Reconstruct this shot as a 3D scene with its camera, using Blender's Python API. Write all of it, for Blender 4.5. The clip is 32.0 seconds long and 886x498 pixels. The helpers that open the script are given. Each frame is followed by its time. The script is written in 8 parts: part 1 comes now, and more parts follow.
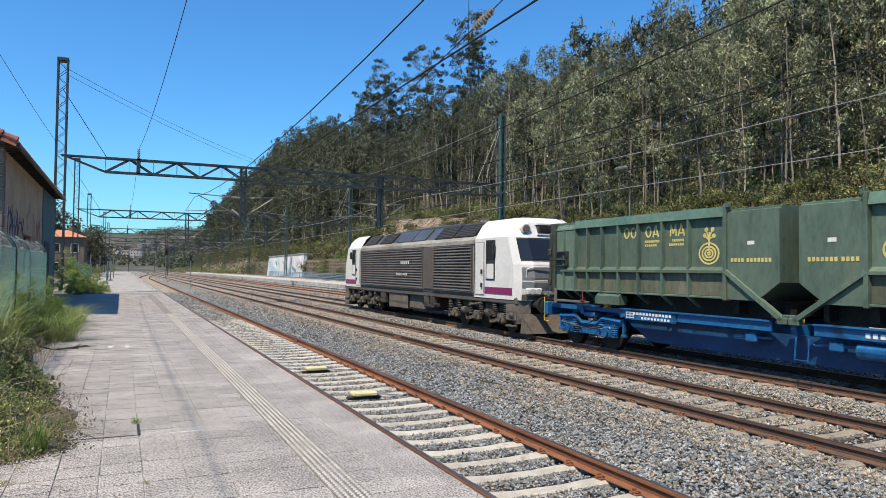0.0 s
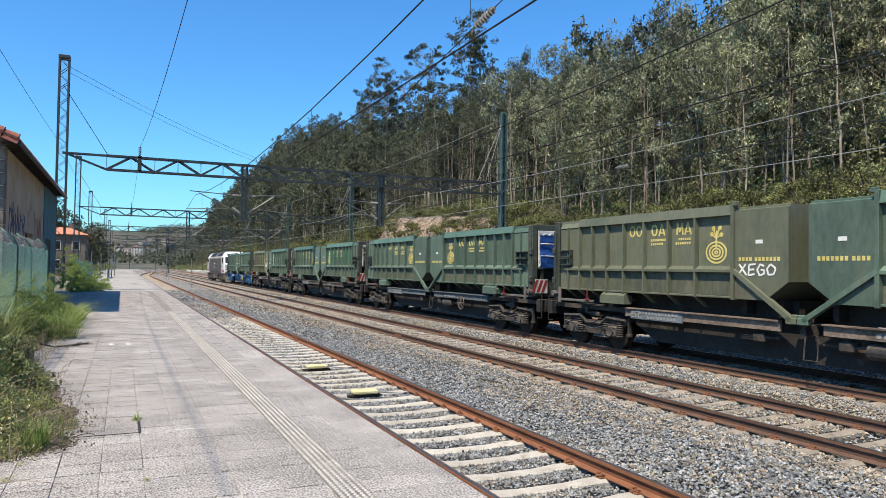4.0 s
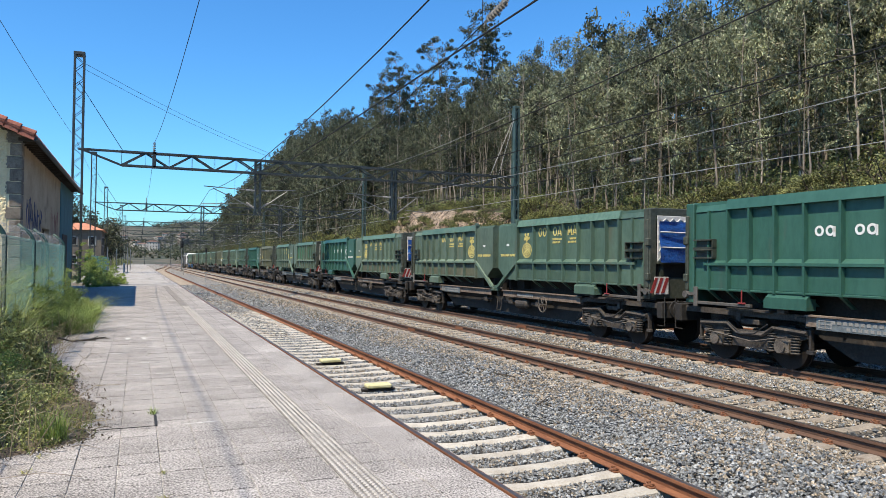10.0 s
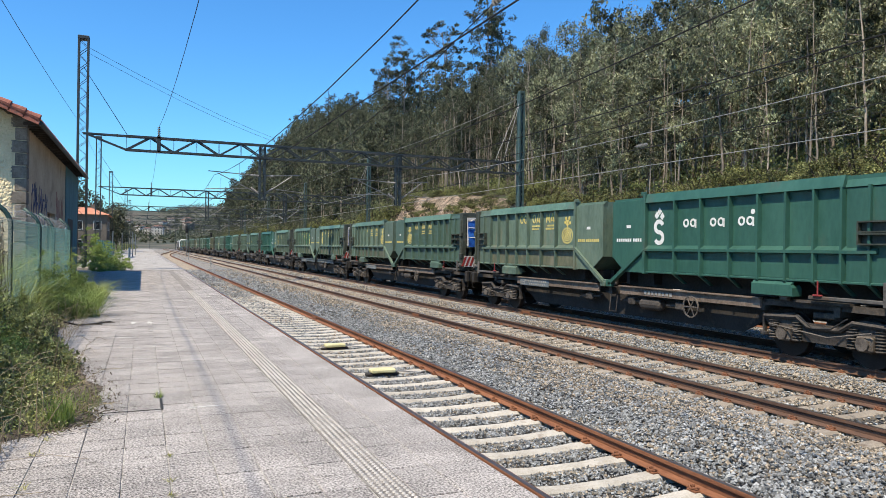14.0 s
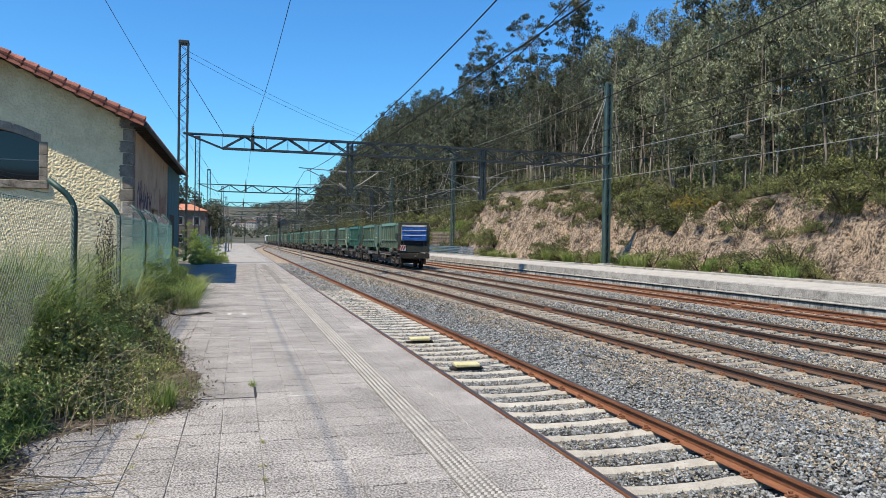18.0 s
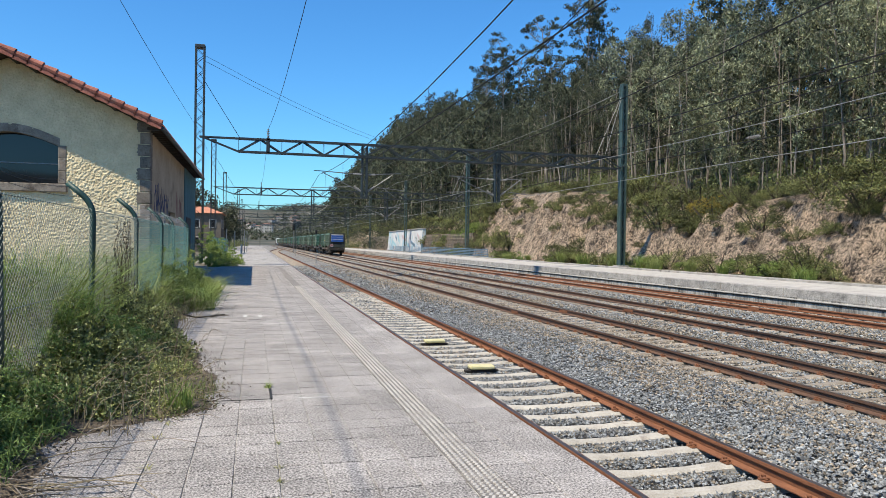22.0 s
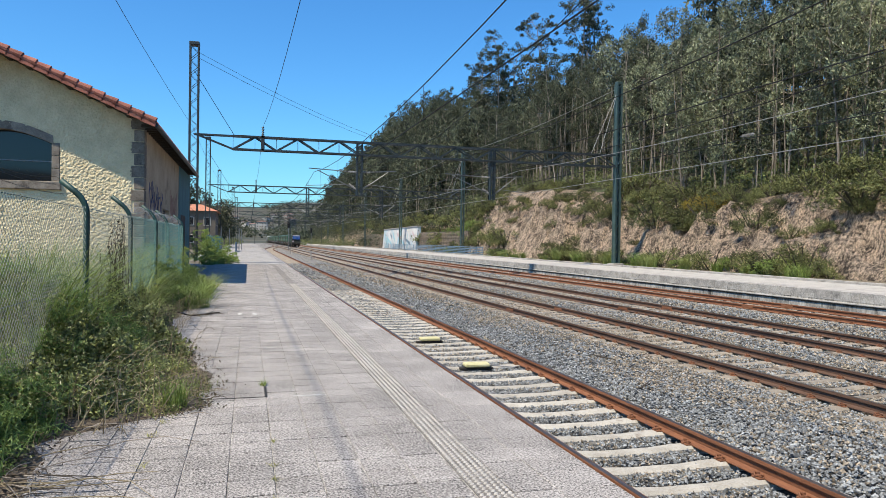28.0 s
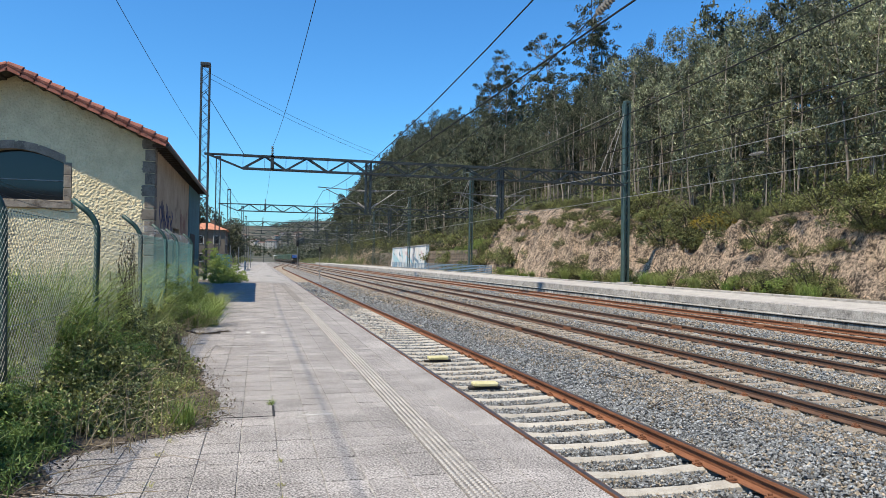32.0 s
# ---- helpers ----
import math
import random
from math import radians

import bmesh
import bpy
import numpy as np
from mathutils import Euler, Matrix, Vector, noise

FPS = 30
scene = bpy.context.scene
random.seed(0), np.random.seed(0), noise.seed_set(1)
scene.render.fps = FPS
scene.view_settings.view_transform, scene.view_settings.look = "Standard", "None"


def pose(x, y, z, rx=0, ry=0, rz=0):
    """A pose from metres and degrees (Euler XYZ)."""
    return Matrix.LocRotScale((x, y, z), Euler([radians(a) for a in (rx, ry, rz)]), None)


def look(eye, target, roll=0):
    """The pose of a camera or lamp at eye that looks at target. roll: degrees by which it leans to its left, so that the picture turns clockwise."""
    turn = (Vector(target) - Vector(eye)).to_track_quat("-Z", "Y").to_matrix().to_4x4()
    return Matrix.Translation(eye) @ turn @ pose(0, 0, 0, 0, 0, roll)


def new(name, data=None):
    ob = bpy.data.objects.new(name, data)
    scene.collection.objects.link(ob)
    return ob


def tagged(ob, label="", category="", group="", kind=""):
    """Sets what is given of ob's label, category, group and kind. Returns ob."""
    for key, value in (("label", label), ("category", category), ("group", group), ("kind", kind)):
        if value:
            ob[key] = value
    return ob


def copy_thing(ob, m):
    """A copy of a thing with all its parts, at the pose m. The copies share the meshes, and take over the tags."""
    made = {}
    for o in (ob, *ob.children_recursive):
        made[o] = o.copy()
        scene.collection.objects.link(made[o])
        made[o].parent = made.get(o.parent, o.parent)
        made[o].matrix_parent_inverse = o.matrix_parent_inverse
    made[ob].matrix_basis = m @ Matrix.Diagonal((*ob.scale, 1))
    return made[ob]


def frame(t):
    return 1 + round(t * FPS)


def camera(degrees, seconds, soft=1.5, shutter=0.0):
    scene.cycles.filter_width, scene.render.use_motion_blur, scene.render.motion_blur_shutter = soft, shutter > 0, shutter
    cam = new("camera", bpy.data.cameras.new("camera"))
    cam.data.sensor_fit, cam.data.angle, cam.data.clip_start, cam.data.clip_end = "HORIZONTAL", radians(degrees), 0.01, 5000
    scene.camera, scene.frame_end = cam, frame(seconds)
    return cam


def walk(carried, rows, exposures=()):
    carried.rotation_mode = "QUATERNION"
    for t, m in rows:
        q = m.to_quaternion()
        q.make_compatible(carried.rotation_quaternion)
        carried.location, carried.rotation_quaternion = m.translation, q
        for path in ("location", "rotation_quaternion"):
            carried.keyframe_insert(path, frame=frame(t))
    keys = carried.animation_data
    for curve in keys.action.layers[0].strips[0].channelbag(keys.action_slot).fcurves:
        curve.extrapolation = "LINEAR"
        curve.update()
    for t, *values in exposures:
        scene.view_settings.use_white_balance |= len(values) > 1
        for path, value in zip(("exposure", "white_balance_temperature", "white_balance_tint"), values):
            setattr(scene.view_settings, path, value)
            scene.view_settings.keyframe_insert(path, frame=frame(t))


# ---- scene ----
# ---- camera and its walk ----
# seconds, degrees to the right of the tracks, degrees up, degrees of lean
VIEW = [
    (0, 24.46, 1.74, 0.65), (0.5, 24.36, 1.61, 0.70), (1, 24.32, 1.55, 0.75), (1.5, 24.36, 1.51, 0.78),
    (2, 24.41, 1.52, 0.81), (2.5, 24.41, 1.57, 0.82), (3, 24.39, 1.60, 0.80), (3.5, 24.38, 1.63, 0.79),
    (5.5, 24.45, 1.36, 0.84), (6, 24.40, 1.24, 0.83), (6.5, 24.30, 1.17, 0.87), (7, 24.17, 1.16, 0.86),
    (7.5, 24.01, 1.22, 0.90), (8, 23.82, 1.28, 0.88), (8.5, 23.64, 1.32, 0.79), (9, 23.50, 1.30, 0.73),
    (9.5, 23.40, 1.24, 0.66), (10, 23.35, 1.12, 0.64), (10.5, 23.34, 0.97, 0.62), (11, 23.31, 0.80, 0.66),
    (11.5, 23.30, 0.62, 0.77), (12, 23.26, 0.41, 0.77), (12.5, 23.22, 0.28, 0.86), (13, 23.18, 0.15, 0.85),
    (13.5, 23.12, 0.04, 0.84), (14, 23.01, -0.05, 0.83), (14.5, 22.70, -0.11, 0.82), (16.5, 18.42, -0.28, 0.83),
    (17, 17.42, -0.36, 0.85), (17.5, 16.69, -0.48, 0.85), (18, 16.18, -0.58, 0.90), (18.5, 15.77, -0.65, 0.92),
    (19, 15.46, -0.71, 1.01), (19.5, 15.25, -0.71, 1.05), (20, 15.11, -0.69, 1.08), (20.5, 15.03, -0.68, 1.00),
    (21, 15.01, -0.60, 0.96), (21.5, 14.99, -0.52, 0.92), (22, 15.00, -0.42, 0.83), (22.5, 15.01, -0.31, 0.78),
    (23, 15.03, -0.24, 0.80), (23.5, 15.06, -0.20, 0.85), (24, 15.08, -0.24, 0.90), (24.5, 15.09, -0.30, 0.96),
    (25, 15.08, -0.37, 1.04), (25.5, 15.06, -0.49, 0.99), (27.5, 15.32, -0.66, 0.86), (28, 15.40, -0.59, 0.84),
    (28.5, 15.46, -0.47, 0.82), (29, 15.45, -0.28, 0.83), (29.5, 15.35, -0.02, 0.78), (30, 15.19, 0.21, 0.73),
    (30.5, 14.99, 0.41, 0.73), (31, 14.81, 0.56, 0.77), (31.5, 14.73, 0.70, 0.80), (32, 14.70, 0.91, 0.84),
]
EYE = (0.0, 0.0, 1.60)
cam = camera(64.2, 32.0, soft=0.5)
walk(cam, [(t, pose(*EYE, 90 + up, 0, -turn) @ pose(0, 0, 0, 0, 0, lean)) for t, turn, up, lean in VIEW],
     exposures=[(0.0, 0.49, 6700, 13), (2.0, 0.64, 6700, 13), (14.0, 0.64, 6700, 13), (17.0, 0.49, 6600, 12), (32.0, 0.49, 6600, 12)])

# ---- world, sun, exposure ----
SUN_WAY = Vector((0.532, 0.30, -1.0)).normalized()
world = bpy.data.worlds.new("sky")
scene.world = world
world.use_nodes = True
wn = world.node_tree.nodes
sky = wn.new("ShaderNodeTexSky")
sky.sky_type = "NISHITA"
sky.sun_disc = False
sky.sun_elevation = radians(58.6)
sky.sun_rotation = radians(240.6)
sky.air_density, sky.dust_density, sky.ozone_density = 1.0, 0.8, 0.9
wn["Background"].inputs["Strength"].default_value = 0.105
deep = wn.new("ShaderNodeHueSaturation")
deep.inputs["Saturation"].default_value = 1.2
tint = wn.new("ShaderNodeMix")
tint.data_type, tint.blend_type = "RGBA", "MULTIPLY"
tint.inputs[0].default_value = 1.0
tint.inputs[7].default_value = (0.50, 1.03, 1.37, 1.0)
world.node_tree.links.new(sky.outputs[0], deep.inputs["Color"])
world.node_tree.links.new(deep.outputs[0], tint.inputs[6])
world.node_tree.links.new(tint.outputs[2], wn["Background"].inputs["Color"])
sun_data = bpy.data.lights.new("sun", "SUN")
sun_data.energy, sun_data.angle, sun_data.color = 5.0, radians(0.53), (1.0, 0.895, 0.70)
sun = new("sun", sun_data)
sun.matrix_world = look((-40, -5, 80), Vector((-40, -5, 80)) + SUN_WAY)
scene.view_settings.exposure = 0.0

# ---- materials ----
MATS = {}


def shade(name, c1, c2, scale=3.0, rough=0.85, bump=0.3, metal=0.0, fine=8.0, spots=None, spot_scale=1.0, spot_cut=0.58,
          vary=0.0, dist=0.02, island=0.0, stretch=(1, 1, 1), through_light=0.0, moving=False, coarse=1.0, grain=0.8, spec=0.5):
    """A surface with grain at two scales, optional stains, and a change from object to object or piece to piece."""
    m = bpy.data.materials.new(name)
    m.use_nodes = True
    nt = m.node_tree
    b = nt.nodes["Principled BSDF"]

    def node(kind, **kw):
        n = nt.nodes.new(kind)
        for k, v in kw.items():
            n.inputs[k].default_value = v
        return n

    tc = node("ShaderNodeTexCoord")
    mp = node("ShaderNodeMapping")
    mp.inputs["Scale"].default_value = stretch
    nt.links.new(tc.outputs["Object"] if moving else node("ShaderNodeNewGeometry").outputs["Position"], mp.inputs["Vector"])
    n1 = node("ShaderNodeTexNoise", Scale=scale, Detail=6.0, Roughness=0.65)
    n2 = node("ShaderNodeTexNoise", Scale=scale * fine, Detail=4.0, Roughness=0.7)
    for n in (n1, n2):
        nt.links.new(mp.outputs[0], n.inputs["Vector"])
    mix = node("ShaderNodeMath")
    mix.operation = "MULTIPLY_ADD"
    nt.links.new(n2.outputs["Fac"], mix.inputs[0])
    mix.inputs[1].default_value = grain
    add = node("ShaderNodeMath")
    add.operation = "ADD"
    low = node("ShaderNodeMath")
    low.operation = "MULTIPLY"
    nt.links.new(n1.outputs["Fac"], low.inputs[0])
    low.inputs[1].default_value = coarse
    nt.links.new(low.outputs[0], mix.inputs[2])
    nt.links.new(mix.outputs[0], add.inputs[0])
    add.inputs[1].default_value = 0.5 - coarse / 2 - grain / 2
    ramp = node("ShaderNodeValToRGB")
    ramp.color_ramp.elements[0].position, ramp.color_ramp.elements[1].position = 0.3, 0.7
    ramp.color_ramp.elements[0].color, ramp.color_ramp.elements[1].color = (*c1, 1), (*c2, 1)
    nt.links.new(add.outputs[0], ramp.inputs[0])
    colour = ramp.outputs[0]
    if spots:
        n3 = node("ShaderNodeTexNoise", Scale=spot_scale, Detail=5.0, Roughness=0.7)
        nt.links.new(mp.outputs[0], n3.inputs["Vector"])
        r3 = node("ShaderNodeValToRGB")
        r3.color_ramp.elements[0].position, r3.color_ramp.elements[1].position = spot_cut, min(0.99, spot_cut + 0.1)
        nt.links.new(n3.outputs["Fac"], r3.inputs[0])
        mx = node("ShaderNodeMix")
        mx.data_type = "RGBA"
        nt.links.new(r3.outputs[0], mx.inputs[0])
        nt.links.new(colour, mx.inputs[6])
        mx.inputs[7].default_value = (*spots, 1)
        colour = mx.outputs[2]
    if vary or island:
        hsv = node("ShaderNodeHueSaturation")
        value = None
        for a, kind, out in ((vary, "ShaderNodeObjectInfo", "Random"), (island, "ShaderNodeNewGeometry", "Random Per Island")):
            if not a:
                continue
            mr = node("ShaderNodeMapRange")
            mr.inputs["To Min"].default_value, mr.inputs["To Max"].default_value = 1 - a, 1 + a
            nt.links.new(node(kind).outputs[out], mr.inputs["Value"])
            if value is None:
                value = mr.outputs[0]
            else:
                both = node("ShaderNodeMath")
                both.operation = "MULTIPLY"
                nt.links.new(value, both.inputs[0])
                nt.links.new(mr.outputs[0], both.inputs[1])
                value = both.outputs[0]
        nt.links.new(value, hsv.inputs["Value"])
        nt.links.new(colour, hsv.inputs["Color"])
        colour = hsv.outputs[0]
    nt.links.new(colour, b.inputs["Base Color"])
    b.inputs["Roughness"].default_value, b.inputs["Metallic"].default_value = rough, metal
    b.inputs["Specular IOR Level"].default_value = spec
    if bump:
        bp = node("ShaderNodeBump", Strength=bump, Distance=dist)
        nt.links.new(add.outputs[0], bp.inputs["Height"])
        nt.links.new(bp.outputs[0], b.inputs["Normal"])
    if through_light:
        tr = node("ShaderNodeBsdfTranslucent")
        nt.links.new(colour, tr.inputs["Color"])
        ms = node("ShaderNodeMixShader")
        ms.inputs[0].default_value = through_light
        nt.links.new(b.outputs[0], ms.inputs[1])
        nt.links.new(tr.outputs[0], ms.inputs[2])
        nt.links.new(ms.outputs[0], nt.nodes["Material Output"].inputs["Surface"])
    MATS[name] = m
    return m


def glass(name, tint, rough=0.05):
    m = bpy.data.materials.new(name)
    m.use_nodes = True
    b = m.node_tree.nodes["Principled BSDF"]
    b.inputs["Base Color"].default_value = (*tint, 1)
    b.inputs["Roughness"].default_value = rough
    b.inputs["Metallic"].default_value = 0.0
    b.inputs["IOR"].default_value = 1.5
    b.inputs["Specular IOR Level"].default_value = 0.5
    MATS[name] = m
    return m


TILE = shade("platform_tile", (0.044, 0.0408, 0.0384), (0.448, 0.42, 0.4), 1.1, 0.9, 0.5, fine=55, vary=0.10, coarse=0.4, grain=1.75, dist=0.004, spots=(0.192, 0.18, 0.172), spot_scale=0.9, spot_cut=0.66)
TILE_FAR = shade("platform_tile_far", (0.044, 0.0408, 0.0384), (0.448, 0.42, 0.4), 1.1, 0.9, 0.5, fine=55, island=0.10, coarse=0.4, grain=1.75, dist=0.004, spots=(0.192, 0.18, 0.172), spot_scale=0.9, spot_cut=0.66)
STUD = shade("tactile_stud", (0.272, 0.256, 0.236), (0.48, 0.452, 0.416), 3.0, 0.8, 0.1, fine=20)
TACTILE = shade("tactile_tile", (0.068, 0.0624, 0.0576), (0.28, 0.26, 0.24), 2.0, 0.85, 0.2, fine=30, coarse=0.6, grain=1.2, island=0.08)
JOINT = shade("joint_dirt", (0.09, 0.083, 0.075), (0.44, 0.415, 0.38), 1.8, 0.95, 0.3)
CONCRETE = shade("concrete", (0.216, 0.2, 0.184), (0.376, 0.36, 0.336), 1.5, 0.9, 0.3, fine=14, spots=(0.08, 0.076, 0.072), spot_scale=0.7, spot_cut=0.55)
EDGE_FACE = shade("stained_concrete", (0.10, 0.094, 0.086), (0.46, 0.44, 0.405), 1.3, 0.9, 0.4, fine=7, grain=1.0, stretch=(1, 1, 0.35), spots=(0.045, 0.042, 0.038), spot_scale=1.6, spot_cut=0.57)
EDGE_TOP = shade("speckled_concrete", (0.17, 0.162, 0.152), (0.42, 0.40, 0.37), 2.2, 0.9, 0.4, fine=9, grain=1.1, vary=0.12, spots=(0.10, 0.095, 0.088), spot_scale=1.4, spot_cut=0.60)
PALE_SLAB = shade("pale_concrete", (0.288, 0.272, 0.252), (0.464, 0.44, 0.408), 1.5, 0.9, 0.3, fine=14, spots=(0.192, 0.18, 0.168), spot_scale=0.7, spot_cut=0.60)
SLEEPER_OLD = shade("sleeper_weathered", (0.176, 0.148, 0.116), (0.304, 0.264, 0.216), 3, 0.9, 0.25, fine=16, vary=0.15, spots=(0.12, 0.088, 0.064), spot_scale=2.2, spot_cut=0.55)
SLEEPER = shade("sleeper_concrete", (0.288, 0.264, 0.224), (0.44, 0.416, 0.368), 3, 0.9, 0.25, fine=16, vary=0.10, spots=(0.192, 0.152, 0.12), spot_scale=2.2, spot_cut=0.6)
RAIL_RUST = shade("rail_rust", (0.12, 0.044, 0.02), (0.216, 0.088, 0.04), 4, 0.75, 0.3, fine=12, stretch=(1, 0.2, 1))
RAIL_BROWN = shade("rail_brown", (0.06, 0.032, 0.0216), (0.12, 0.064, 0.04), 4, 0.75, 0.3, fine=12, stretch=(1, 0.2, 1))
RAIL_TOP = shade("rail_head", (0.128, 0.096, 0.08), (0.24, 0.2, 0.176), 4, 0.35, 0.1, metal=0.8, stretch=(1, 0.1, 1))
RAIL_TOP_RUST = shade("rail_head_rusty", (0.2, 0.072, 0.032), (0.288, 0.12, 0.056), 4, 0.7, 0.2, stretch=(1, 0.1, 1))
BALLAST = shade("ballast_bed", (0.045, 0.043, 0.04), (0.33, 0.315, 0.29), 3.5, 0.95, 1.0, fine=6, dist=0.05, grain=1.3, spots=(0.27, 0.22, 0.165), spot_scale=0.35, spot_cut=0.56)
# near bed coloured almost black for the shade between the loose stones
BED_SHADE = shade("ballast_gap_shade", (0.02, 0.02, 0.0192), (0.08, 0.076, 0.072), 9, 0.95, 1.0, fine=3, dist=0.05)
STONE = shade("ballast_stone", (0.0854, 0.0904, 0.0933), (0.2716, 0.284, 0.2883), 6, 0.85, 0.3, fine=8, island=0.62)
STONE_TAN = shade("ballast_stone_tan", (0.12, 0.0984, 0.072), (0.336, 0.284, 0.22), 6, 0.88, 0.3, fine=8, island=0.6)
SOIL = shade("soil", (0.08, 0.06, 0.04), (0.176, 0.144, 0.096), 0.8, 0.95, 0.6, fine=20, spots=(0.056, 0.072, 0.024), spot_scale=0.3, spot_cut=0.5)
FAR_HILL = shade("distant_hillside", (0.044, 0.0416, 0.0272), (0.12, 0.1, 0.0704), 0.03, 0.95, 0.0, fine=7, spots=(0.024, 0.0336, 0.016), spot_scale=0.02, spot_cut=0.46)
HILL = shade("forest_floor", (0.02, 0.02, 0.0112), (0.06, 0.0496, 0.0304), 0.4, 0.95, 0.8, fine=12, spots=(0.04, 0.06, 0.016), spot_scale=0.2, spot_cut=0.5)
ROCK = shade("cut_rock", (0.0512, 0.0364, 0.027), (0.7812, 0.5961, 0.4365), 1.1, 0.95, 1.0, grain=1.5, fine=7, dist=0.6, spots=(0.0605, 0.0455, 0.0324), spot_scale=0.9, spot_cut=0.55, stretch=(1, 1, 0.7))
STEEL_DARK = shade("dark_painted_steel", (0.0096, 0.016, 0.0192), (0.028, 0.04, 0.044), 3, 0.55, 0.1, spots=(0.048, 0.028, 0.016), spot_scale=2, spot_cut=0.68)
STEEL_GREEN = shade("mast_green_paint", (0.0224, 0.044, 0.04), (0.052, 0.088, 0.08), 2, 0.5, 0.1, spots=(0.08, 0.056, 0.04), spot_scale=2, spot_cut=0.68)
GALV = shade("galvanised_steel", (0.1232, 0.1288, 0.1344), (0.224, 0.2296, 0.2352), 8, 0.45, 0.1, metal=0.6)
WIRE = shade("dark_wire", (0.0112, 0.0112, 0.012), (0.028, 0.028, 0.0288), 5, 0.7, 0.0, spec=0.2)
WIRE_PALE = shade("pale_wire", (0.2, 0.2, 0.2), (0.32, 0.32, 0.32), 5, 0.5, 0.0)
PORCELAIN = shade("insulator_glaze", (0.168, 0.1568, 0.14), (0.28, 0.2688, 0.252), 5, 0.3, 0.0)
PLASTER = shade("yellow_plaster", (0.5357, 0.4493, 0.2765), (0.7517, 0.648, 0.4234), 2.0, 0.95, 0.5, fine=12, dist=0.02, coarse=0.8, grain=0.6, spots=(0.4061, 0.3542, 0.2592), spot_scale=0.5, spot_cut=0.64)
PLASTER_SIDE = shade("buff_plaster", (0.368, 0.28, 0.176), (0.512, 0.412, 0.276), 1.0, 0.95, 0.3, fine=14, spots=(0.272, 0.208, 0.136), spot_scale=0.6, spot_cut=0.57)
TEAL_WALL = shade("teal_board", (0.032, 0.12, 0.144), (0.064, 0.192, 0.216), 1.5, 0.8, 0.2, stretch=(1, 1, 0.3))
GRANITE = shade("granite", (0.104, 0.088, 0.072), (0.264, 0.232, 0.192), 3, 0.9, 0.5, fine=14, vary=0.30, spots=(0.072, 0.06, 0.048), spot_scale=1.8, spot_cut=0.55)
ROOF_TILE = shade("clay_tile", (0.192, 0.06, 0.0416), (0.352, 0.132, 0.092), 2.5, 0.85, 0.3, vary=0.18, spots=(0.136, 0.072, 0.056), spot_scale=2, spot_cut=0.60)
WOOD_DARK = shade("dark_wood", (0.024, 0.0176, 0.0128), (0.056, 0.04, 0.028), 3, 0.8, 0.3, stretch=(1, 0.2, 1))
GLASS_DARK = glass("window_glass", (0.012, 0.014, 0.018))
FENCE_GREEN = shade("fence_green", (0.0064, 0.0304, 0.0264), (0.0144, 0.056, 0.048), 4, 0.55, 0.1)
FENCE_WIRE = shade("fence_wire_green", (0.0528, 0.144, 0.131), (0.0968, 0.216, 0.1997), 4, 0.4, 0.0)
FENCE_GREY = shade("fence_wire_grey", (0.1619, 0.1914, 0.1693), (0.2502, 0.2797, 0.2502), 4, 0.4, 0.0)
LEAF_UNDER = shade("undergrowth_leaf", (0.0237, 0.0389, 0.0127), (0.2044, 0.2229, 0.0741), 0.8, 0.55, 0.0, fine=5, island=0.4, spots=(0.2152, 0.1715, 0.0741), spot_scale=0.3, spot_cut=0.63, through_light=0.1)
BARK = shade("eucalyptus_bark", (0.105, 0.085, 0.068), (0.4, 0.355, 0.3), 1.2, 0.9, 0.4, fine=6, vary=0.3, stretch=(1, 1, 0.15), spots=(0.07, 0.052, 0.04), spot_scale=1.2, spot_cut=0.52)
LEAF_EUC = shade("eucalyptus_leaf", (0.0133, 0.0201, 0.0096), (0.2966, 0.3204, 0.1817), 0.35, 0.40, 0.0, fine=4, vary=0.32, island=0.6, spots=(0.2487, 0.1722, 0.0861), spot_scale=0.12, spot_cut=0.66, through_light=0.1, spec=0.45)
# darker than LEAF_EUC: the shade in the farther wood is put into the colour
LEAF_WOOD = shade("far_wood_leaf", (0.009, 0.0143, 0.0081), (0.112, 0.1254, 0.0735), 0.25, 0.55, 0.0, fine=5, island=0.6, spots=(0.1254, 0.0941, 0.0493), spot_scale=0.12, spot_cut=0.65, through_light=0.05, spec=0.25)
LEAF_BUSH = shade("bush_leaf", (0.0121, 0.0183, 0.0067), (0.2159, 0.2266, 0.0819), 0.8, 0.6, 0.0, fine=5, vary=0.35, island=0.5, spots=(0.2272, 0.1669, 0.067), spot_scale=0.4, spot_cut=0.64, through_light=0.08, spec=0.25)
LEAF_BRAMBLE = shade("bramble_leaf", (0.033, 0.0535, 0.0175), (0.3596, 0.3888, 0.1409), 1.5, 0.42, 0.0, fine=5, island=0.6, spots=(0.3888, 0.3013, 0.1555), spot_scale=1.6, spot_cut=0.60, through_light=0.24)
LEAF_FENNEL = shade("fennel_leaf", (0.0504, 0.1109, 0.0252), (0.2117, 0.3125, 0.0857), 1.2, 0.6, 0.0, fine=5, island=0.4, through_light=0.3)
LEAF_BRIGHT = shade("bright_leaf", (0.069, 0.1196, 0.0221), (0.2484, 0.3224, 0.0782), 1.2, 0.6, 0.0, fine=5, vary=0.15, island=0.4, spots=(0.092, 0.104, 0.0368), spot_scale=1.2, spot_cut=0.60, through_light=0.28)
GORSE = shade("gorse_yellow", (0.16, 0.12, 0.016), (0.336, 0.24, 0.024), 1.0, 0.7, 0.0, fine=5, vary=0.1, through_light=0.2)
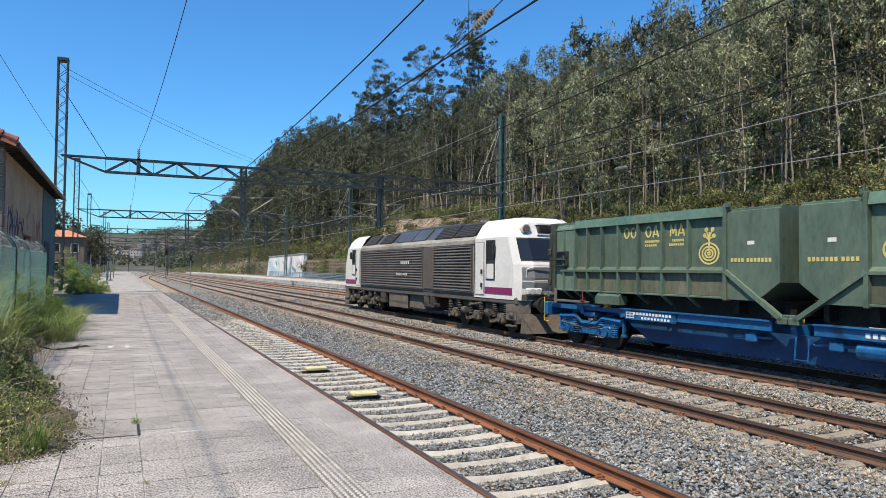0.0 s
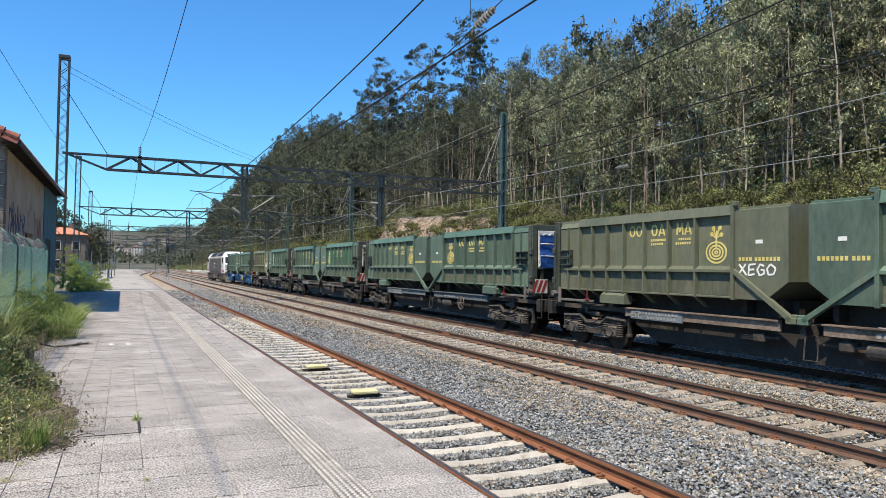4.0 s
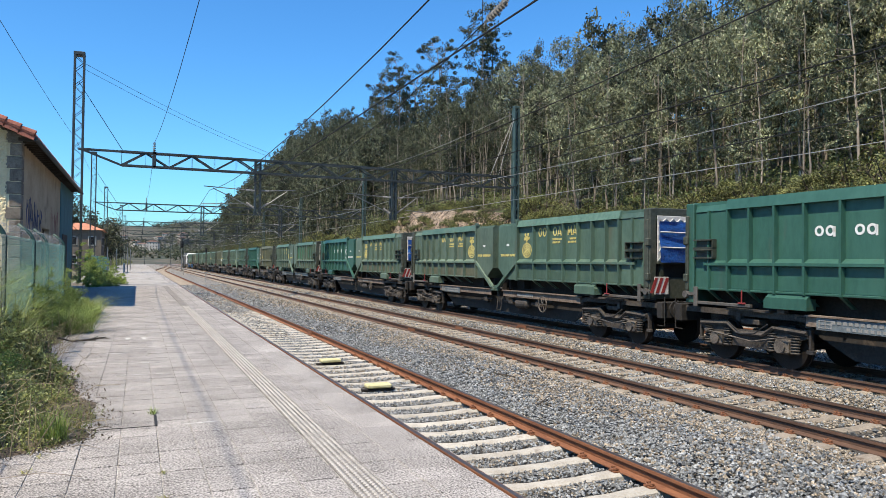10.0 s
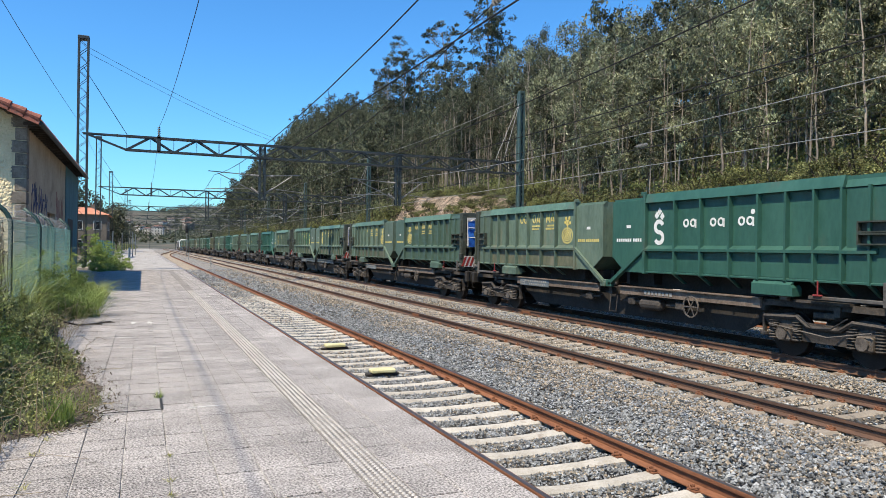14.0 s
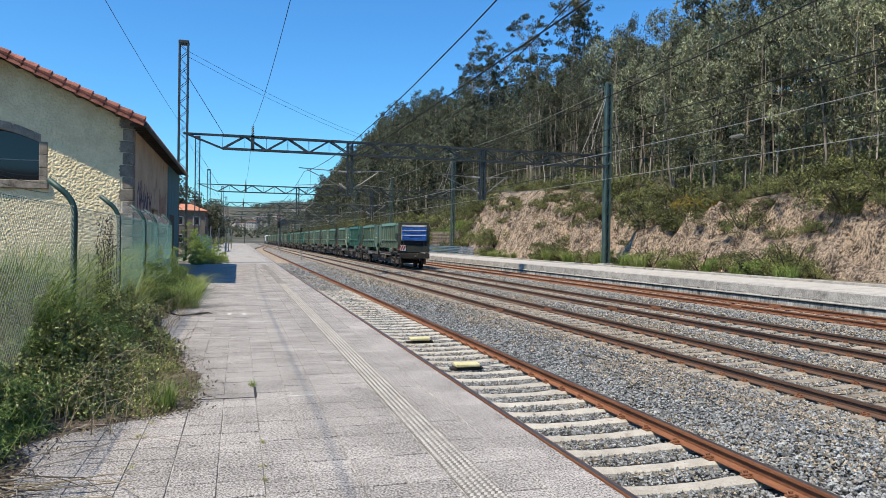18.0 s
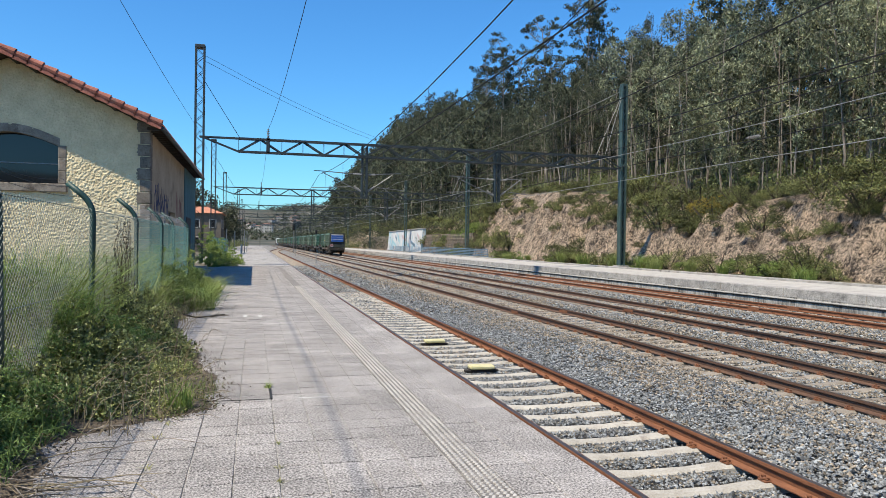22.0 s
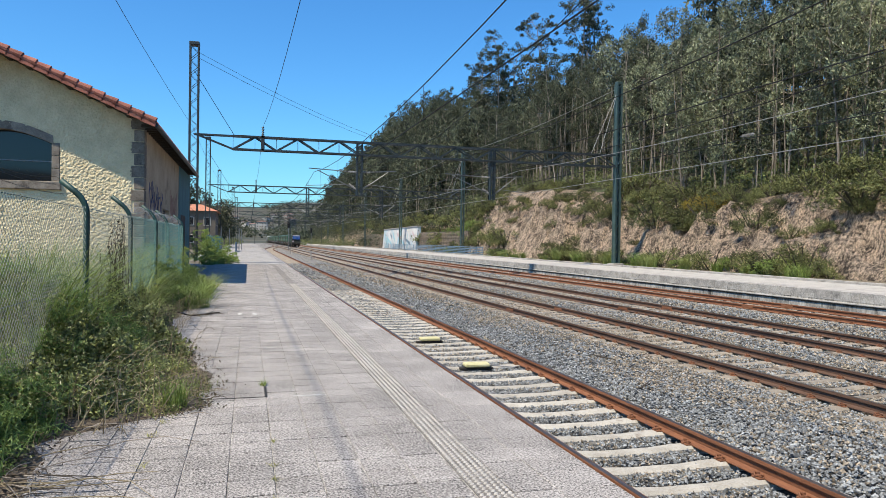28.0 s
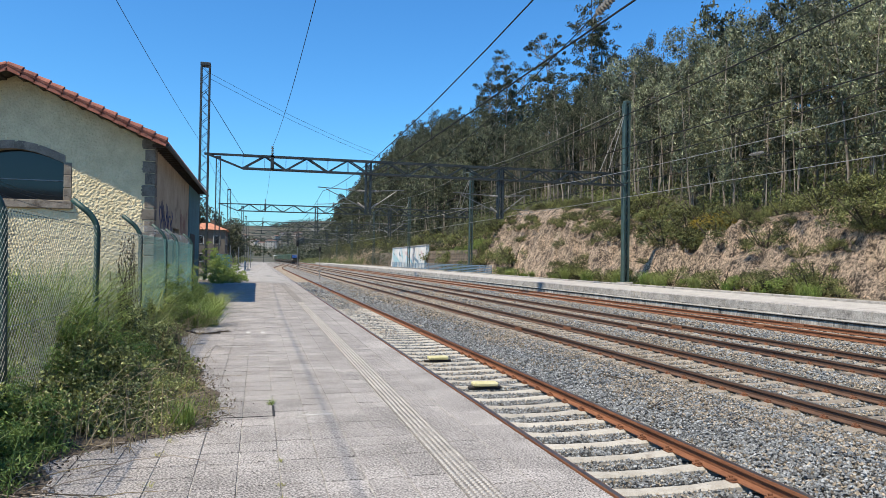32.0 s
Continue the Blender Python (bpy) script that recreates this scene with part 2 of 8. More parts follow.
GRASS = shade("grass_blade", (0.048, 0.08, 0.0144), (0.136, 0.168, 0.036), 1.5, 0.6, 0.0, fine=6, spots=(0.264, 0.216, 0.104), spot_scale=2.0, spot_cut=0.57, through_light=0.3)
DRY_STEM = shade("dry_stem", (0.112, 0.088, 0.052), (0.288, 0.24, 0.152), 3, 0.9, 0.0)
LEAF_WEED = shade("weed_leaf", (0.104, 0.112, 0.028), (0.352, 0.344, 0.128), 2.0, 0.6, 0.0, fine=5, spots=(0.288, 0.224, 0.12), spot_scale=2.0, spot_cut=0.58, through_light=0.2)
STEM_DARK = shade("shrub_stem", (0.032, 0.0256, 0.0192), (0.08, 0.064, 0.048), 3, 0.9, 0.0)
STRAW_STEM = shade("straw_stem", (0.24, 0.192, 0.12), (0.44, 0.376, 0.248), 3, 0.9, 0.0)
PALE_GRASS = shade("pale_grass_blade", (0.136, 0.1722, 0.0396), (0.306, 0.3612, 0.1152), 1.5, 0.6, 0.0, fine=6, spots=(0.306, 0.3192, 0.144), spot_scale=1.0, spot_cut=0.57, through_light=0.2)

# ---- mesh helpers ----


class Build:
    """Gathers convex pieces, tubes and sheets into one mesh."""

    def __init__(self):
        self.v, self.f = [], []

    def hull(self, vs, fs):
        vs = [Vector(p) for p in vs]
        mid = sum(vs, Vector()) / len(vs)
        n = len(self.v)
        self.v += vs
        for f in fs:
            a, b, c = vs[f[0]], vs[f[1]], vs[f[2]]
            if (b - a).cross(c - a).dot(sum((vs[i] for i in f), Vector()) / len(f) - mid) < 0:
                f = f[::-1]
            self.f.append([n + i for i in f])
        return self

    def box(self, c, s, b=0.0, m=None):
        hx, hy, hz = s[0] / 2, s[1] / 2, s[2] / 2
        c = Vector(c)
        if b <= 0:
            vs = [Vector((x * hx, y * hy, z * hz)) for x in (-1, 1) for y in (-1, 1) for z in (-1, 1)]
            fs = [(0, 1, 3, 2), (4, 5, 7, 6), (0, 1, 5, 4), (2, 3, 7, 6), (0, 2, 6, 4), (1, 3, 7, 5)]
        else:
            b = min(b, hx * 0.9, hy * 0.9, hz * 0.9)
            vs, ids = [], {}
            for x in (-1, 1):
                for y in (-1, 1):
                    for z in (-1, 1):
                        for k, p in enumerate(((x * hx, y * (hy - b), z * (hz - b)), (x * (hx - b), y * hy, z * (hz - b)), (x * (hx - b), y * (hy - b), z * hz))):
                            ids[x, y, z, k] = len(vs)
                            vs.append(Vector(p))
            fs = []
            for s1 in (-1, 1):
                fs.append([ids[s1, -1, -1, 0], ids[s1, 1, -1, 0], ids[s1, 1, 1, 0], ids[s1, -1, 1, 0]])
                fs.append([ids[-1, s1, -1, 1], ids[1, s1, -1, 1], ids[1, s1, 1, 1], ids[-1, s1, 1, 1]])
                fs.append([ids[-1, -1, s1, 2], ids[1, -1, s1, 2], ids[1, 1, s1, 2], ids[-1, 1, s1, 2]])
                for s2 in (-1, 1):
                    fs.append([ids[s1, s2, -1, 0], ids[s1, s2, 1, 0], ids[s1, s2, 1, 1], ids[s1, s2, -1, 1]])
                    fs.append([ids[s1, -1, s2, 0], ids[s1, 1, s2, 0], ids[s1, 1, s2, 2], ids[s1, -1, s2, 2]])
                    fs.append([ids[-1, s1, s2, 1], ids[1, s1, s2, 1], ids[1, s1, s2, 2], ids[-1, s1, s2, 2]])
                    for s3 in (-1, 1):
                        fs.append([ids[s1, s2, s3, k] for k in range(3)])
        if m is not None:
            vs = [m @ p for p in vs]
        return self.hull([p + c for p in vs], fs)

    def bar(self, p0, p1, w, h=None, up=(0, 0, 1)):
        """A straight bar with a square or flat section."""
        p0, p1 = Vector(p0), Vector(p1)
        h = w if h is None else h
        d = (p1 - p0).normalized()
        side = d.cross(Vector(up))
        if side.length < 1e-3:
            side = d.cross(Vector((1, 0, 0)))
        side.normalize()
        top = side.cross(d)
        vs = [p + side * (a * w / 2) + top * (b * h / 2) for p in (p0, p1) for a, b in ((-1, -1), (1, -1), (1, 1), (-1, 1))]
        return self.hull(vs, [(0, 1, 2, 3), (4, 5, 6, 7), (0, 1, 5, 4), (1, 2, 6, 5), (2, 3, 7, 6), (3, 0, 4, 7)])

    def tube(self, pts, r, n=6, caps=True):
        """A round tube along points; r may be a list."""
        pts = [Vector(p) for p in pts]
        rs = r if isinstance(r, (list, tuple)) else [r] * len(pts)
        base = len(self.v)
        ref = Vector((0, 0, 1)) if abs((pts[-1] - pts[0]).normalized().z) < 0.9 else Vector((1, 0, 0))
        for i, p in enumerate(pts):
            d = (pts[min(i + 1, len(pts) - 1)] - pts[max(i - 1, 0)]).normalized()
            a = d.cross(ref).normalized()
            b = a.cross(d)
            for k in range(n):
                t = 2 * math.pi * k / n
                self.v.append(p + (a * math.cos(t) + b * math.sin(t)) * rs[i])
        for i in range(len(pts) - 1):
            for k in range(n):
                q = base + i * n
                self.f.append([q + k, q + (k + 1) % n, q + n + (k + 1) % n, q + n + k][::-1])
        if caps:
            self.f.append([base + k for k in range(n)])
            self.f.append([base + (len(pts) - 1) * n + k for k in range(n)][::-1])
        return self

    def prism(self, outline, a, b, axis="y"):
        """A flat outline drawn out along an axis, from a to b. The outline is (x, z) for y, (y, z) for x, (x, y) for z."""
        area = sum(p[0] * q[1] - q[0] * p[1] for p, q in zip(outline, outline[1:] + outline[:1]))
        if area < 0:
            outline = outline[::-1]
        put = {"y": lambda u, w, t: (u, t, w), "x": lambda u, w, t: (t, u, w), "z": lambda u, w, t: (u, w, t)}[axis]
        n, base = len(outline), len(self.v)
        for t in (a, b):
            self.v += [Vector(put(u, w, t)) for u, w in outline]
        flip = (axis == "y") != (b < a)
        side = [[base + i, base + (i + 1) % n, base + n + (i + 1) % n, base + n + i] for i in range(n)]
        ends = [[base + i for i in range(n)][::-1], [base + n + i for i in range(n)]]
        for f in side + ends:
            self.f.append(f[::-1] if flip else f)
        return self

    def sheet(self, rows):
        """A sheet through rows of points."""
        base, n = len(self.v), len(rows[0])
        for r in rows:
            self.v += [Vector(p) for p in r]
        for i in range(len(rows) - 1):
            for k in range(n - 1):
                q = base + i * n + k
                self.f.append([q, q + 1, q + n + 1, q + n])
        return self

    def disc(self, c, r0, r1, axis="x", n=20, depth=0.01):
        """A flat ring (or a disc, r0 = 0) with a little depth."""
        c = Vector(c)
        base = len(self.v)
        ax = {"x": (Vector((0, 1, 0)), Vector((0, 0, 1)), Vector((1, 0, 0))), "y": (Vector((1, 0, 0)), Vector((0, 0, 1)), Vector((0, -1, 0))), "z": (Vector((1, 0, 0)), Vector((0, 1, 0)), Vector((0, 0, 1)))}[axis]
        for k in range(n):
            t = 2 * math.pi * k / n
            d = ax[0] * math.cos(t) + ax[1] * math.sin(t)
            for r, s in ((r0, -1), (r1, -1), (r1, 1), (r0, 1)):
                self.v.append(c + d * max(r, 0.001) + ax[2] * (s * depth / 2))
        for k in range(n):
            a, b = base + 4 * k, base + 4 * ((k + 1) % n)
            for j in range(4):
                self.f.append([a + j, b + j, b + (j + 1) % 4, a + (j + 1) % 4][::-1])
        return self

    def oval(self, c, a, b, w, depth=0.008, n=18):
        """An upright oval band in the plane across x."""
        base = len(self.v)
        for k in range(n):
            t = 2 * math.pi * k / n
            for q, e in ((0, -1), (w, -1), (w, 1), (0, 1)):
                self.v.append(Vector((c[0] + e * depth / 2, c[1] + (a - q) * math.cos(t), c[2] + (b - q) * math.sin(t))))
        for k in range(n):
            i, j = base + 4 * k, base + 4 * ((k + 1) % n)
            for m in range(4):
                self.f.append([i + m, j + m, j + (m + 1) % 4, i + (m + 1) % 4])
        return self

    def mesh(self, name, mat, smooth=False):
        me = bpy.data.meshes.new(name)
        me.from_pydata([tuple(p) for p in self.v], [], self.f)
        me.materials.append(mat)
        if smooth:
            me.polygons.foreach_set("use_smooth", [True] * len(me.polygons))
        me.update()
        return me

    def top(self, name, mat, label, category, group="", kind="", smooth=False):
        return tagged(new(name, self.mesh(name, mat, smooth)), label, category, group, kind)


def part(name, made, material, parent, label="", smooth=False, at=None):
    """Links a gathered mesh, or a ready one, as one mesh object under a thing or a part."""
    ob = new(name, made.mesh(name, material, smooth) if isinstance(made, Build) else made)
    ob.parent = parent
    if at is not None:
        ob.matrix_basis = at
    return tagged(ob, label)


def thing(name, label, category, group="", kind="", m=None):
    ob = new(name)
    ob.empty_display_size = 0.2
    if m is not None:
        ob.matrix_basis = m
    return tagged(ob, label, category, group, kind)


def bulk(name, verts, faces, mat):
    """A mesh from numpy arrays; all faces have the same number of corners."""
    verts = np.ascontiguousarray(verts, dtype=np.float32).reshape(-1, 3)
    faces = np.ascontiguousarray(faces, dtype=np.int32)
    me = bpy.data.meshes.new(name)
    me.vertices.add(len(verts))
    me.vertices.foreach_set("co", verts.ravel())
    me.loops.add(faces.size)
    me.loops.foreach_set("vertex_index", faces.ravel())
    me.polygons.add(len(faces))
    me.polygons.foreach_set("loop_start", np.arange(0, faces.size, faces.shape[1], dtype=np.int32))
    me.materials.append(mat)
    me.polygons.foreach_set("use_smooth", np.zeros(len(faces), dtype=bool))
    me.update(calc_edges=True)
    me.validate()
    return me


def unit(a):
    return a / np.maximum(np.linalg.norm(a, axis=-1, keepdims=True), 1e-9)


def leaves(name, pts, length, width, mat, rng, droop=0.0, spread=0.4):
    """Small pointed leaves, one four-cornered piece each, turned every way."""
    n = len(pts)
    d = unit(rng.normal(size=(n, 3)) + np.array([0, 0, -droop]))
    s = unit(np.cross(d, rng.normal(size=(n, 3))))
    up = np.cross(s, d)
    L = (length * (1 + spread * rng.uniform(-1, 1, n)))[:, None]
    W = (width * (1 + spread * rng.uniform(-1, 1, n)))[:, None]
    v = np.stack([pts - d * L / 2, pts + s * W / 2 + up * W * 0.12, pts + d * L / 2, pts - s * W / 2 + up * W * 0.12], 1)
    return bulk(name, v, np.arange(4 * n).reshape(n, 4), mat)


def blades(name, roots, height, width, mat, rng, lean=0.35):
    """Grass blades: two pieces each, bending over."""
    n = len(roots)
    a = rng.uniform(0, 2 * np.pi, n)
    d = np.stack([np.cos(a), np.sin(a), np.zeros(n)], 1)
    s = np.stack([-np.sin(a), np.cos(a), np.zeros(n)], 1)
    h = (height * rng.uniform(0.5, 1.25, n))[:, None]
    w = width * rng.uniform(0.6, 1.4, n)[:, None]
    ln = (lean * rng.uniform(0.2, 1.6, n))[:, None]
    z = np.array([0, 0, 1.0])
    mid = roots + z * h * 0.6 + d * h * ln * 0.35
    tip = roots + z * h * 0.95 + d * h * ln
    v = np.stack([roots - s * w / 2, roots + s * w / 2, mid + s * w * 0.4, mid - s * w * 0.4, tip + s * w * 0.06, tip - s * w * 0.06], 1)
    k = np.arange(n)[:, None] * 6
    f = np.concatenate([k + np.array([0, 1, 2, 3]), k + np.array([3, 2, 4, 5])], 0)
    return bulk(name, v, f, mat)


RNG = np.random.default_rng(7)
RND = random.Random(11)

# ---- the plan ----
TRACKS = (4.136, 9.292, 13.485, 18.58)   # middle of each track
RAIL_Z = -0.55                           # top of rails; the platform is at 0
BED_Z = -0.73                            # ballast between the sleepers
EDGE_1, EDGE_2 = 2.385, 20.75             # platform edges
GANTRY_Y = (47.5, 91.0, 134.0, 177.0, 220.0, 263.0)
YB = 25.6                                # gable wall of the goods shed


def cut_top(y):
    return float(np.interp(y, (0, 34, 48, 60, 74, 92, 130, 172, 300), (5.5, 5.2, 4.3, 6.0, 7.6, 8.2, 7.0, 6.5, 6.0)))


def hill_slope(y):
    return float(np.interp(y, (20, 70, 110, 135, 165, 200, 330), (0.42, 0.36, 0.36, 0.46, 0.70, 1.05, 1.2)))


def smooth(a, b, x):
    t = min(1.0, max(0.0, (x - a) / (b - a)))
    return t * t * (3 - 2 * t)


def land(x, y):
    """Height of the ground."""
    wob = noise.noise(Vector((x * 0.05, y * 0.05, 3.1)))
    if y < -90:
        return -0.4 + smooth(-90, -330, y) * (31 + 16 * noise.noise(Vector((x * 0.012, 2.0, 4.0))) + 5 * noise.noise(Vector((x * 0.06, y * 0.02, 7.0))))
    far = smooth(480, 1700, y) * 72 * (1 + 0.45 * noise.noise(Vector((x * 0.004, y * 0.002, 8.0)))) + smooth(420, 700, y) * 9 * smooth(25, 120, abs(x + 10))
    if x < -60:
        return -0.4 + 8 * smooth(-60, -700, x) + far
    toe = 28.6 + 2.3 * smooth(91, 97, y) * (1 - smooth(187, 195, y))
    if x < toe:
        base = -0.80 if -6 < x < 26 else (-0.3 if x < 0 else 0.02)
        return base + far
    stay = 1 - smooth(300, 430, y)
    top = cut_top(y)
    rough = noise.noise(Vector((x * 0.5, y * 0.3, 1.0))) * 1.8 + noise.noise(Vector((x * 1.3, y * 0.9, 5.0))) * 1.3 + noise.noise(Vector((x * 2.9, y * 2.4, 9.0))) * 0.7 - 1.6 * abs(noise.noise(Vector((x * 0.7, y * 0.55, 12.0)))) + 0.5
    if x < toe + 4.9:
        t = (x - toe) / 4.9
        z = top * (t ** 0.8) + rough * min(1, t * 4) * 0.8 * min(1, 0.15 + (1 - t) * 2.2)
    else:
        s = hill_slope(y)
        run = min(x - toe - 4.9, float(np.interp(y, (110, 150, 190), (75, 45, 28)))) + 0.02 * max(0.0, min(x - 108.5, 300))
        z = top + s * run + wob * 3 * min(1, (x - toe - 4.9) / 10)
    return max(z, 0.0) * stay + 0.02 + far


def ground():
    xs = [-2500, -1500, -900, -500, -360, -300, -260, -220, -180, -150, -130, -110, -90, -75, -60, -45, -30, -15, -6.01, -5.99, 2.2, 5, 15, 20.9, 25.9, 26.0, 28.6]
    xs += list(np.arange(28.95, 36.1, 0.35)) + [37.5, 40, 44, 48, 54, 60, 68, 78, 90, 110, 150, 230, 400, 700, 1200, 2500]
    ys = [-1200, -700, -450, -330, -270, -210, -150, -120, -90, -80, -40, -20, -8, 0, 6, 12] + list(np.arange(16, 112, 0.55)) + list(np.arange(112, 345, 4)) + [350, 365, 380, 400, 420, 450]
    while ys[-1] < 4200:
        ys.append(ys[-1] * 1.09)
    me = bpy.data.meshes.new("ground")
    V = [(x, y, land(x, y)) for y in ys for x in xs]
    nx = len(xs)
    F = [(j * nx + i, j * nx + i + 1, (j + 1) * nx + i + 1, (j + 1) * nx + i) for j in range(len(ys) - 1) for i in range(nx - 1)]
    me.from_pydata(V, [], F)
    for m in (SOIL, BALLAST, ROCK, HILL, BED_SHADE, FAR_HILL):
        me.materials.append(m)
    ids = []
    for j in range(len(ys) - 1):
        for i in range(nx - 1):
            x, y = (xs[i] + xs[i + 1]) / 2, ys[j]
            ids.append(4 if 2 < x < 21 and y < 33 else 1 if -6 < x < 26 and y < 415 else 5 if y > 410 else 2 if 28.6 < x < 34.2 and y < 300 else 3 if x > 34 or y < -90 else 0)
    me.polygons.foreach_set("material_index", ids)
    me.update()
    tagged(new("ground", me), "stony railway land rising to a wooded hillside", "ground", kind="structure")


ground()


# ---- tracks ----
def rail_outline(x0):
    """Half head, web and foot, mirrored."""
    half = [(0.036, 0.0), (0.036, -0.034), (0.012, -0.045), (0.009, -0.115), (0.030, -0.128), (0.070, -0.142), (0.070, -0.152)]
    return [(x0 + u, RAIL_Z + w) for u, w in half] + [(x0 - u, RAIL_Z + w) for u, w in half[::-1]]


def sleeper_mesh(name):
    """A concrete sleeper: high seats under the rails, a lower middle."""
    b = Build()
    stations = [(-1.3, 0.11, 0.0), (-1.05, 0.11, 0.016), (-0.6, 0.105, 0.010), (-0.3, 0.095, -0.008), (0.3, 0.095, -0.008), (0.6, 0.105, 0.010), (1.05, 0.11, 0.016), (1.3, 0.11, 0.0)]
    rows = []
    for x, hw, z in stations:
        rows.append([(x, -hw, -0.16), (x, -hw + 0.01, z - 0.03), (x, -hw + 0.045, z), (x, hw - 0.045, z), (x, hw - 0.01, z - 0.03), (x, hw, -0.16)])
    b.sheet([r[::-1] for r in rows])
    b.f.append(list(range(5, -1, -1)) [::-1])
    b.f.append([len(b.v) - 6 + i for i in range(6)][::-1])
    return b.mesh(name, SLEEPER)


def clip_mesh():
    b = Build()
    for s in (-1, 1):
        b.box((s * 0.10, 0, 0.012), (0.07, 0.12, 0.024), 0.006)
        b.tube([(s * 0.07, -0.04, 0.035), (s * 0.11, -0.05, 0.05), (s * 0.135, 0.0, 0.03), (s * 0.11, 0.05, 0.05), (s * 0.07, 0.04, 0.035)], 0.011, 5)
        b.tube([(s * 0.10, 0, 0.02), (s * 0.10, 0, 0.07)], 0.014, 6)
    return b.mesh("rail_clip", RAIL_RUST)


def bend(k, y):
    """The platform track swings over to its neighbour beyond the station."""
    return (TRACKS[1] - TRACKS[0]) * smooth(145, 258, y) if k == 0 else 0.0


def tracks():
    sl, cl = sleeper_mesh("sleeper"), clip_mesh()
    so_old = sl.copy()
    so_old.materials[0] = SLEEPER_OLD
    z = -0.715
    for k, xc in enumerate(TRACKS):
        tr = thing("track", ("railway track with rusty rails on pale concrete sleepers beside the platform", "main railway track with worn rails on concrete sleepers in grey ballast",
                             "main railway track with dark worn rails carrying the goods train", "little-used railway track with bright orange rust along the far platform")[k], "railway track", "parallel railway tracks", "structure")
        for s in (-1, 1):
            b = Build().prism(rail_outline(xc + s * 0.87), -12, 420 if k else 145)
            if k == 0:
                for i in range(14):
                    ya, yb = 145 + 8 * i, 153 + 8 * i
                    b.bar((xc + s * 0.87 + bend(0, ya), ya, RAIL_Z - 0.08), (xc + s * 0.87 + bend(0, yb), yb, RAIL_Z - 0.08), 0.07, 0.15)
            rl = part("rail", b, RAIL_BROWN if k in (1, 2) else RAIL_RUST, tr)
            hd = Build().box((xc + s * 0.87, 204 if k else 66, RAIL_Z + 0.002), (0.05, 432 if k else 156, 0.004))
            part("rail_head", hd, RAIL_TOP_RUST if k == 3 else RAIL_TOP, rl)
        y0 = (2.9, 6.5, 9.0, 12.5)[k]
        count = (50, 62, 52, 44)[k]
        for i in range(count):
            y = y0 + 0.6 * i
            so = part("sleeper", sl if k == 0 else so_old, SLEEPER, tr, at=pose(xc, y, z - (0.0 if k == 0 else 0.004), 0, 0, RND.uniform(-0.6, 0.6)))
            if i < 24:
                for s in (-1, 1):
                    part("rail_clip", cl, RAIL_RUST, so, at=pose(s * 0.87, 0, 0.01))
        vs = np.array([v.co[:] for v in sl.vertices])
        fs = [list(p.vertices) for p in sl.polygons if len(p.vertices) == 4]
        m = int((260 - (y0 + 0.6 * count)) / 0.6)
        ym = y0 + 0.6 * (count + np.arange(m))
        ym = np.r_[y0 - 0.6 * np.arange(1, int((y0 + 11) / 0.6)), ym]
        m = len(ym)
        off = np.stack([np.array([xc + bend(k, v) for v in ym]), ym, np.where((k == 0) & (ym > 33), z - 0.034, z)], 1)
        V = (vs[None] + off[:, None]).reshape(-1, 3)
        Fm = (np.array(fs)[None] + (np.arange(m) * len(vs))[:, None, None]).reshape(-1, 4)
        o = part("far_sleepers", bulk("far_sleepers", V, Fm, SLEEPER_OLD), SLEEPER_OLD, tr)
        tagged(o, kind="stuff")
        # worn rail joints plates
        b = Build()
        for y in (22.0, 40.0):
            for s in (-1, 1):
                b.box((xc + s * 0.87 - 0.03, y, RAIL_Z - 0.08), (0.02, 0.6, 0.08), 0.005)
        part("joint_bars", b, RAIL_RUST, tr)


tracks()


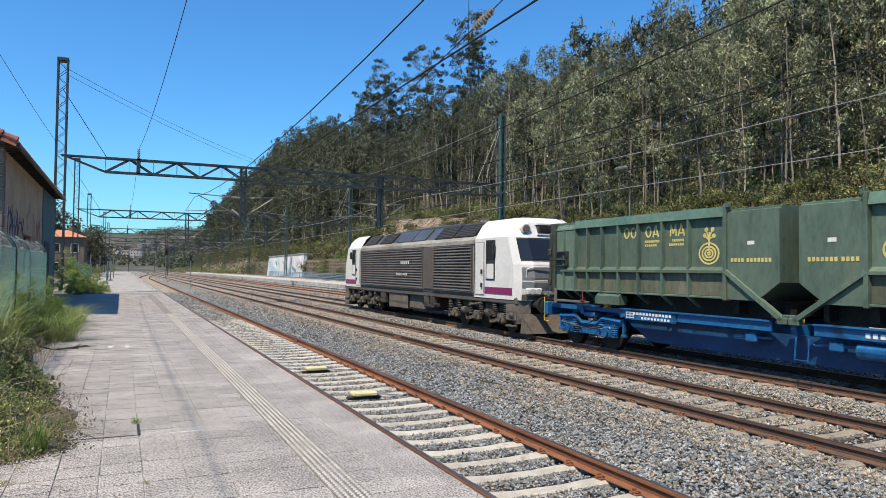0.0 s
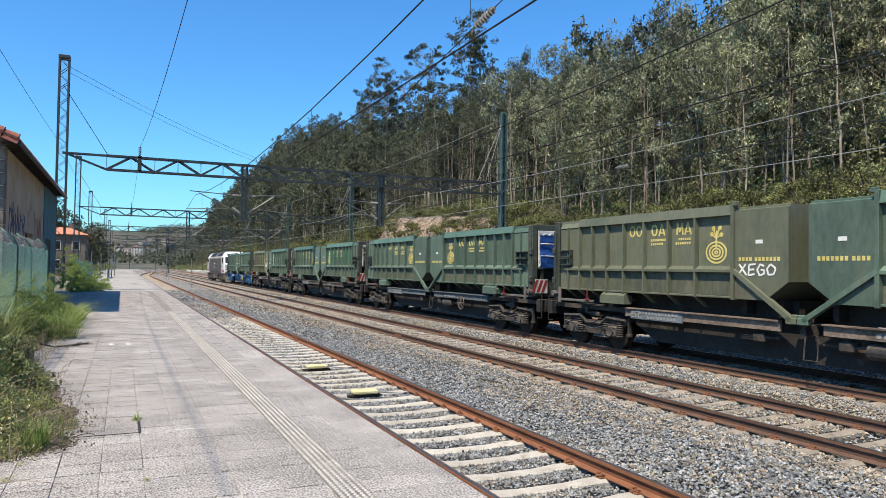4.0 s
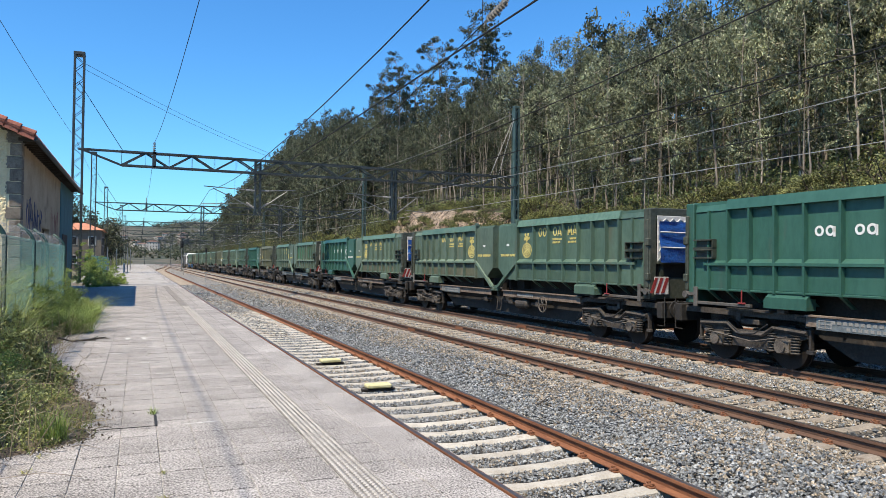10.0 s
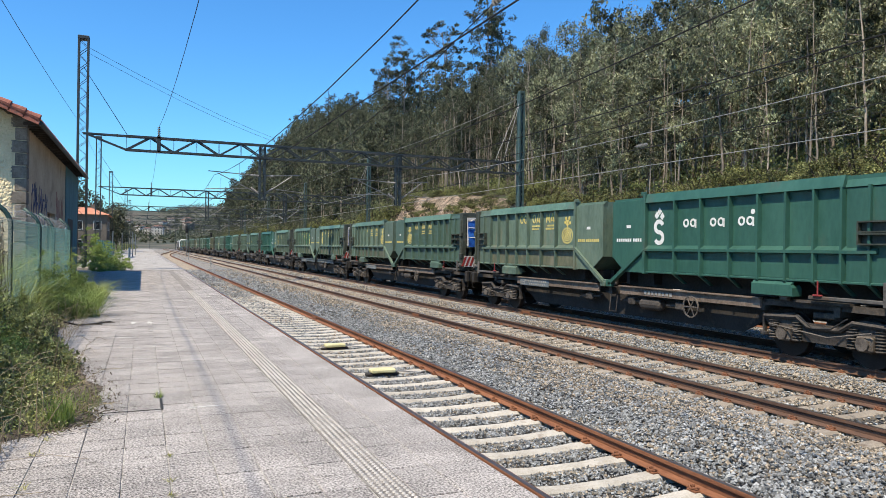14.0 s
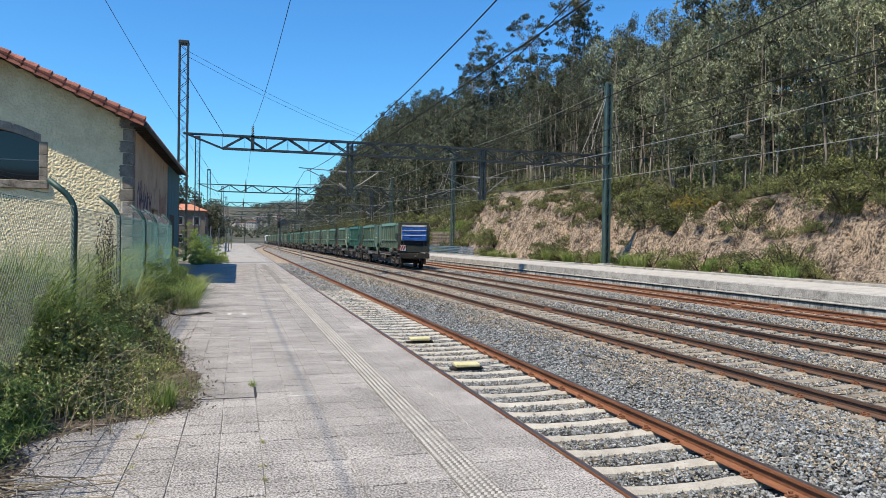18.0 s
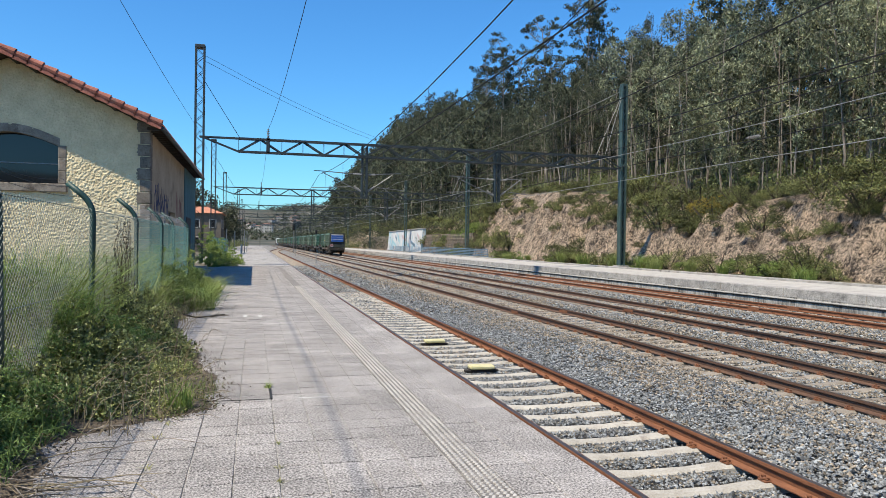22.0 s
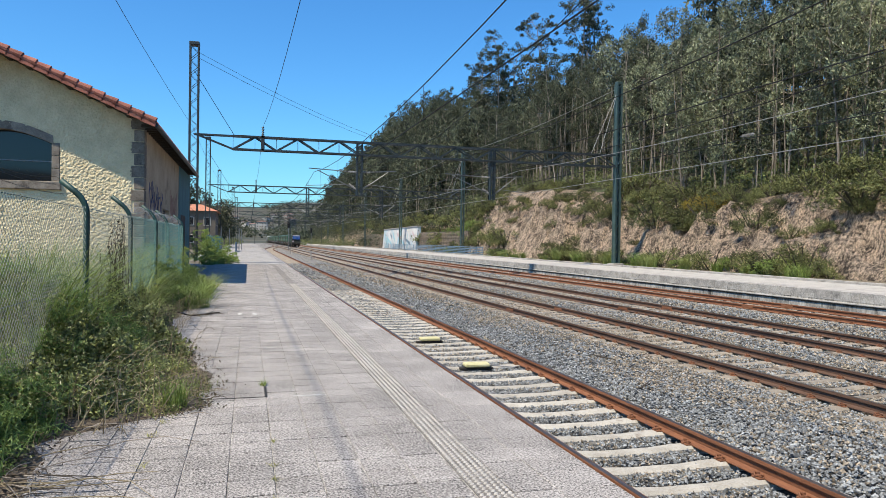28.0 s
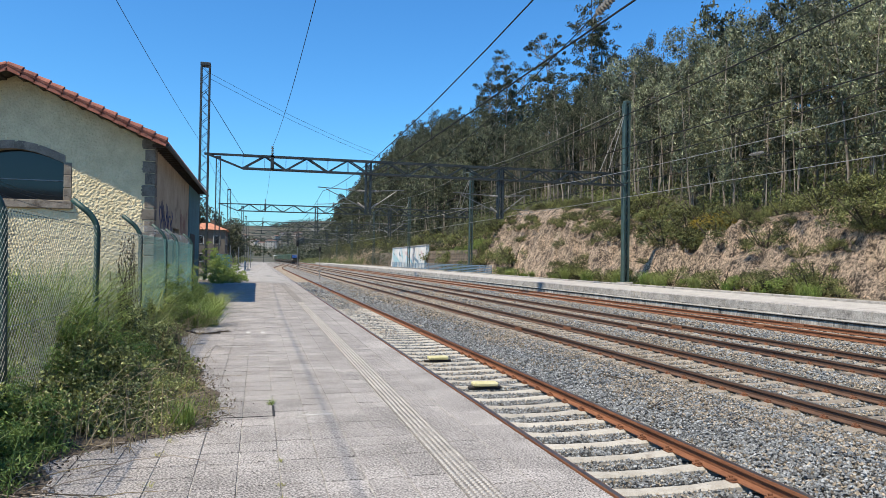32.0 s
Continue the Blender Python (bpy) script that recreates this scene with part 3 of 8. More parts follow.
def ballast():
    """Loose stones: fine and dense near the platform, coarser further out."""
    rng = RNG
    ico = np.array([(0, 0, 1), (0.87, 0.1, 0.4), (0.2, 0.83, 0.45), (-0.75, 0.5, 0.35), (-0.7, -0.55, 0.4), (0.25, -0.86, 0.38), (0.7, 0.55, -0.5), (-0.3, 0.8, -0.5), (-0.85, 0, -0.5), (-0.25, -0.8, -0.5), (0.68, -0.5, -0.5), (0, 0, -0.8)])
    fi = np.array([(0, 1, 2), (0, 2, 3), (0, 3, 4), (0, 4, 5), (0, 5, 1), (1, 6, 2), (2, 7, 3), (3, 8, 4), (4, 9, 5), (5, 10, 1), (6, 7, 2), (7, 8, 3), (8, 9, 4), (9, 10, 5), (10, 6, 1)])

    octa = np.array([(0, 0, 0.9), (0.9, 0.1, 0.1), (0.1, 0.9, -0.1), (-0.9, 0.1, 0.15), (-0.1, -0.9, 0.1), (0, 0, -0.7)])
    fo = np.array([(0, 1, 2), (0, 2, 3), (0, 3, 4), (0, 4, 1), (5, 2, 1), (5, 3, 2), (5, 4, 3), (5, 1, 4)])

    def scatter(x0, x1, y0, y1, n, size, name, shape=ico, tri=fi):
        x, y = rng.uniform(x0, x1, n), rng.uniform(y0, y1, n)
        keep = np.ones(n, bool)
        for xc in TRACKS:
            for s in (-1, 1):
                keep &= np.abs(x - (xc + s * 0.87)) > 0.09
            yo = (2.9, 6.5, 9.0, 12.5)[TRACKS.index(xc)]
            on = (np.abs(x - xc) < 1.22) & (np.abs((y - yo + 0.3) % 0.6 - 0.3) < 0.125)
            keep &= ~on | (rng.uniform(size=n) < 0.03)
        x, y = x[keep], y[keep]
        n = len(x)
        mid = np.min(np.abs(x[:, None] - np.array(TRACKS)[None]), 1)
        heap = 0.05 * np.clip((mid - 1.3) / 0.9, 0, 1)
        z = BED_Z + heap + rng.uniform(-0.026, 0.03, n) * np.clip(mid - 0.75, 0.35, 1) - 0.010 * (mid < 1.25)
        S = size * rng.uniform(0.55, 1.35, (n, 1, 1)) * rng.uniform(0.65, 1.2, (n, 1, 3))
        J = 1 + rng.uniform(-0.22, 0.22, (n, len(shape), 1))
        a = rng.uniform(0, 2 * np.pi, n)
        tilt = rng.uniform(-0.8, 0.8, n)
        P = shape[None] * S * J
        c, s_ = np.cos(tilt)[:, None], np.sin(tilt)[:, None]
        P = np.stack([P[..., 0], P[..., 1] * c - P[..., 2] * s_, P[..., 1] * s_ + P[..., 2] * c], -1)
        c, s_ = np.cos(a)[:, None], np.sin(a)[:, None]
        P = np.stack([P[..., 0] * c - P[..., 1] * s_, P[..., 0] * s_ + P[..., 1] * c, P[..., 2]], -1)
        P = P + np.stack([x, y, z], 1)[:, None]
        share = np.interp(x, (5.9, 7.3, 8.4, 11.5, 20), (0.06, 0.62, 0.7, 0.5, 0.35)) + 0.25 * np.sin(x * 2.1 + 0.9 * np.sin(y * 0.8)) * np.sin(y * 0.7 + x)
        tan = rng.uniform(size=n) < share
        for pick, mat, words in ((~tan, STONE, "loose blue-grey crushed stone between the rails"), (tan, STONE_TAN, "loose tan crushed stone between the rails")):
            m = int(pick.sum())
            F = (tri[None] + (np.arange(m) * len(shape))[:, None, None]).reshape(-1, 3)
            tagged(new(name, bulk(name, P[pick], F, mat)), words, "ballast", kind="stuff")

    scatter(2.42, 20.6, -10, 3.2, 5000, 0.05, "ballast_stones", octa, fo)
    scatter(5.0, 20.6, 3.2, 8, 6500, 0.036, "ballast_stones", octa, fo)
    scatter(2.42, 5.0, 3.2, 12, 22000, 0.021, "ballast_stones", octa, fo)
    scatter(5.0, 8.6, 4.0, 12, 30000, 0.026, "ballast_stones", octa, fo)
    scatter(2.42, 11.5, 12, 22, 48000, 0.028, "ballast_stones", octa, fo)
    scatter(8.6, 12.5, 7.0, 12, 15000, 0.027, "ballast_stones", octa, fo)
    scatter(11.5, 20.6, 10.0, 22, 26000, 0.036, "ballast_stones", octa, fo)
    scatter(2.42, 20.6, 22.0, 36, 38000, 0.04, "ballast_stones", octa, fo)
    scatter(2.42, 20.6, 36.0, 70, 32000, 0.06, "ballast_stones", octa, fo)


ballast()


# ---- near platform ----
def platform_1():
    p = thing("platform_1", "near station platform paved with worn grey tiles", "platform", kind="structure")
    part("slab", Build().prism([(-4.6, -0.9), (EDGE_1 - 0.06, -0.9), (EDGE_1 - 0.06, -0.008), (-4.6, -0.008)], -10, 235), JOINT, p)
    part("edge_wall", Build().prism([(EDGE_1 - 0.10, -0.9), (EDGE_1 - 0.02, -0.9), (EDGE_1 - 0.02, -0.13), (EDGE_1 - 0.10, -0.13)], -10, 235), EDGE_FACE, p)
    side = 0.3045
    x_lines = [0.19 + side * i for i in range(-15, 4)] + [1.412, 1.656, 1.656 + side]   # left edges; the narrow one is the tactile band
    one = Build().box((0, 0, -0.018), (side - 0.008, side - 0.015, 0.036), 0.003).mesh("paving_tile", TILE)
    cols = list(range(len(x_lines)))
    count = 0
    V, F = [], []
    tile_v = np.array([(-1, -1, -1), (1, -1, -1), (1, 1, -1), (-1, 1, -1), (-1, -1, 1), (1, -1, 1), (1, 1, 1), (-1, 1, 1)], float)
    tile_f = np.array([(4, 5, 6, 7), (0, 1, 5, 4), (1, 2, 6, 5), (2, 3, 7, 6), (3, 0, 4, 7)])
    for i in cols:
        x = x_lines[i] + side / 2
        band = abs(x_lines[i] - 1.412) < 0.01
        shift = 0.0
        for j in range(-38, 150):
            y = 2.4 + side * (j + shift) + side / 2
            if band:
                continue
            dz = RND.uniform(-0.003, 0.002)
            if -0.75 < x and 3.9 < y < 12.0 and count < 300:
                count += 1
                part("paving_tile", one, TILE, p, at=pose(x, y, dz, RND.uniform(-0.3, 0.3), RND.uniform(-0.3, 0.3), RND.uniform(-0.25, 0.25)))
            elif y < 46.3:
                q = tile_v * np.array([side / 2 - 0.004, side / 2 - 0.0075, 0.018]) + np.array([x, y, -0.018 + dz])
                F.append(tile_f + 8 * len(V))
                V.append(q)
    tagged(part("far_paving", bulk("far_paving", np.concatenate(V), np.concatenate(F), TILE_FAR), TILE_FAR, p), kind="stuff")
    part("far_surface", Build().box((-1.1, 141, -0.02), (7.0, 188, 0.036)), CONCRETE, p)
    part("cross_strip", Build().box((0.1, 46.6, -0.014), (4.6, 0.5, 0.036), 0.004), TACTILE, p)
    # coping along the edge
    part("coping", Build().box(((EDGE_1 + 1.963) / 2, -3.8, -0.065), (EDGE_1 - 1.963, 12.38, 0.13), 0.008), TILE, p)
    for j in range(62):
        part("coping", Build().box(((EDGE_1 + 1.963) / 2, 2.7 + 0.6 * j, -0.065), (EDGE_1 - 1.963, 0.594, 0.13), 0.008), TILE, p)
    for j in range(6, 40):
        y = 3.6 + 6.0 * j
        part("coping", Build().box(((EDGE_1 + 1.963) / 2, y + 3.01, -0.065), (EDGE_1 - 1.963, 5.99, 0.13), 0.012), TILE, p)
    # tactile band with rounded studs
    V, F = [], []
    for j in range(-38, 145):
        y = 2.4 + side * j + side / 2
        q = tile_v * np.array([0.118, side / 2 - 0.003, 0.018]) + np.array([1.534, y, -0.016])
        F.append(tile_f + 8 * len(V))
        V.append(q)
    part("tactile_band", bulk("tactile_band", np.concatenate(V), np.concatenate(F), TACTILE), TACTILE, p, "pale band of studded warning tiles")
    ring = np.array([(math.cos(a), math.sin(a)) for a in np.arange(8) * math.pi / 4])
    stud = np.concatenate([np.c_[ring * 0.0155, np.zeros(8)], np.c_[ring * 0.011, np.full(8, 0.009)]])
    sf = np.array([(i, (i + 1) % 8, 8 + (i + 1) % 8, 8 + i) for i in range(8)] + [(8, 9, 10, 11), (8, 11, 12, 15), (12, 13, 14, 15)])
    ys = np.arange(3.2, 26, 0.0507)
    gx, gy = np.meshgrid(1.534 + (np.arange(5) - 2) * 0.047, ys)
    c = np.stack([gx.ravel(), gy.ravel(), np.full(gx.size, 0.002)], 1)
    tagged(part("studs", bulk("studs", (stud[None] + c[:, None]).reshape(-1, 3), (sf[None] + (np.arange(len(c)) * 16)[:, None, None]).reshape(-1, 4), STUD), STUD, p), kind="stuff")


platform_1()


# ---- far platform ----
def platform_2():
    p = thing("platform_2", "far station platform with stained concrete edge wall", "platform", kind="structure")
    part("slab", Build().prism([(EDGE_2 - 0.045, -0.9), (25.4, -0.9), (25.4, -0.3), (EDGE_2 - 0.045, -0.3)], -30, 270), EDGE_FACE, p)
    part("surface", Build().box(((EDGE_2 + 25.4) / 2 + 0.225, 120, -0.145), (25.4 - EDGE_2 - 0.45, 300, 0.31)), PALE_SLAB, p)
    for j in range(60):
        y = -20 + 4.0 * j
        part("coping", Build().box((EDGE_2 + 0.20, y + 2, -0.155), (0.50, 3.985, 0.35), 0.015), EDGE_TOP, p)
        part("ledge", Build().box((EDGE_2 - 0.02, y + 2, -0.40), (0.16, 3.99, 0.055), 0.01), PALE_SLAB, p)
    b = Build().tube([(EDGE_2 - 0.07, -20, -0.455), (EDGE_2 - 0.07, 64, -0.455)], 0.022, 6)
    part("cable_pipe", b, WIRE, p, "black cable pipe along the platform edge")
    part("edge_kerb", Build().box((25.5, 120, 0.03), (0.18, 300, 0.2), 0.02), CONCRETE, p)


platform_2()


# ---- overhead line ----
def lattice(b_legs, b_lace, p0, p1, w, d, step, side_dir, struts=True):
    """Four angle legs from p0 to p1 with zigzag lacing on every face; w across side_dir, d along the other way."""
    p0, p1 = Vector(p0), Vector(p1)
    ax = (p1 - p0).normalized()
    u = Vector(side_dir).normalized()
    v = ax.cross(u).normalized()
    cs = [u * (a * w / 2) + v * (c * d / 2) for a, c in ((-1, -1), (1, -1), (1, 1), (-1, 1))]
    for c in cs:
        b_legs.append(Build().bar(p0 + c, p1 + c, 0.10, 0.10, u))
    n = max(2, round((p1 - p0).length / step))
    for i in range(n):
        a, e = p0 + (p1 - p0) * (i / n), p0 + (p1 - p0) * ((i + 1) / n)
        for k in range(4):
            c1, c2 = cs[k], cs[(k + 1) % 4]
            if (i + k // 2) % 2:
                c1, c2 = c2, c1
            b_lace.bar(a + c1, e + c2, 0.09, 0.016, u)
            if struts:
                b_lace.bar(a + c1, a + c2, 0.06, 0.014, ax)


def gantry(y, k):
    g = thing("catenary_gantry", "dark steel lattice gantry spanning all four railway tracks", "gantry", "catenary gantries over the tracks")
    xl, xr, zb = (-3.43, -4.87, -5.2, -3.7, -3.6, -3.6)[k], (26.5, 27.7, 28.3, 28.3, 28.3, 28.3)[k], 8.2
    for x, zt, mat, z0 in ((xl, 13.8, STEEL_DARK, -0.1), (xr, 13.5, STEEL_GREEN, -0.1)):
        legs, lace = [], Build()
        lattice(legs, lace, (x, y, z0), (x, y, zt), *((0.5, 0.5) if x < 0 else (0.36, 0.36)), 0.47, (1, 0, 0), False)
        mast = part("mast", lace, mat, g, "tall square lattice mast")
        if x > 0:
            for q in (-0.19, 0.19):
                part("channel", Build().box((x + q, y, (z0 + zt) / 2), (0.025, 0.40, zt - z0)).box((x + q * 0.8, y - 0.2, (z0 + zt) / 2), (0.09, 0.02, zt - z0)), mat, mast)
        for lg in legs:
            part("leg", lg, mat, mast)
        part("cap", Build().box((x, y, zt + 0.1), (0.62, 0.62, 0.22) if x < 0 else (0.42, 0.42, 0.2), 0.03), mat, mast)
        part("footing", Build().box((x, y, z0 + 0.12), (0.9, 0.9, 0.3), 0.03), CONCRETE, mast)
    legs, lace = [], Build()
    x0, x1 = xl + 2.4, xr - 0.3
    lattice(legs, lace, (x0, y, zb - 0.42), (x1, y, zb - 0.42), 0.55, 0.84, 1.35, (0, 1, 0))
    beam = part("beam", lace, STEEL_DARK, g, "long box lattice beam")
    for s in (-1, 1):
        lace2 = Build().bar((xl, y + s * 0.27, zb), (x0, y + s * 0.27, zb), 0.07)
        lace2.bar((xl + 0.3, y + s * 0.27, zb - 0.05), (x0, y + s * 0.27, zb - 0.84), 0.07)
        part("chord_end", lace2, STEEL_DARK, beam)
    for lg in legs:
        part("chord", lg, STEEL_DARK, beam)
    for xd in (7.15, 16.6):
        legs, lace = [], Build()
        lattice(legs, lace, (xd, y, 4.6), (xd, y, zb - 0.1), 0.32, 0.32, 0.5, (1, 0, 0))
        drop = part("drop_post", lace, STEEL_DARK, g, "lattice post hanging from the beam")
        for lg in legs:
            part("leg", lg, STEEL_DARK, drop)
        for xt in TRACKS:
            if abs(xt - xd) > 4.2:
                continue
            s = 1 if xt > xd else -1
            arm = Build().tube([(xd + s * 0.16, y, 6.2), (xt + s * 0.35, y, 6.35)], 0.032, 6)
            arm.tube([(xd + s * 0.16, y, 5.0), (xt - s * 0.2, y, 6.25)], 0.032, 6)
            arm.tube([(xd + s * 0.9, y, 5.35), (xt + s * 0.5, y, 5.2)], 0.025, 6)
            arm.tube([(xt - s * 0.7, y, 5.2), (xt, y, 4.72)], 0.018, 5)
            cant = part("cantilever", arm, GALV, g, "galvanised tube bracket")
            for q0, q1 in (((xd + s * 0.2, y, 6.2), (xd + s * 0.75, y, 6.22)), ((xd + s * 0.25, y, 5.09), (xd + s * 0.7, y, 5.4))):
                p0, p1 = Vector(q0), Vector(q1)
                part("insulator", Build().tube([p0.lerp(p1, i / 11) for i in range(12)], [0.075, 0.04] * 6, 8), PORCELAIN, cant)
    ins = Build().tube([(0.82, y, zb), (0.82, y, zb + 0.2)], 0.05, 6)
    for i in range(5):
        ins.tube([(0.82, y, zb + 0.2 + i * 0.11), (0.82, y, zb + 0.27 + i * 0.11)], [0.10, 0.05], 8)
    ins.box((0.82, y, zb - 0.4), (0.22, 0.65, 1.0), 0.02)
    part("feeder_insulator", ins, STEEL_DARK, g)
    for q0, q1 in (((xl, y, 12.2), (xl + 2.5, y, zb)), ((xr, y, 13.2), (xr - 2.2, y, zb)), ((xr, y, 13.2), (xr - 1.5, y, zb))):
        part("stay", Build().tube([q0, q1], 0.018, 4), WIRE if q0[0] < 0 else WIRE_PALE, g)


for k_, y_ in enumerate(GANTRY_Y):
    gantry(y_, k_)


def sag(p0, p1, drop, n=10):
    p0, p1 = Vector(p0), Vector(p1)
    return [p0.lerp(p1, i / n) + Vector((0, 0, -4 * drop * (i / n) * (1 - i / n))) for i in range(n + 1)]


def wires():
    ys = [-39.0, 4.0] + list(GANTRY_Y)
    for xt in TRACKS:
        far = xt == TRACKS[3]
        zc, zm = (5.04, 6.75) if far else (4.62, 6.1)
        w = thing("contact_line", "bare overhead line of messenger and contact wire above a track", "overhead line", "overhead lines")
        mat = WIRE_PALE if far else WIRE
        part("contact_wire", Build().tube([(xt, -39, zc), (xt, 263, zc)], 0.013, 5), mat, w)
        b, d, line = Build(), Build(), []
        for a, e in zip(ys, ys[1:]):
            pts = sag((xt, a, zm), (xt, e, zm), 0.75 if not far else 0.4)
            line += pts[:-1]
            for p in pts[1:-1:2]:
                d.tube([p, (xt, p.y, zc)], 0.005, 4)
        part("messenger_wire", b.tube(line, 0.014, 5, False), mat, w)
        tagged(part("dropper", d, WIRE, w), kind="stuff")
    f = thing("feeder_line", "single dark feeder wire above the platform", "overhead line", "overhead lines")
    line = []
    for a, e in zip(ys, ys[1:]):
        xa, xe = (1.6 if a < 10 else 0.82), (1.6 if e < 10 else 0.82)
        line += sag((xa, a, 9.2 if a < 10 else 8.9), (xe, e, 9.2 if e < 10 else 8.9), 0.9)[:-1]
    part("wire", Build().tube(line, 0.011, 5, False), WIRE, f)
    f = thing("earth_line", "thin dark earth wire between the lattice masts", "overhead line", "overhead lines")
    near, far = [], []
    for a, e in zip(ys, ys[1:]):
        near += sag((-3.9 if a < 10 else -3.5, a, 8.7), (-3.9 if e < 10 else -3.5, e, 8.7), 0.35)[:-1]
        far += sag((26.6 if a > 10 else 23.0, a, 13.3 if a > 10 else 15.0), (26.6 if e > 10 else 23.0, e, 13.3 if e > 10 else 15.0), 0.5)[:-1]
    for line in (near, far[:11], far[10:20], far[20:]):
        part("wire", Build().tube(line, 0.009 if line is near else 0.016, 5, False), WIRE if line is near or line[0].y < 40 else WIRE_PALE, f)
    f = thing("cross_feeder", "pair of thin wires crossing high over the tracks", "overhead line", "overhead lines")
    for dz in (0.0, -0.35):
        part("wire", Build().tube(sag((-3.2, 47.5, 13.4 + dz), (26.3, 91, 13.0 + dz), 1.2), 0.012, 4, False), WIRE, f)
    w = thing("line_insulator", "grey ribbed insulator hanging in an overhead wire", "insulator", "line insulators")
    b = Build()
    for i in range(7):
        b.tube([(0, -0.3 + i * 0.09, 0), (0, -0.25 + i * 0.09, 0)], [0.07, 0.045], 8)
    b.tube([(0, -0.4, 0), (0, 0.4, 0)], 0.03, 6)
    part("body", b, PORCELAIN, w)
    w.matrix_basis = pose(5.5, 10.58, 5.87, -8)
    f = thing("anchor_line", "thin dark wire rising to its anchor above the track", "overhead line", "overhead lines")
    part("wire", Build().tube([(5.5, -39, 12.8), (5.5, 4, 6.79), (5.5, 15.46, 5.2), (5.3, 20, 4.66), (4.2, 40, 4.64)], 0.009, 5, False), WIRE, f)
    copy_thing(w, pose(TRACKS[3], 23.3, 5.9))


wires()


# ---- goods shed ----
def shed():
    s = thing("goods_shed", "old stone goods shed with yellow plaster and red tile roof", "building")
    xr, xl, yl = -3.43, -11.97, 44.4
    xm, ze, za = (xr + xl) / 2, 5.42, 7.38
    slope = (za - ze) / (xr - xm)
    # gable wall with an arched window opening, drawn in strips round the opening
    wx0, wx1, wz0, wz1 = -9.2, -6.17, 3.38, 4.62
    g = Build()

    arch = [(wx0 + (wx1 - wx0) * i / 10, wz1 + 0.42 * math.sin(math.pi * i / 10)) for i in range(11)]
    th = (YB, YB + 0.45)
    cx = (wx0 + wx1) / 2
    g.prism([(xl, -0.2), (cx, -0.2), (cx, wz0), (wx0, wz0)] + arch + [(wx1, wz0), (cx + 0.001, wz0), (cx + 0.001, -0.2), (xr, -0.2), (xr, ze), (xm, za), (xl, ze)], *th)
    part("gable_wall", g, PLASTER, s, "rough yellow plaster gable")
    # thrown stucco: small lumps all over the gable
    gx, gz = np.arange(-9.6, xr - 0.36, 0.026), np.arange(0.9, 7.3, 0.026)
    X, Z = np.meshgrid(gx, gz)
    H = np.array([noise.noise(Vector((x * 13.0, 0.0, z * 13.0))) + 0.6 * noise.noise(Vector((x * 27.0, 3.0, z * 27.0))) for x, z in zip(X.ravel(), Z.ravel())]).reshape(X.shape)
    Y = YB - 0.004 - 0.021 * (H + 0.8).clip(0, 2)
    rows_, cols_ = X.shape
    idx = np.arange(rows_ * cols_).reshape(X.shape)
    quads = np.stack([idx[:-1, :-1], idx[:-1, 1:], idx[1:, 1:], idx[1:, :-1]], -1).reshape(-1, 4)
    cxq, czq = X.ravel()[quads].mean(1), Z.ravel()[quads].mean(1)
    arch_z = wz1 + 0.42 * np.sin(np.pi * ((cxq - wx0) / (wx1 - wx0)).clip(0, 1))
    hole = (cxq > wx0 - 0.2) & (cxq < wx1 + 0.2) & (czq > wz0 - 0.25) & (czq < arch_z + 0.2)
    under = czq < za - np.abs(cxq - xm) * slope - 0.03
    st = bulk("stucco", np.stack([X.ravel(), Y.ravel(), Z.ravel()], 1), quads[~hole & under], PLASTER)
    part("stucco", st, PLASTER, s, "lumpy thrown yellow stucco")
    # side walls and back
    f = Build()
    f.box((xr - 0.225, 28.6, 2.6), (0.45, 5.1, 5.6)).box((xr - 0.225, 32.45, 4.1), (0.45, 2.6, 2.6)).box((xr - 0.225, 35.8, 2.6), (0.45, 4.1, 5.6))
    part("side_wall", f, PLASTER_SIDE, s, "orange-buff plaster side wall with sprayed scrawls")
    part("side_panel", Build().box((xr - 0.2, 41.1, 2.6), (0.46, 6.5, 5.6)), TEAL_WALL, s, "teal painted wall section")
    part("side_door", Build().box((xr - 0.24, 32.45, 1.3), (0.1, 2.5, 3.0), 0.02), WOOD_DARK, s, "dark closed goods door")
    part("side_door", Build().box((xr + 0.03, 40.0, 1.3), (0.06, 2.4, 3.0), 0.02), WOOD_DARK, s, "dark closed goods door")
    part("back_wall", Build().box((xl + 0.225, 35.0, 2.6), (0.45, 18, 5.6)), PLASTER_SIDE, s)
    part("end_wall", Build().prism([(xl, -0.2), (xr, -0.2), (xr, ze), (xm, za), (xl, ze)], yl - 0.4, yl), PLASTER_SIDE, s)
    # sprayed scrawls on the side wall, plain strokes
    rnd = random.Random(5)
    b = Build()
    for i in range(10):
        y = 26.9 + i * 0.42
        z = 2.9 + rnd.uniform(-0.2, 0.2)
        b.bar((xr + 0.006, y, z - 0.55), (xr + 0.006, y + rnd.uniform(-0.2, 0.3), z + 0.6), 0.09, 0.008, (1, 0, 0))
        b.bar((xr + 0.006, y, z + rnd.uniform(-0.4, 0.4)), (xr + 0.006, y + 0.4, z + rnd.uniform(-0.4, 0.5)), 0.09, 0.008, (1, 0, 0))
    tagged(part("scrawl", b, shade("blue_spray", (0.016, 0.024, 0.08), (0.04, 0.048, 0.144), 4, 0.7, 0.0), s), kind="stuff")
    b = Build()
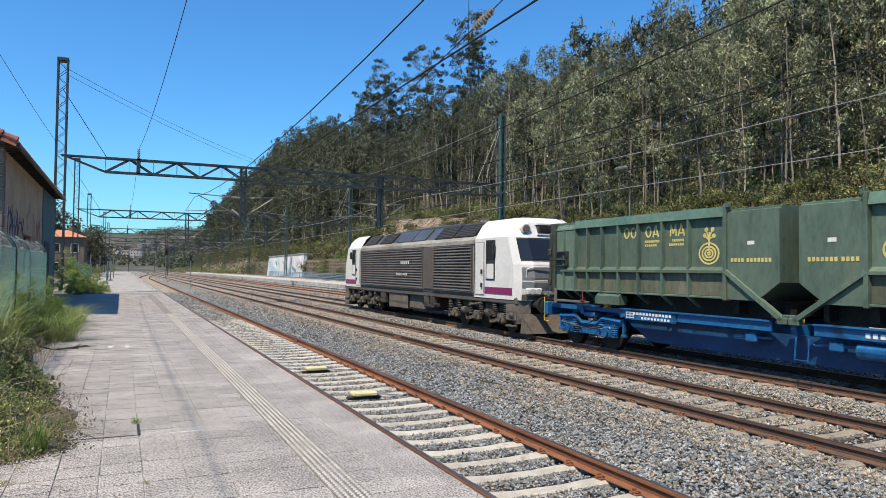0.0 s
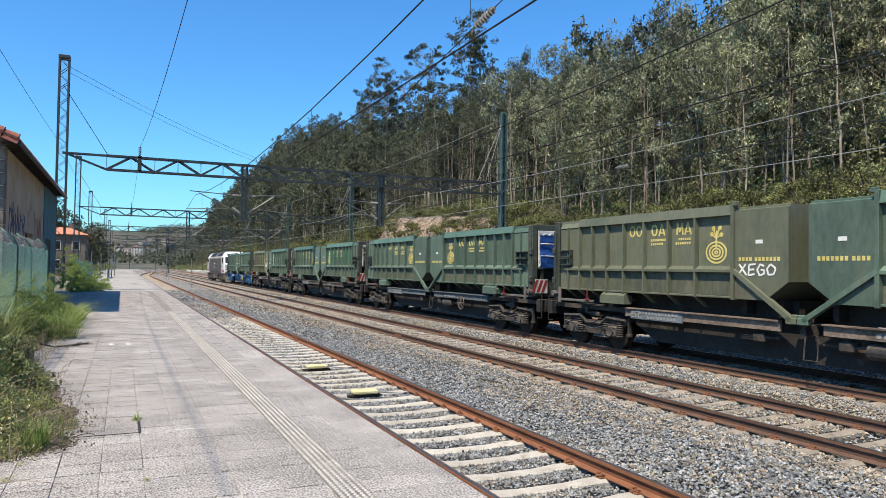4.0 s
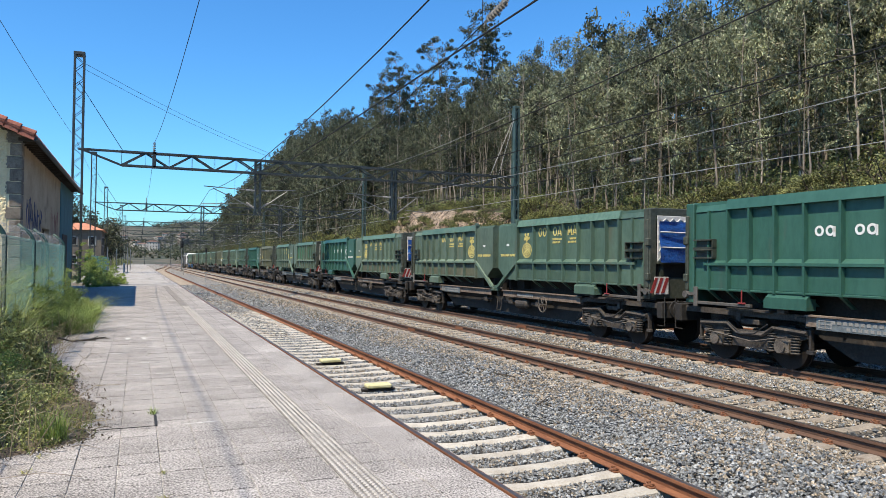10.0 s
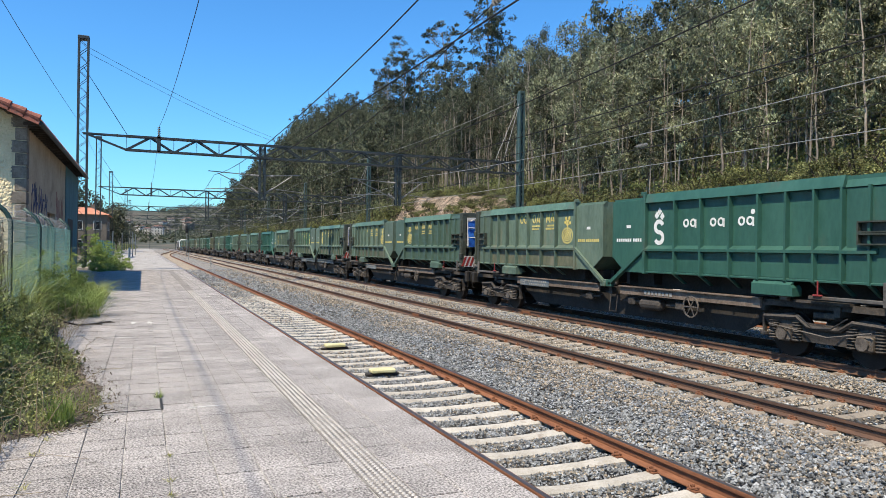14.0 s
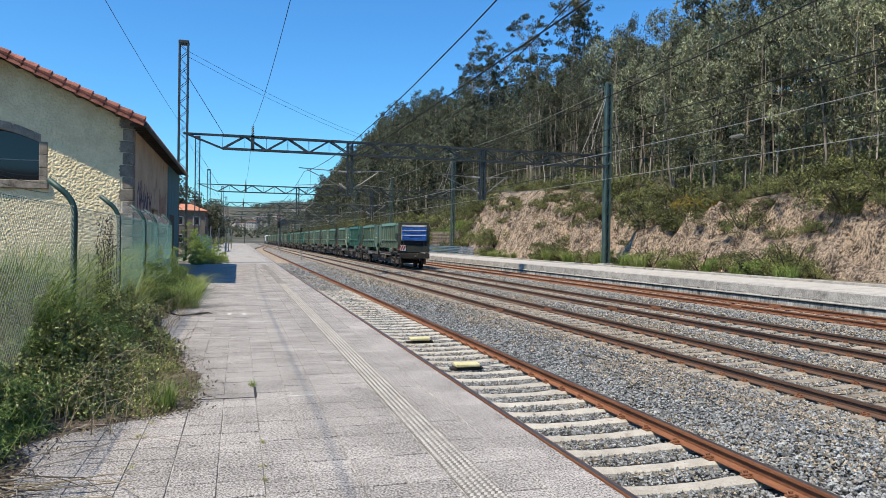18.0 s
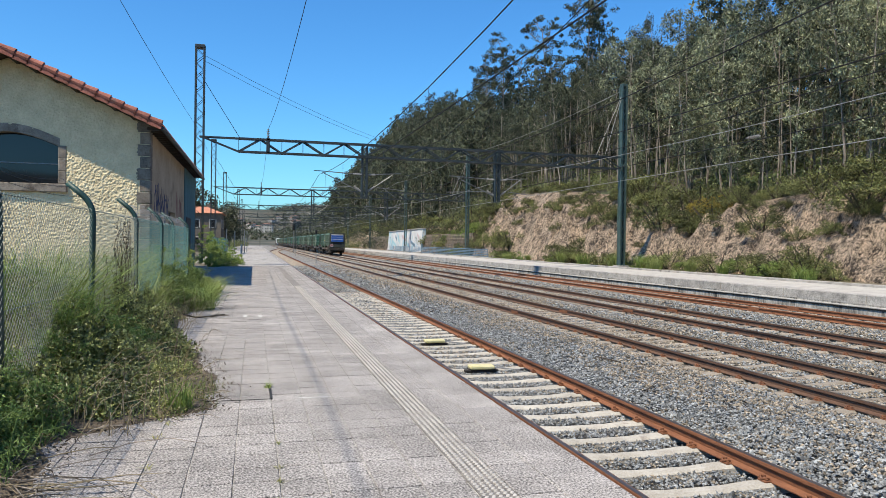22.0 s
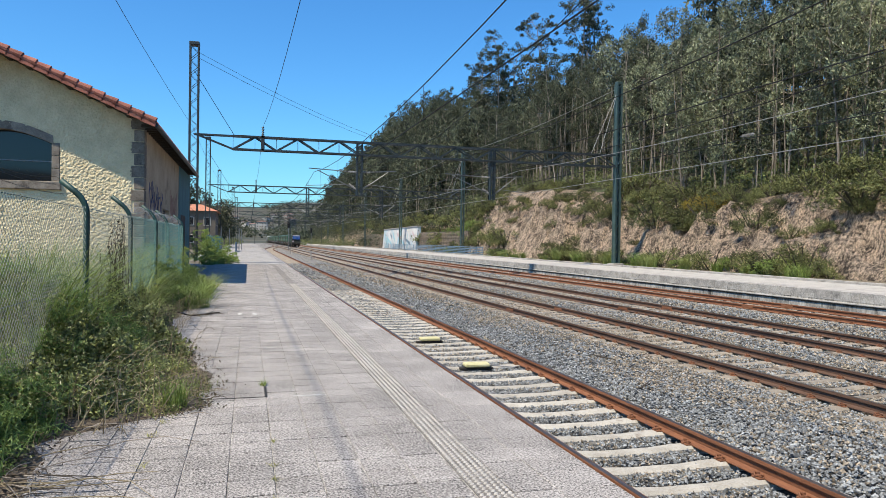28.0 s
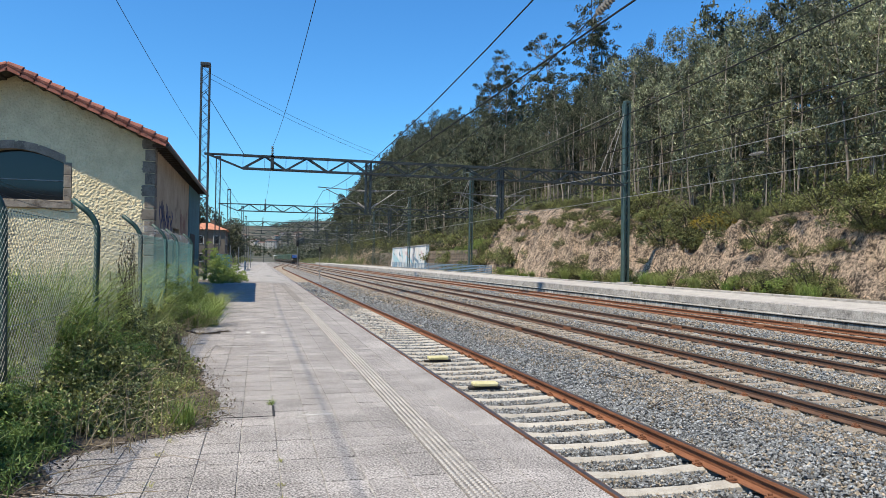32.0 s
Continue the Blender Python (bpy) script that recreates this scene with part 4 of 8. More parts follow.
    for i in range(7):
        y = 34.2 + i * 0.42
        z = 3.0 + rnd.uniform(-0.2, 0.2)
        b.bar((xr + 0.006, y, z - 0.5), (xr + 0.006, y + rnd.uniform(-0.2, 0.3), z + 0.6), 0.08, 0.008, (1, 0, 0))
    tagged(part("scrawl", b, shade("red_spray", (0.2, 0.04, 0.04), (0.28, 0.08, 0.072), 4, 0.7, 0.0), s), kind="stuff")
    # quoins
    z = 0.0
    i = 0
    while z < 5.25:
        h = 0.40
        w = 0.42 if i % 2 else 0.30
        part("quoin", Build().box((xr - w / 2 + 0.02, YB + 0.2, z + h / 2), (w + 0.04, 0.44, h - 0.015), 0.02), GRANITE, s)
        z += h
        i += 1
    # granite surround of the window
    for x in (wx0 + 0.02, wx1 - 0.02):
        for k in range(3):
            part("jamb_stone", Build().box((x + (0.1 if x > xm else -0.1), YB + 0.14, wz0 + 0.21 + 0.42 * k), (0.24, 0.34, 0.41), 0.015), GRANITE, s)
    for (xa, za_), (xb, zb_) in zip(arch, arch[1:]):
        part("arch_stone", Build().prism([(xa, za_ - 0.02), (xb, zb_ - 0.02), (xb, zb_ + 0.25), (xa, za_ + 0.25)], YB - 0.03, YB + 0.3), GRANITE, s)
    part("sill", Build().box(((wx0 + wx1) / 2, YB + 0.08, wz0 - 0.14), (wx1 - wx0 + 0.5, 0.42, 0.27), 0.02), GRANITE, s)
    win = part("window", Build().bar((wx0, YB + 0.3, 4.05), (wx1, YB + 0.3, 4.05), 0.035), GALV, s, "wide arched window with dark panes")
    pane = Build().prism([(wx0, wz0), (wx1, wz0)] + arch[::-1], YB + 0.33, YB + 0.345)
    part("pane", pane, GLASS_DARK, win)
    part("frame", Build().tube([(x, YB + 0.31, z) for x, z in arch], 0.03, 4).bar((wx0 + 0.03, YB + 0.31, wz0), (wx0 + 0.03, YB + 0.31, wz1), 0.06).bar((wx1 - 0.03, YB + 0.31, wz0), (wx1 - 0.03, YB + 0.31, wz1), 0.06), STEEL_DARK, win)
    # roof: boards, channel tiles, verge tiles
    y0, y1 = YB - 0.80, yl + 0.3
    for sg in (-1, 1):
        xe = xm + sg * (xr - xm + 0.42)
        ze2 = za - abs(xe - xm) * slope
        roof = part("roof", Build().prism([(xm, za + 0.02), (xe, ze2 + 0.02), (xe, ze2 + 0.10), (xm, za + 0.10)], y0, y1), WOOD_DARK, s, "tiled roof slope")
        n = int((y1 - y0) / 0.26)
        ch = Build()
        for i in range(n):
            y = y0 + 0.13 + i * 0.26
            ch.tube([(xm, y, za + 0.15), (xe, y, ze2 + 0.15)], 0.095, 8)
        tagged(part("channel_tiles", ch, ROOF_TILE, roof), kind="stuff")
        m = 12
        for i in range(m):
            t0, t1 = i / m, (i + 1.12) / m
            p0 = Vector((xm + (xe - xm) * t0, y0 + 0.02, za + 0.17 - (za - ze2) * t0))
            p1 = Vector((xm + (xe - xm) * t1, y0 + 0.02, za + 0.20 - (za - ze2) * t1))
            part("verge_tile", Build().tube([p0, p1], [0.095, 0.125], 10), ROOF_TILE, roof)
            part("verge_tile", Build().bar(p0 + Vector((0, -0.05, -0.1)), p1 + Vector((0, -0.05, -0.1)), 0.05, 0.2), ROOF_TILE, roof)
        for i in range(8):
            t0 = (i + 0.5) / 8
            part("purlin_end", Build().box((xm + (xe - xm) * t0, y0 + 0.42, za - 0.0 - (za - ze2) * t0), (0.12, 0.80, 0.09), 0.01), WOOD_DARK, roof)
        part("gutter", Build().tube([(xe + sg * 0.06, y0, ze2 + 0.05), (xe + sg * 0.06, y1, ze2 + 0.05)], 0.07, 8), STEEL_DARK, roof)
        for i in range(34 if sg > 0 else 0):
            part("rafter_end", Build().box((xe - sg * 0.22, y0 + 0.3 + i * 0.55, ze2 + 0.04), (0.42, 0.08, 0.1)), WOOD_DARK, roof)


shed()


# ---- fence beside the platform ----
def fence():
    x = -1.95
    ys = [3.2, 6.37, 9.6, 13.1, 16.5, 19.1, 22.9]
    for y0, y1 in zip(ys, ys[1:]):
        f = thing("mesh_fence", "green wire mesh fence bay with bent-top post and barbed wire", "fence", "fence bays beside the platform")
        tilt = RND.uniform(-0.03, 0.03)
        top = [(x, y1, -0.1), (x + tilt * 0.5, y1, 1.0), (x + tilt, y1, 1.86)]
        for a in range(1, 7):
            t = a / 6 * radians(48)
            top.append((x + tilt - 0.38 * (1 - math.cos(t)), y1, 1.86 + 0.38 * math.sin(t)))
        q = Vector(top[-1]) + Vector((-math.sin(radians(50)), 0, math.cos(radians(50)))) * 0.22
        top.append(q[:])
        part("post", Build().tube(top, 0.036, 8), FENCE_GREEN, f, "dark green bent-top post", True)
        n = int((y1 - y0 + 2.0) / 0.075)
        net = Build()
        for d in (1, -1):
            for i in range(n + 1):
                c = -2.0 + i * 0.075
                a, e = max(0.0, c), min(y1 - y0, c + 1.95)
                if e <= a:
                    continue
                bulge = 0.015 * d
                if d > 0:
                    net.bar((x + bulge, y0 + a, 0.02 + (a - c)), (x + bulge, y0 + e, 0.02 + (e - c)), 0.0027, 0.0027)
                else:
                    net.bar((x, y1 - a, 0.02 + (a - c)), (x, y1 - e, 0.02 + (e - c)), 0.0027, 0.0027)
        part("mesh", net, FENCE_WIRE if y1 > 14 else FENCE_GREY, f, "diamond wire mesh")
        w = Build()
        for z in (0.05, 1.0, 1.95):
            w.tube([(x, y0, z), (x, y1, z)], 0.004, 4)
        part("tension_wire", w, FENCE_GREEN, f)
        bw = Build()
        for k, (dx, z) in enumerate(((-0.15, 2.12), (-0.24, 2.24), (-0.33, 2.33))):
            pts = sag((x + dx, y0, z), (x + dx, y1, z), 0.05 + 0.02 * k)
            bw.tube(pts, 0.0022, 4, False)
            for i in range(int((y1 - y0) / 0.12)):
                p = Vector(pts[0]).lerp(Vector(pts[-1]), (i + 0.5) / ((y1 - y0) / 0.12)) + Vector((0, 0, -0.04))
                bw.bar(p + Vector((RND.uniform(-0.02, 0.02), 0, -0.011)), p + Vector((RND.uniform(-0.02, 0.02), 0, 0.011)), 0.002)
        if y1 > 14:
            q = int((y1 - y0) * 40)
            bw.tube([(x - 0.17 + 0.12 * math.cos(i * 0.63), y0 + i / 40 + 0.03 * math.sin(i * 1.7), 2.07 + 0.11 * math.sin(i * 0.63) + 0.03 * math.sin(i * 0.09)) for i in range(q)], 0.003, 3, False)
        part("barbed_wire", bw, WIRE_PALE if y1 > 14 else WIRE, f)


fence()


# ---- plants ----
def clumps(rng, centres, radii, per):
    """Points gathered in soft balls, denser towards their skin."""
    c = np.repeat(np.asarray(centres, float), per, 0)
    r = np.repeat(np.asarray(radii, float), per, 0)
    d = unit(rng.normal(size=c.shape))
    return c + d * r * (rng.uniform(0.2, 1.0, (len(c), 1)) ** 0.6)


def paved_from(y):
    """Where the paving starts beside the overgrown strip."""
    return np.interp(y, (3.0, 5.0, 6.1, 6.6, 6.9, 8.0, 9.9, 12.2, 14.1, 17.7, 24), (-1.25, -1.38, -1.5, -0.97, -0.47, -0.36, -0.66, -1.15, -1.4, -1.28, -1.2))


def bramble(label, x0, x1, y0, y1, tall, n_clump, per, mat, leaf, seed, stems=70, slim=0.55, stem_mat=DRY_STEM, gap=0.12):
    """A thicket that is tall along the fence and low at the paving."""
    rng = np.random.default_rng(seed)
    cx, cy = rng.uniform(x0, x1, n_clump), rng.uniform(y0, y1, n_clump)
    t = (cx - x0) / (x1 - x0)
    edge = 0.75 + 0.35 * np.sin(cy * 1.7 + seed) + 0.15 * np.sin(cy * 5.1)
    cx = x0 + (cx - x0) * np.clip(edge, 0.5, 1.1)
    if y1 < 30:
        lim = paved_from(cy) - gap
        cx = np.where(cx > lim, x0 + rng.uniform(0, 1, n_clump) * (lim - x0), cx)
        t = (cx - x0) / (lim - x0)
    cz = rng.uniform(0.02, 1, n_clump) * tall * (1.08 - 0.95 * t ** 1.3) * (0.8 + 0.3 * np.sin(cy * 2.3 + 1))
    R = np.stack([rng.uniform(0.08, 0.22, n_clump), rng.uniform(0.10, 0.26, n_clump), rng.uniform(0.05, 0.15, n_clump)], 1)
    pts = clumps(rng, np.stack([cx, cy, cz], 1), R, per)
    pts[:, 2] = np.maximum(pts[:, 2], 0.008)
    b = thing("bramble_bush", label, "bush", "brambles along the fence")
    part("foliage", leaves("foliage", pts, leaf, leaf * slim, mat, rng), mat, b)
    for i in range(stems // 10):
        st = Build()
        for j in range(10):
            x, y = rng.uniform(x0, x1 - 0.2), rng.uniform(y0, y1)
            d = Vector((rng.uniform(-0.3, 1.0), rng.uniform(-0.8, 0.6), rng.uniform(0.15, 1.0))) * tall * rng.uniform(0.22, 0.52)
            p = Vector((x, y, 0))
            st.tube([p, p + d * 0.35 + Vector((0, 0, 0.15 * tall)), p + d * 0.75 + Vector((0, 0, 0.12 * tall)), p + d * 1.05], [0.0045, 0.0035, 0.0025, 0.0015], 4, False)
        tagged(part("stem", st, stem_mat, b, "dry arching stems"), kind="stuff")
    return b


bramble("dense dark bramble thicket against the mesh fence", -2.9, -0.55, 6.2, 10.2, 1.28, 900, 62, LEAF_BRAMBLE, 0.046, 1, 190, gap=0.55)
bramble("low yellow-green weeds and straw beside the paving", -1.6, -0.35, 6.7, 10.4, 0.24, 70, 50, LEAF_WEED, 0.030, 7, 0, 0.45)
bramble("tangle of dry straw stems beside the paving", -1.5, -0.35, 6.7, 9.6, 0.16, 20, 30, LEAF_WEED, 0.03, 8, 60, 0.4, STRAW_STEM)
bramble("tangled bramble with dry stems below the fence", -2.6, -0.85, 9.4, 16.4, 1.16, 1250, 62, LEAF_BRAMBLE, 0.052, 2, 190)
bramble("light green feathery weeds leaning over the platform edge", -2.1, -0.95, 15.5, 25.0, 1.30, 330, 90, LEAF_BRIGHT, 0.085, 3, 60, 0.14, LEAF_BRIGHT)
bramble("light green shrubs beside the shed corner", -3.3, -0.9, 44.5, 58.0, 2.3, 520, 90, LEAF_BRIGHT, 0.085, 4, 40, 0.26, LEAF_BRIGHT)
bramble("low leafy brambles spreading over the broken paving", -1.5, -0.42, 6.8, 9.4, 0.34, 190, 60, LEAF_BRAMBLE, 0.030, 10, 30, gap=0.16)
bramble("bramble thicket with dark shaded inside at the paving", -2.9, -1.72, 4.4, 6.5, 1.15, 420, 62, LEAF_BRAMBLE, 0.044, 9, 40, gap=0.02)
bramble("arching dry canes over the bramble thicket", -2.2, -0.8, 6.3, 8.6, 0.95, 8, 20, LEAF_WEED, 0.03, 11, 80, 0.4, STRAW_STEM, 0.3)
bramble("feathery dark green fennel by the fence", -2.6, -1.30, 5.0, 9.2, 1.22, 320, 150, LEAF_FENNEL, 0.060, 5, 60, 0.16, LEAF_FENNEL)
bramble("low tangle of trailing brambles and dead stems on broken paving", -2.5, -1.3, 2.6, 6.4, 0.34, 90, 70, LEAF_BRAMBLE, 0.033, 6, 260)


def litter_bed():
    """Dark soil and dead leaves that have crept over the paving along the fence."""
    rows = []
    for i in range(180):
        y = -10.0 + i * 0.2
        e = float(paved_from(y)) + 0.05 * math.sin(y * 3.7 + 1) + 0.04 * math.sin(y * 8.1)
        rows.append([(-4.6, y, 0.03), (-2.0, y, 0.035), (e - 0.35, y, 0.02 + 0.006 * math.sin(y * 9)), (e, y, 0.001)])
    bed = new("litter_bed", Build().sheet(rows).mesh("litter_bed", LITTER))
    tagged(bed, "dark soil and dead leaves over the paving edge", "soil", kind="structure")
    rng = np.random.default_rng(91)
    y = rng.uniform(3.5, 12, 1500)
    x = paved_from(y) + rng.normal(size=1500) * 0.13 - 0.06
    tagged(new("dead_leaves", leaves("dead_leaves", np.stack([x, y, rng.uniform(0.004, 0.02, 1500)], 1), 0.035, 0.014, LITTER, rng)), "scattered dry brown leaves on the paving", "leaf litter", kind="stuff")


LITTER = shade("leaf_litter", (0.0336, 0.0263, 0.019), (0.168, 0.1316, 0.0924), 4, 0.95, 0.6, fine=9)
litter_bed()


def twigs():
    """Dead bramble canes that lie over the paving."""
    rng = np.random.default_rng(17)
    for i in range(70):
        y = 4.2 + 4.4 * rng.uniform() ** 1.5
        x = float(paved_from(y)) + rng.normal() * 0.16 - 0.08
        a, ln = rng.uniform(-2.6, 0.8), rng.uniform(0.2, 0.95) * (1.0 if y < 6 else 0.5)
        p, q, z = Vector((x, y, 0.012)), Vector((math.cos(a), math.sin(a), 0)), Vector((0, 0, 1))
        side = q.cross(z) * rng.normal() * 0.12
        made = Build().tube([p, p + q * ln * 0.35 + side * ln + z * 0.03, p + q * ln * 0.7 + side * ln + z * 0.035, p + q * ln], [0.005, 0.004, 0.0035, 0.002], 4, False)
        tagged(new("twig", made.mesh("twig", (DRY_STEM, STEM_DARK, BARK)[i % 3])), "dead bramble cane lying on the paving", "twig", "fallen twigs")


twigs()


def dead_vine():
    """A leafless dark creeper that hangs in the mesh of the fence, and a dark branch shape that stands for a shadow on
    the paving.
    """
    rng = np.random.default_rng(23)
    v = thing("dead_vine", "dark leafless creeper hanging in the wire mesh fence", "vine")
    for k in range(3):
        st = Build()
        for j in range(10):
            p = Vector((-1.93, 11.6 + rng.normal() * 0.45, rng.uniform(0.3, 1.0)))
            line = [p]
            for q in range(7):
                p = p + Vector((0, rng.normal() * 0.12, rng.uniform(-0.02, 0.26)))
                line.append(Vector((-1.93 + rng.uniform(-0.01, 0.05), p.y, min(p.z, 1.92))))
            st.tube(line, [0.006 - 0.0006 * q for q in range(8)], 4, False)
        part("stem", st, STEM_DARK, v)
    n = 60
    c = np.stack([np.full(n, -1.91), 11.6 + rng.normal(size=n) * 0.42, rng.uniform(0.5, 1.85, n)], 1)
    part("foliage", leaves("foliage", clumps(rng, c, np.tile([0.05, 0.13, 0.16], (n, 1)), 16), 0.035, 0.014, STEM_DARK, rng), STEM_DARK, v, "shrivelled dark leaves")
    # added dark shape laid where a post shadow crosses the paving
    made = Build().tube([(-1.32, 14.55, 0.16), (-1.1, 14.95, 0.05), (-0.86, 15.35, 0.03), (-0.58, 15.86, 0.02)], [0.014, 0.016, 0.02, 0.012], 6, False)
    for a, e in (((-0.95, 15.2, 0.04), (-0.72, 15.28, 0.02)), ((-0.8, 15.48, 0.03), (-0.70, 15.86, 0.05)), ((-0.75, 15.57, 0.03), (-0.5, 15.66, 0.015))):
        made.tube([a, e], [0.012, 0.005], 5, False)
    tagged(new("branch", made.mesh("branch", STEM_DARK)), "dark branch shape standing for a shadow on the platform paving", "branch")


dead_vine()


def weeds():
    rng = np.random.default_rng(21)

    def tuft(label, x, y, r, n, h, w, z=0.0, mat=GRASS, lean=0.5):
        a, d = rng.uniform(0, 2 * np.pi, n), r * np.sqrt(rng.uniform(0, 1, n))
        roots = np.stack([x + np.cos(a) * d, y + np.sin(a) * d * 1.4, np.full(n, z)], 1)
        tagged(new("grass_tuft", blades("grass_tuft", roots, h, w, mat, rng, lean)), label, "weeds", "weeds")
    for y in (17.2, 18.6, 20.0, 21.4, 22.8):
        tuft("tall bright grass tuft at the fence foot", -1.35 + rng.uniform(-0.15, 0.15), y, 0.42, 620, 0.48, 0.008, mat=LEAF_BRIGHT if y < 21 else PALE_GRASS, lean=1.3)
    for x, y in ((-0.62, 7.2), (-0.6, 8.1), (-0.9, 8.9), (-0.8, 7.0), (-1.0, 9.9), (-0.65, 7.7)):
        tuft("sparse green and dry grass on broken paving", x, y, 0.3, 110, 0.10, 0.006, lean=1.6)
    for y in (12.6, 13.4, 14.2, 15.4):
        tuft("tall yellow-green grass through the mesh fence", -2.1 + rng.uniform(-0.2, 0.2), y, 0.4, 80, 1.0, 0.013, mat=PALE_GRASS if y > 12 else GRASS, lean=0.8)
    for i in range(8):
        tuft("tall pale green grass between the fence and the shed", -2.7 + rng.uniform(-0.5, 0.3), 10.5 + i * 1.7, 0.55, 200, 1.3, 0.014, mat=GRASS if i % 2 else PALE_GRASS, lean=0.7)
    for i in range(7):
        tuft("sunlit yellow-green grass behind the mesh fence", -2.5 + rng.uniform(-0.3, 0.2), 8.0 + i * 0.5, 0.4, 300, 1.4, 0.010, mat=LEAF_BRIGHT, lean=0.9)
    tuft("bright weed sprouting from the paving", -0.66, 7.05, 0.12, 160, 0.26, 0.007, mat=LEAF_BRIGHT)
    for x, y in ((-0.72, 6.1), (-0.70, 5.3), (-0.68, 6.5)):
        tuft("low weeds growing in a paving joint", x, y, 0.05, 22, 0.018, 0.006, mat=LEAF_WEED, lean=2.6)
    for y in (4.4, 4.8, 5.1, 5.7):
        tuft("low weeds growing in a paving joint", 0.19, y, 0.025, 18, 0.02, 0.005, mat=LEAF_WEED, lean=2.2)
    tuft("low weeds growing in a paving joint", 0.17, 7.95, 0.04, 50, 0.06, 0.005, mat=LEAF_BRIGHT, lean=1.2)
    tuft("dry grass in the ballast by the platform edge", 2.6, 42.0, 0.4, 160, 0.4, 0.012, z=-0.7)
    for i in range(18):
        y = 29 + i * 2.7 + rng.uniform(-1, 1)
        mat = PALE_GRASS if i % 3 else LEAF_BRIGHT
        tuft("pale yellow-green grass tuft behind the far platform", 27.3 + rng.uniform(-1.0, 0.9), y, rng.uniform(0.2, 0.5), 300, rng.uniform(0.4, 1.05), 0.020, mat=mat, lean=0.9)


weeds()


def shrub_mesh(name, seed, n, mat, leaf=0.066, per=92):
    rng = np.random.default_rng(seed)
    a = rng.uniform(0, 2 * np.pi, n)
    d = np.sqrt(rng.uniform(0, 1, n)) * 0.85
    c = np.stack([np.cos(a) * d, np.sin(a) * d, rng.uniform(0.1, 1.0, n) * (1.1 - d * 0.7)], 1)
    R = np.stack([rng.uniform(0.12, 0.27, n)] * 2 + [rng.uniform(0.10, 0.24, n)], 1)
    return leaves(name, clumps(rng, c, R, per), leaf, leaf * 0.4, mat, rng)


def shrubs():
    rng = np.random.default_rng(31)
    mats = (LEAF_BUSH, LEAF_BUSH, LEAF_BUSH, LEAF_BRIGHT, GORSE)
    kinds = [shrub_mesh("foliage", 41 + i, 34, m) for i, m in enumerate(mats)]
    stem = Build()
    for i in range(7):
        a = i * 0.9
        stem.tube([(0, 0, -0.1), (math.cos(a) * 0.3, math.sin(a) * 0.3, 0.35), (math.cos(a) * 0.6, math.sin(a) * 0.6, 0.8)], [0.03, 0.02, 0.01], 4, False)
    stem = stem.mesh("stem", STEM_DARK)

    def shrub(k, x, y, s, label, h=1.0, dz=0.0):
        b = thing("shrub", label, "shrub", "shrubs on the railway cutting")
        b.matrix_basis = pose(x, y, land(x, y) - 0.1 * s + dz, 0, 0, rng.uniform(0, 360)) @ Matrix.Diagonal((s, s * rng.uniform(0.9, 1.3), s * h, 1))
        part("foliage", kinds[k], mats[k], b)
        part("stem", stem, STEM_DARK, b)

    for i in range(84):                     # the edge above the cutting
        y = 20 + i * 1.19 + rng.uniform(-1, 1)
        x = 32.6 + rng.uniform(-1.6, 2.8)
        shrub(int(rng.integers(0, 3)), x, y, rng.uniform(1.6, 2.9) * (0.6 if 62 < y < 92 else 1.0), "dark green gorse and heath shrub above the cutting", 0.85)
    for i in range(68):                      # on the rock face
        y = 24 + rng.uniform(0, 80)
        x = 29.3 + rng.uniform(0, 1) ** 0.55 * 3.6
        shrub(int(rng.integers(0, 3)), x, y, rng.uniform(0.5, 1.35), "dark shrub clinging to the rocky cutting", 0.9)
    for i in range(44):                      # along the foot
        y = 27 + rng.uniform(0, 80)
        y = 27 + (y - 27) * (0.45 if i % 2 else 1)
        shrub(int(rng.choice([0, 1, 2, 3])), 28.2 + rng.uniform(-0.5, 0.9), y, rng.uniform(0.6, 2.0), "green shrub at the foot of the cutting", 0.9)
    for x, y, s in ((33.0, 45.5, 1.7), (33.3, 47.4, 1.5), (33.0, 44.0, 1.2)):
        shrub(4, x, y, s, "yellow flowering gorse above the cutting", 1.0)
    for y in (78, 83, 88, 94):
        shrub(int(rng.integers(0, 3)), 29.0, y, 2.6, "dark green shrub at the foot of the cutting")
    for y in (100, 103, 107, 111, 96):
        shrub(3, 31.8, y, 2.2, "bright green shrub above the stone wall", 1.0, 0.5)
    for i in range(60):
        y = 105 + i * 3.4
        shrub(int(rng.integers(0, 3)), 31.3 + rng.uniform(0, 3), y, rng.uniform(1.8, 3.4), "dark green shrub on the wooded slope")


shrubs()


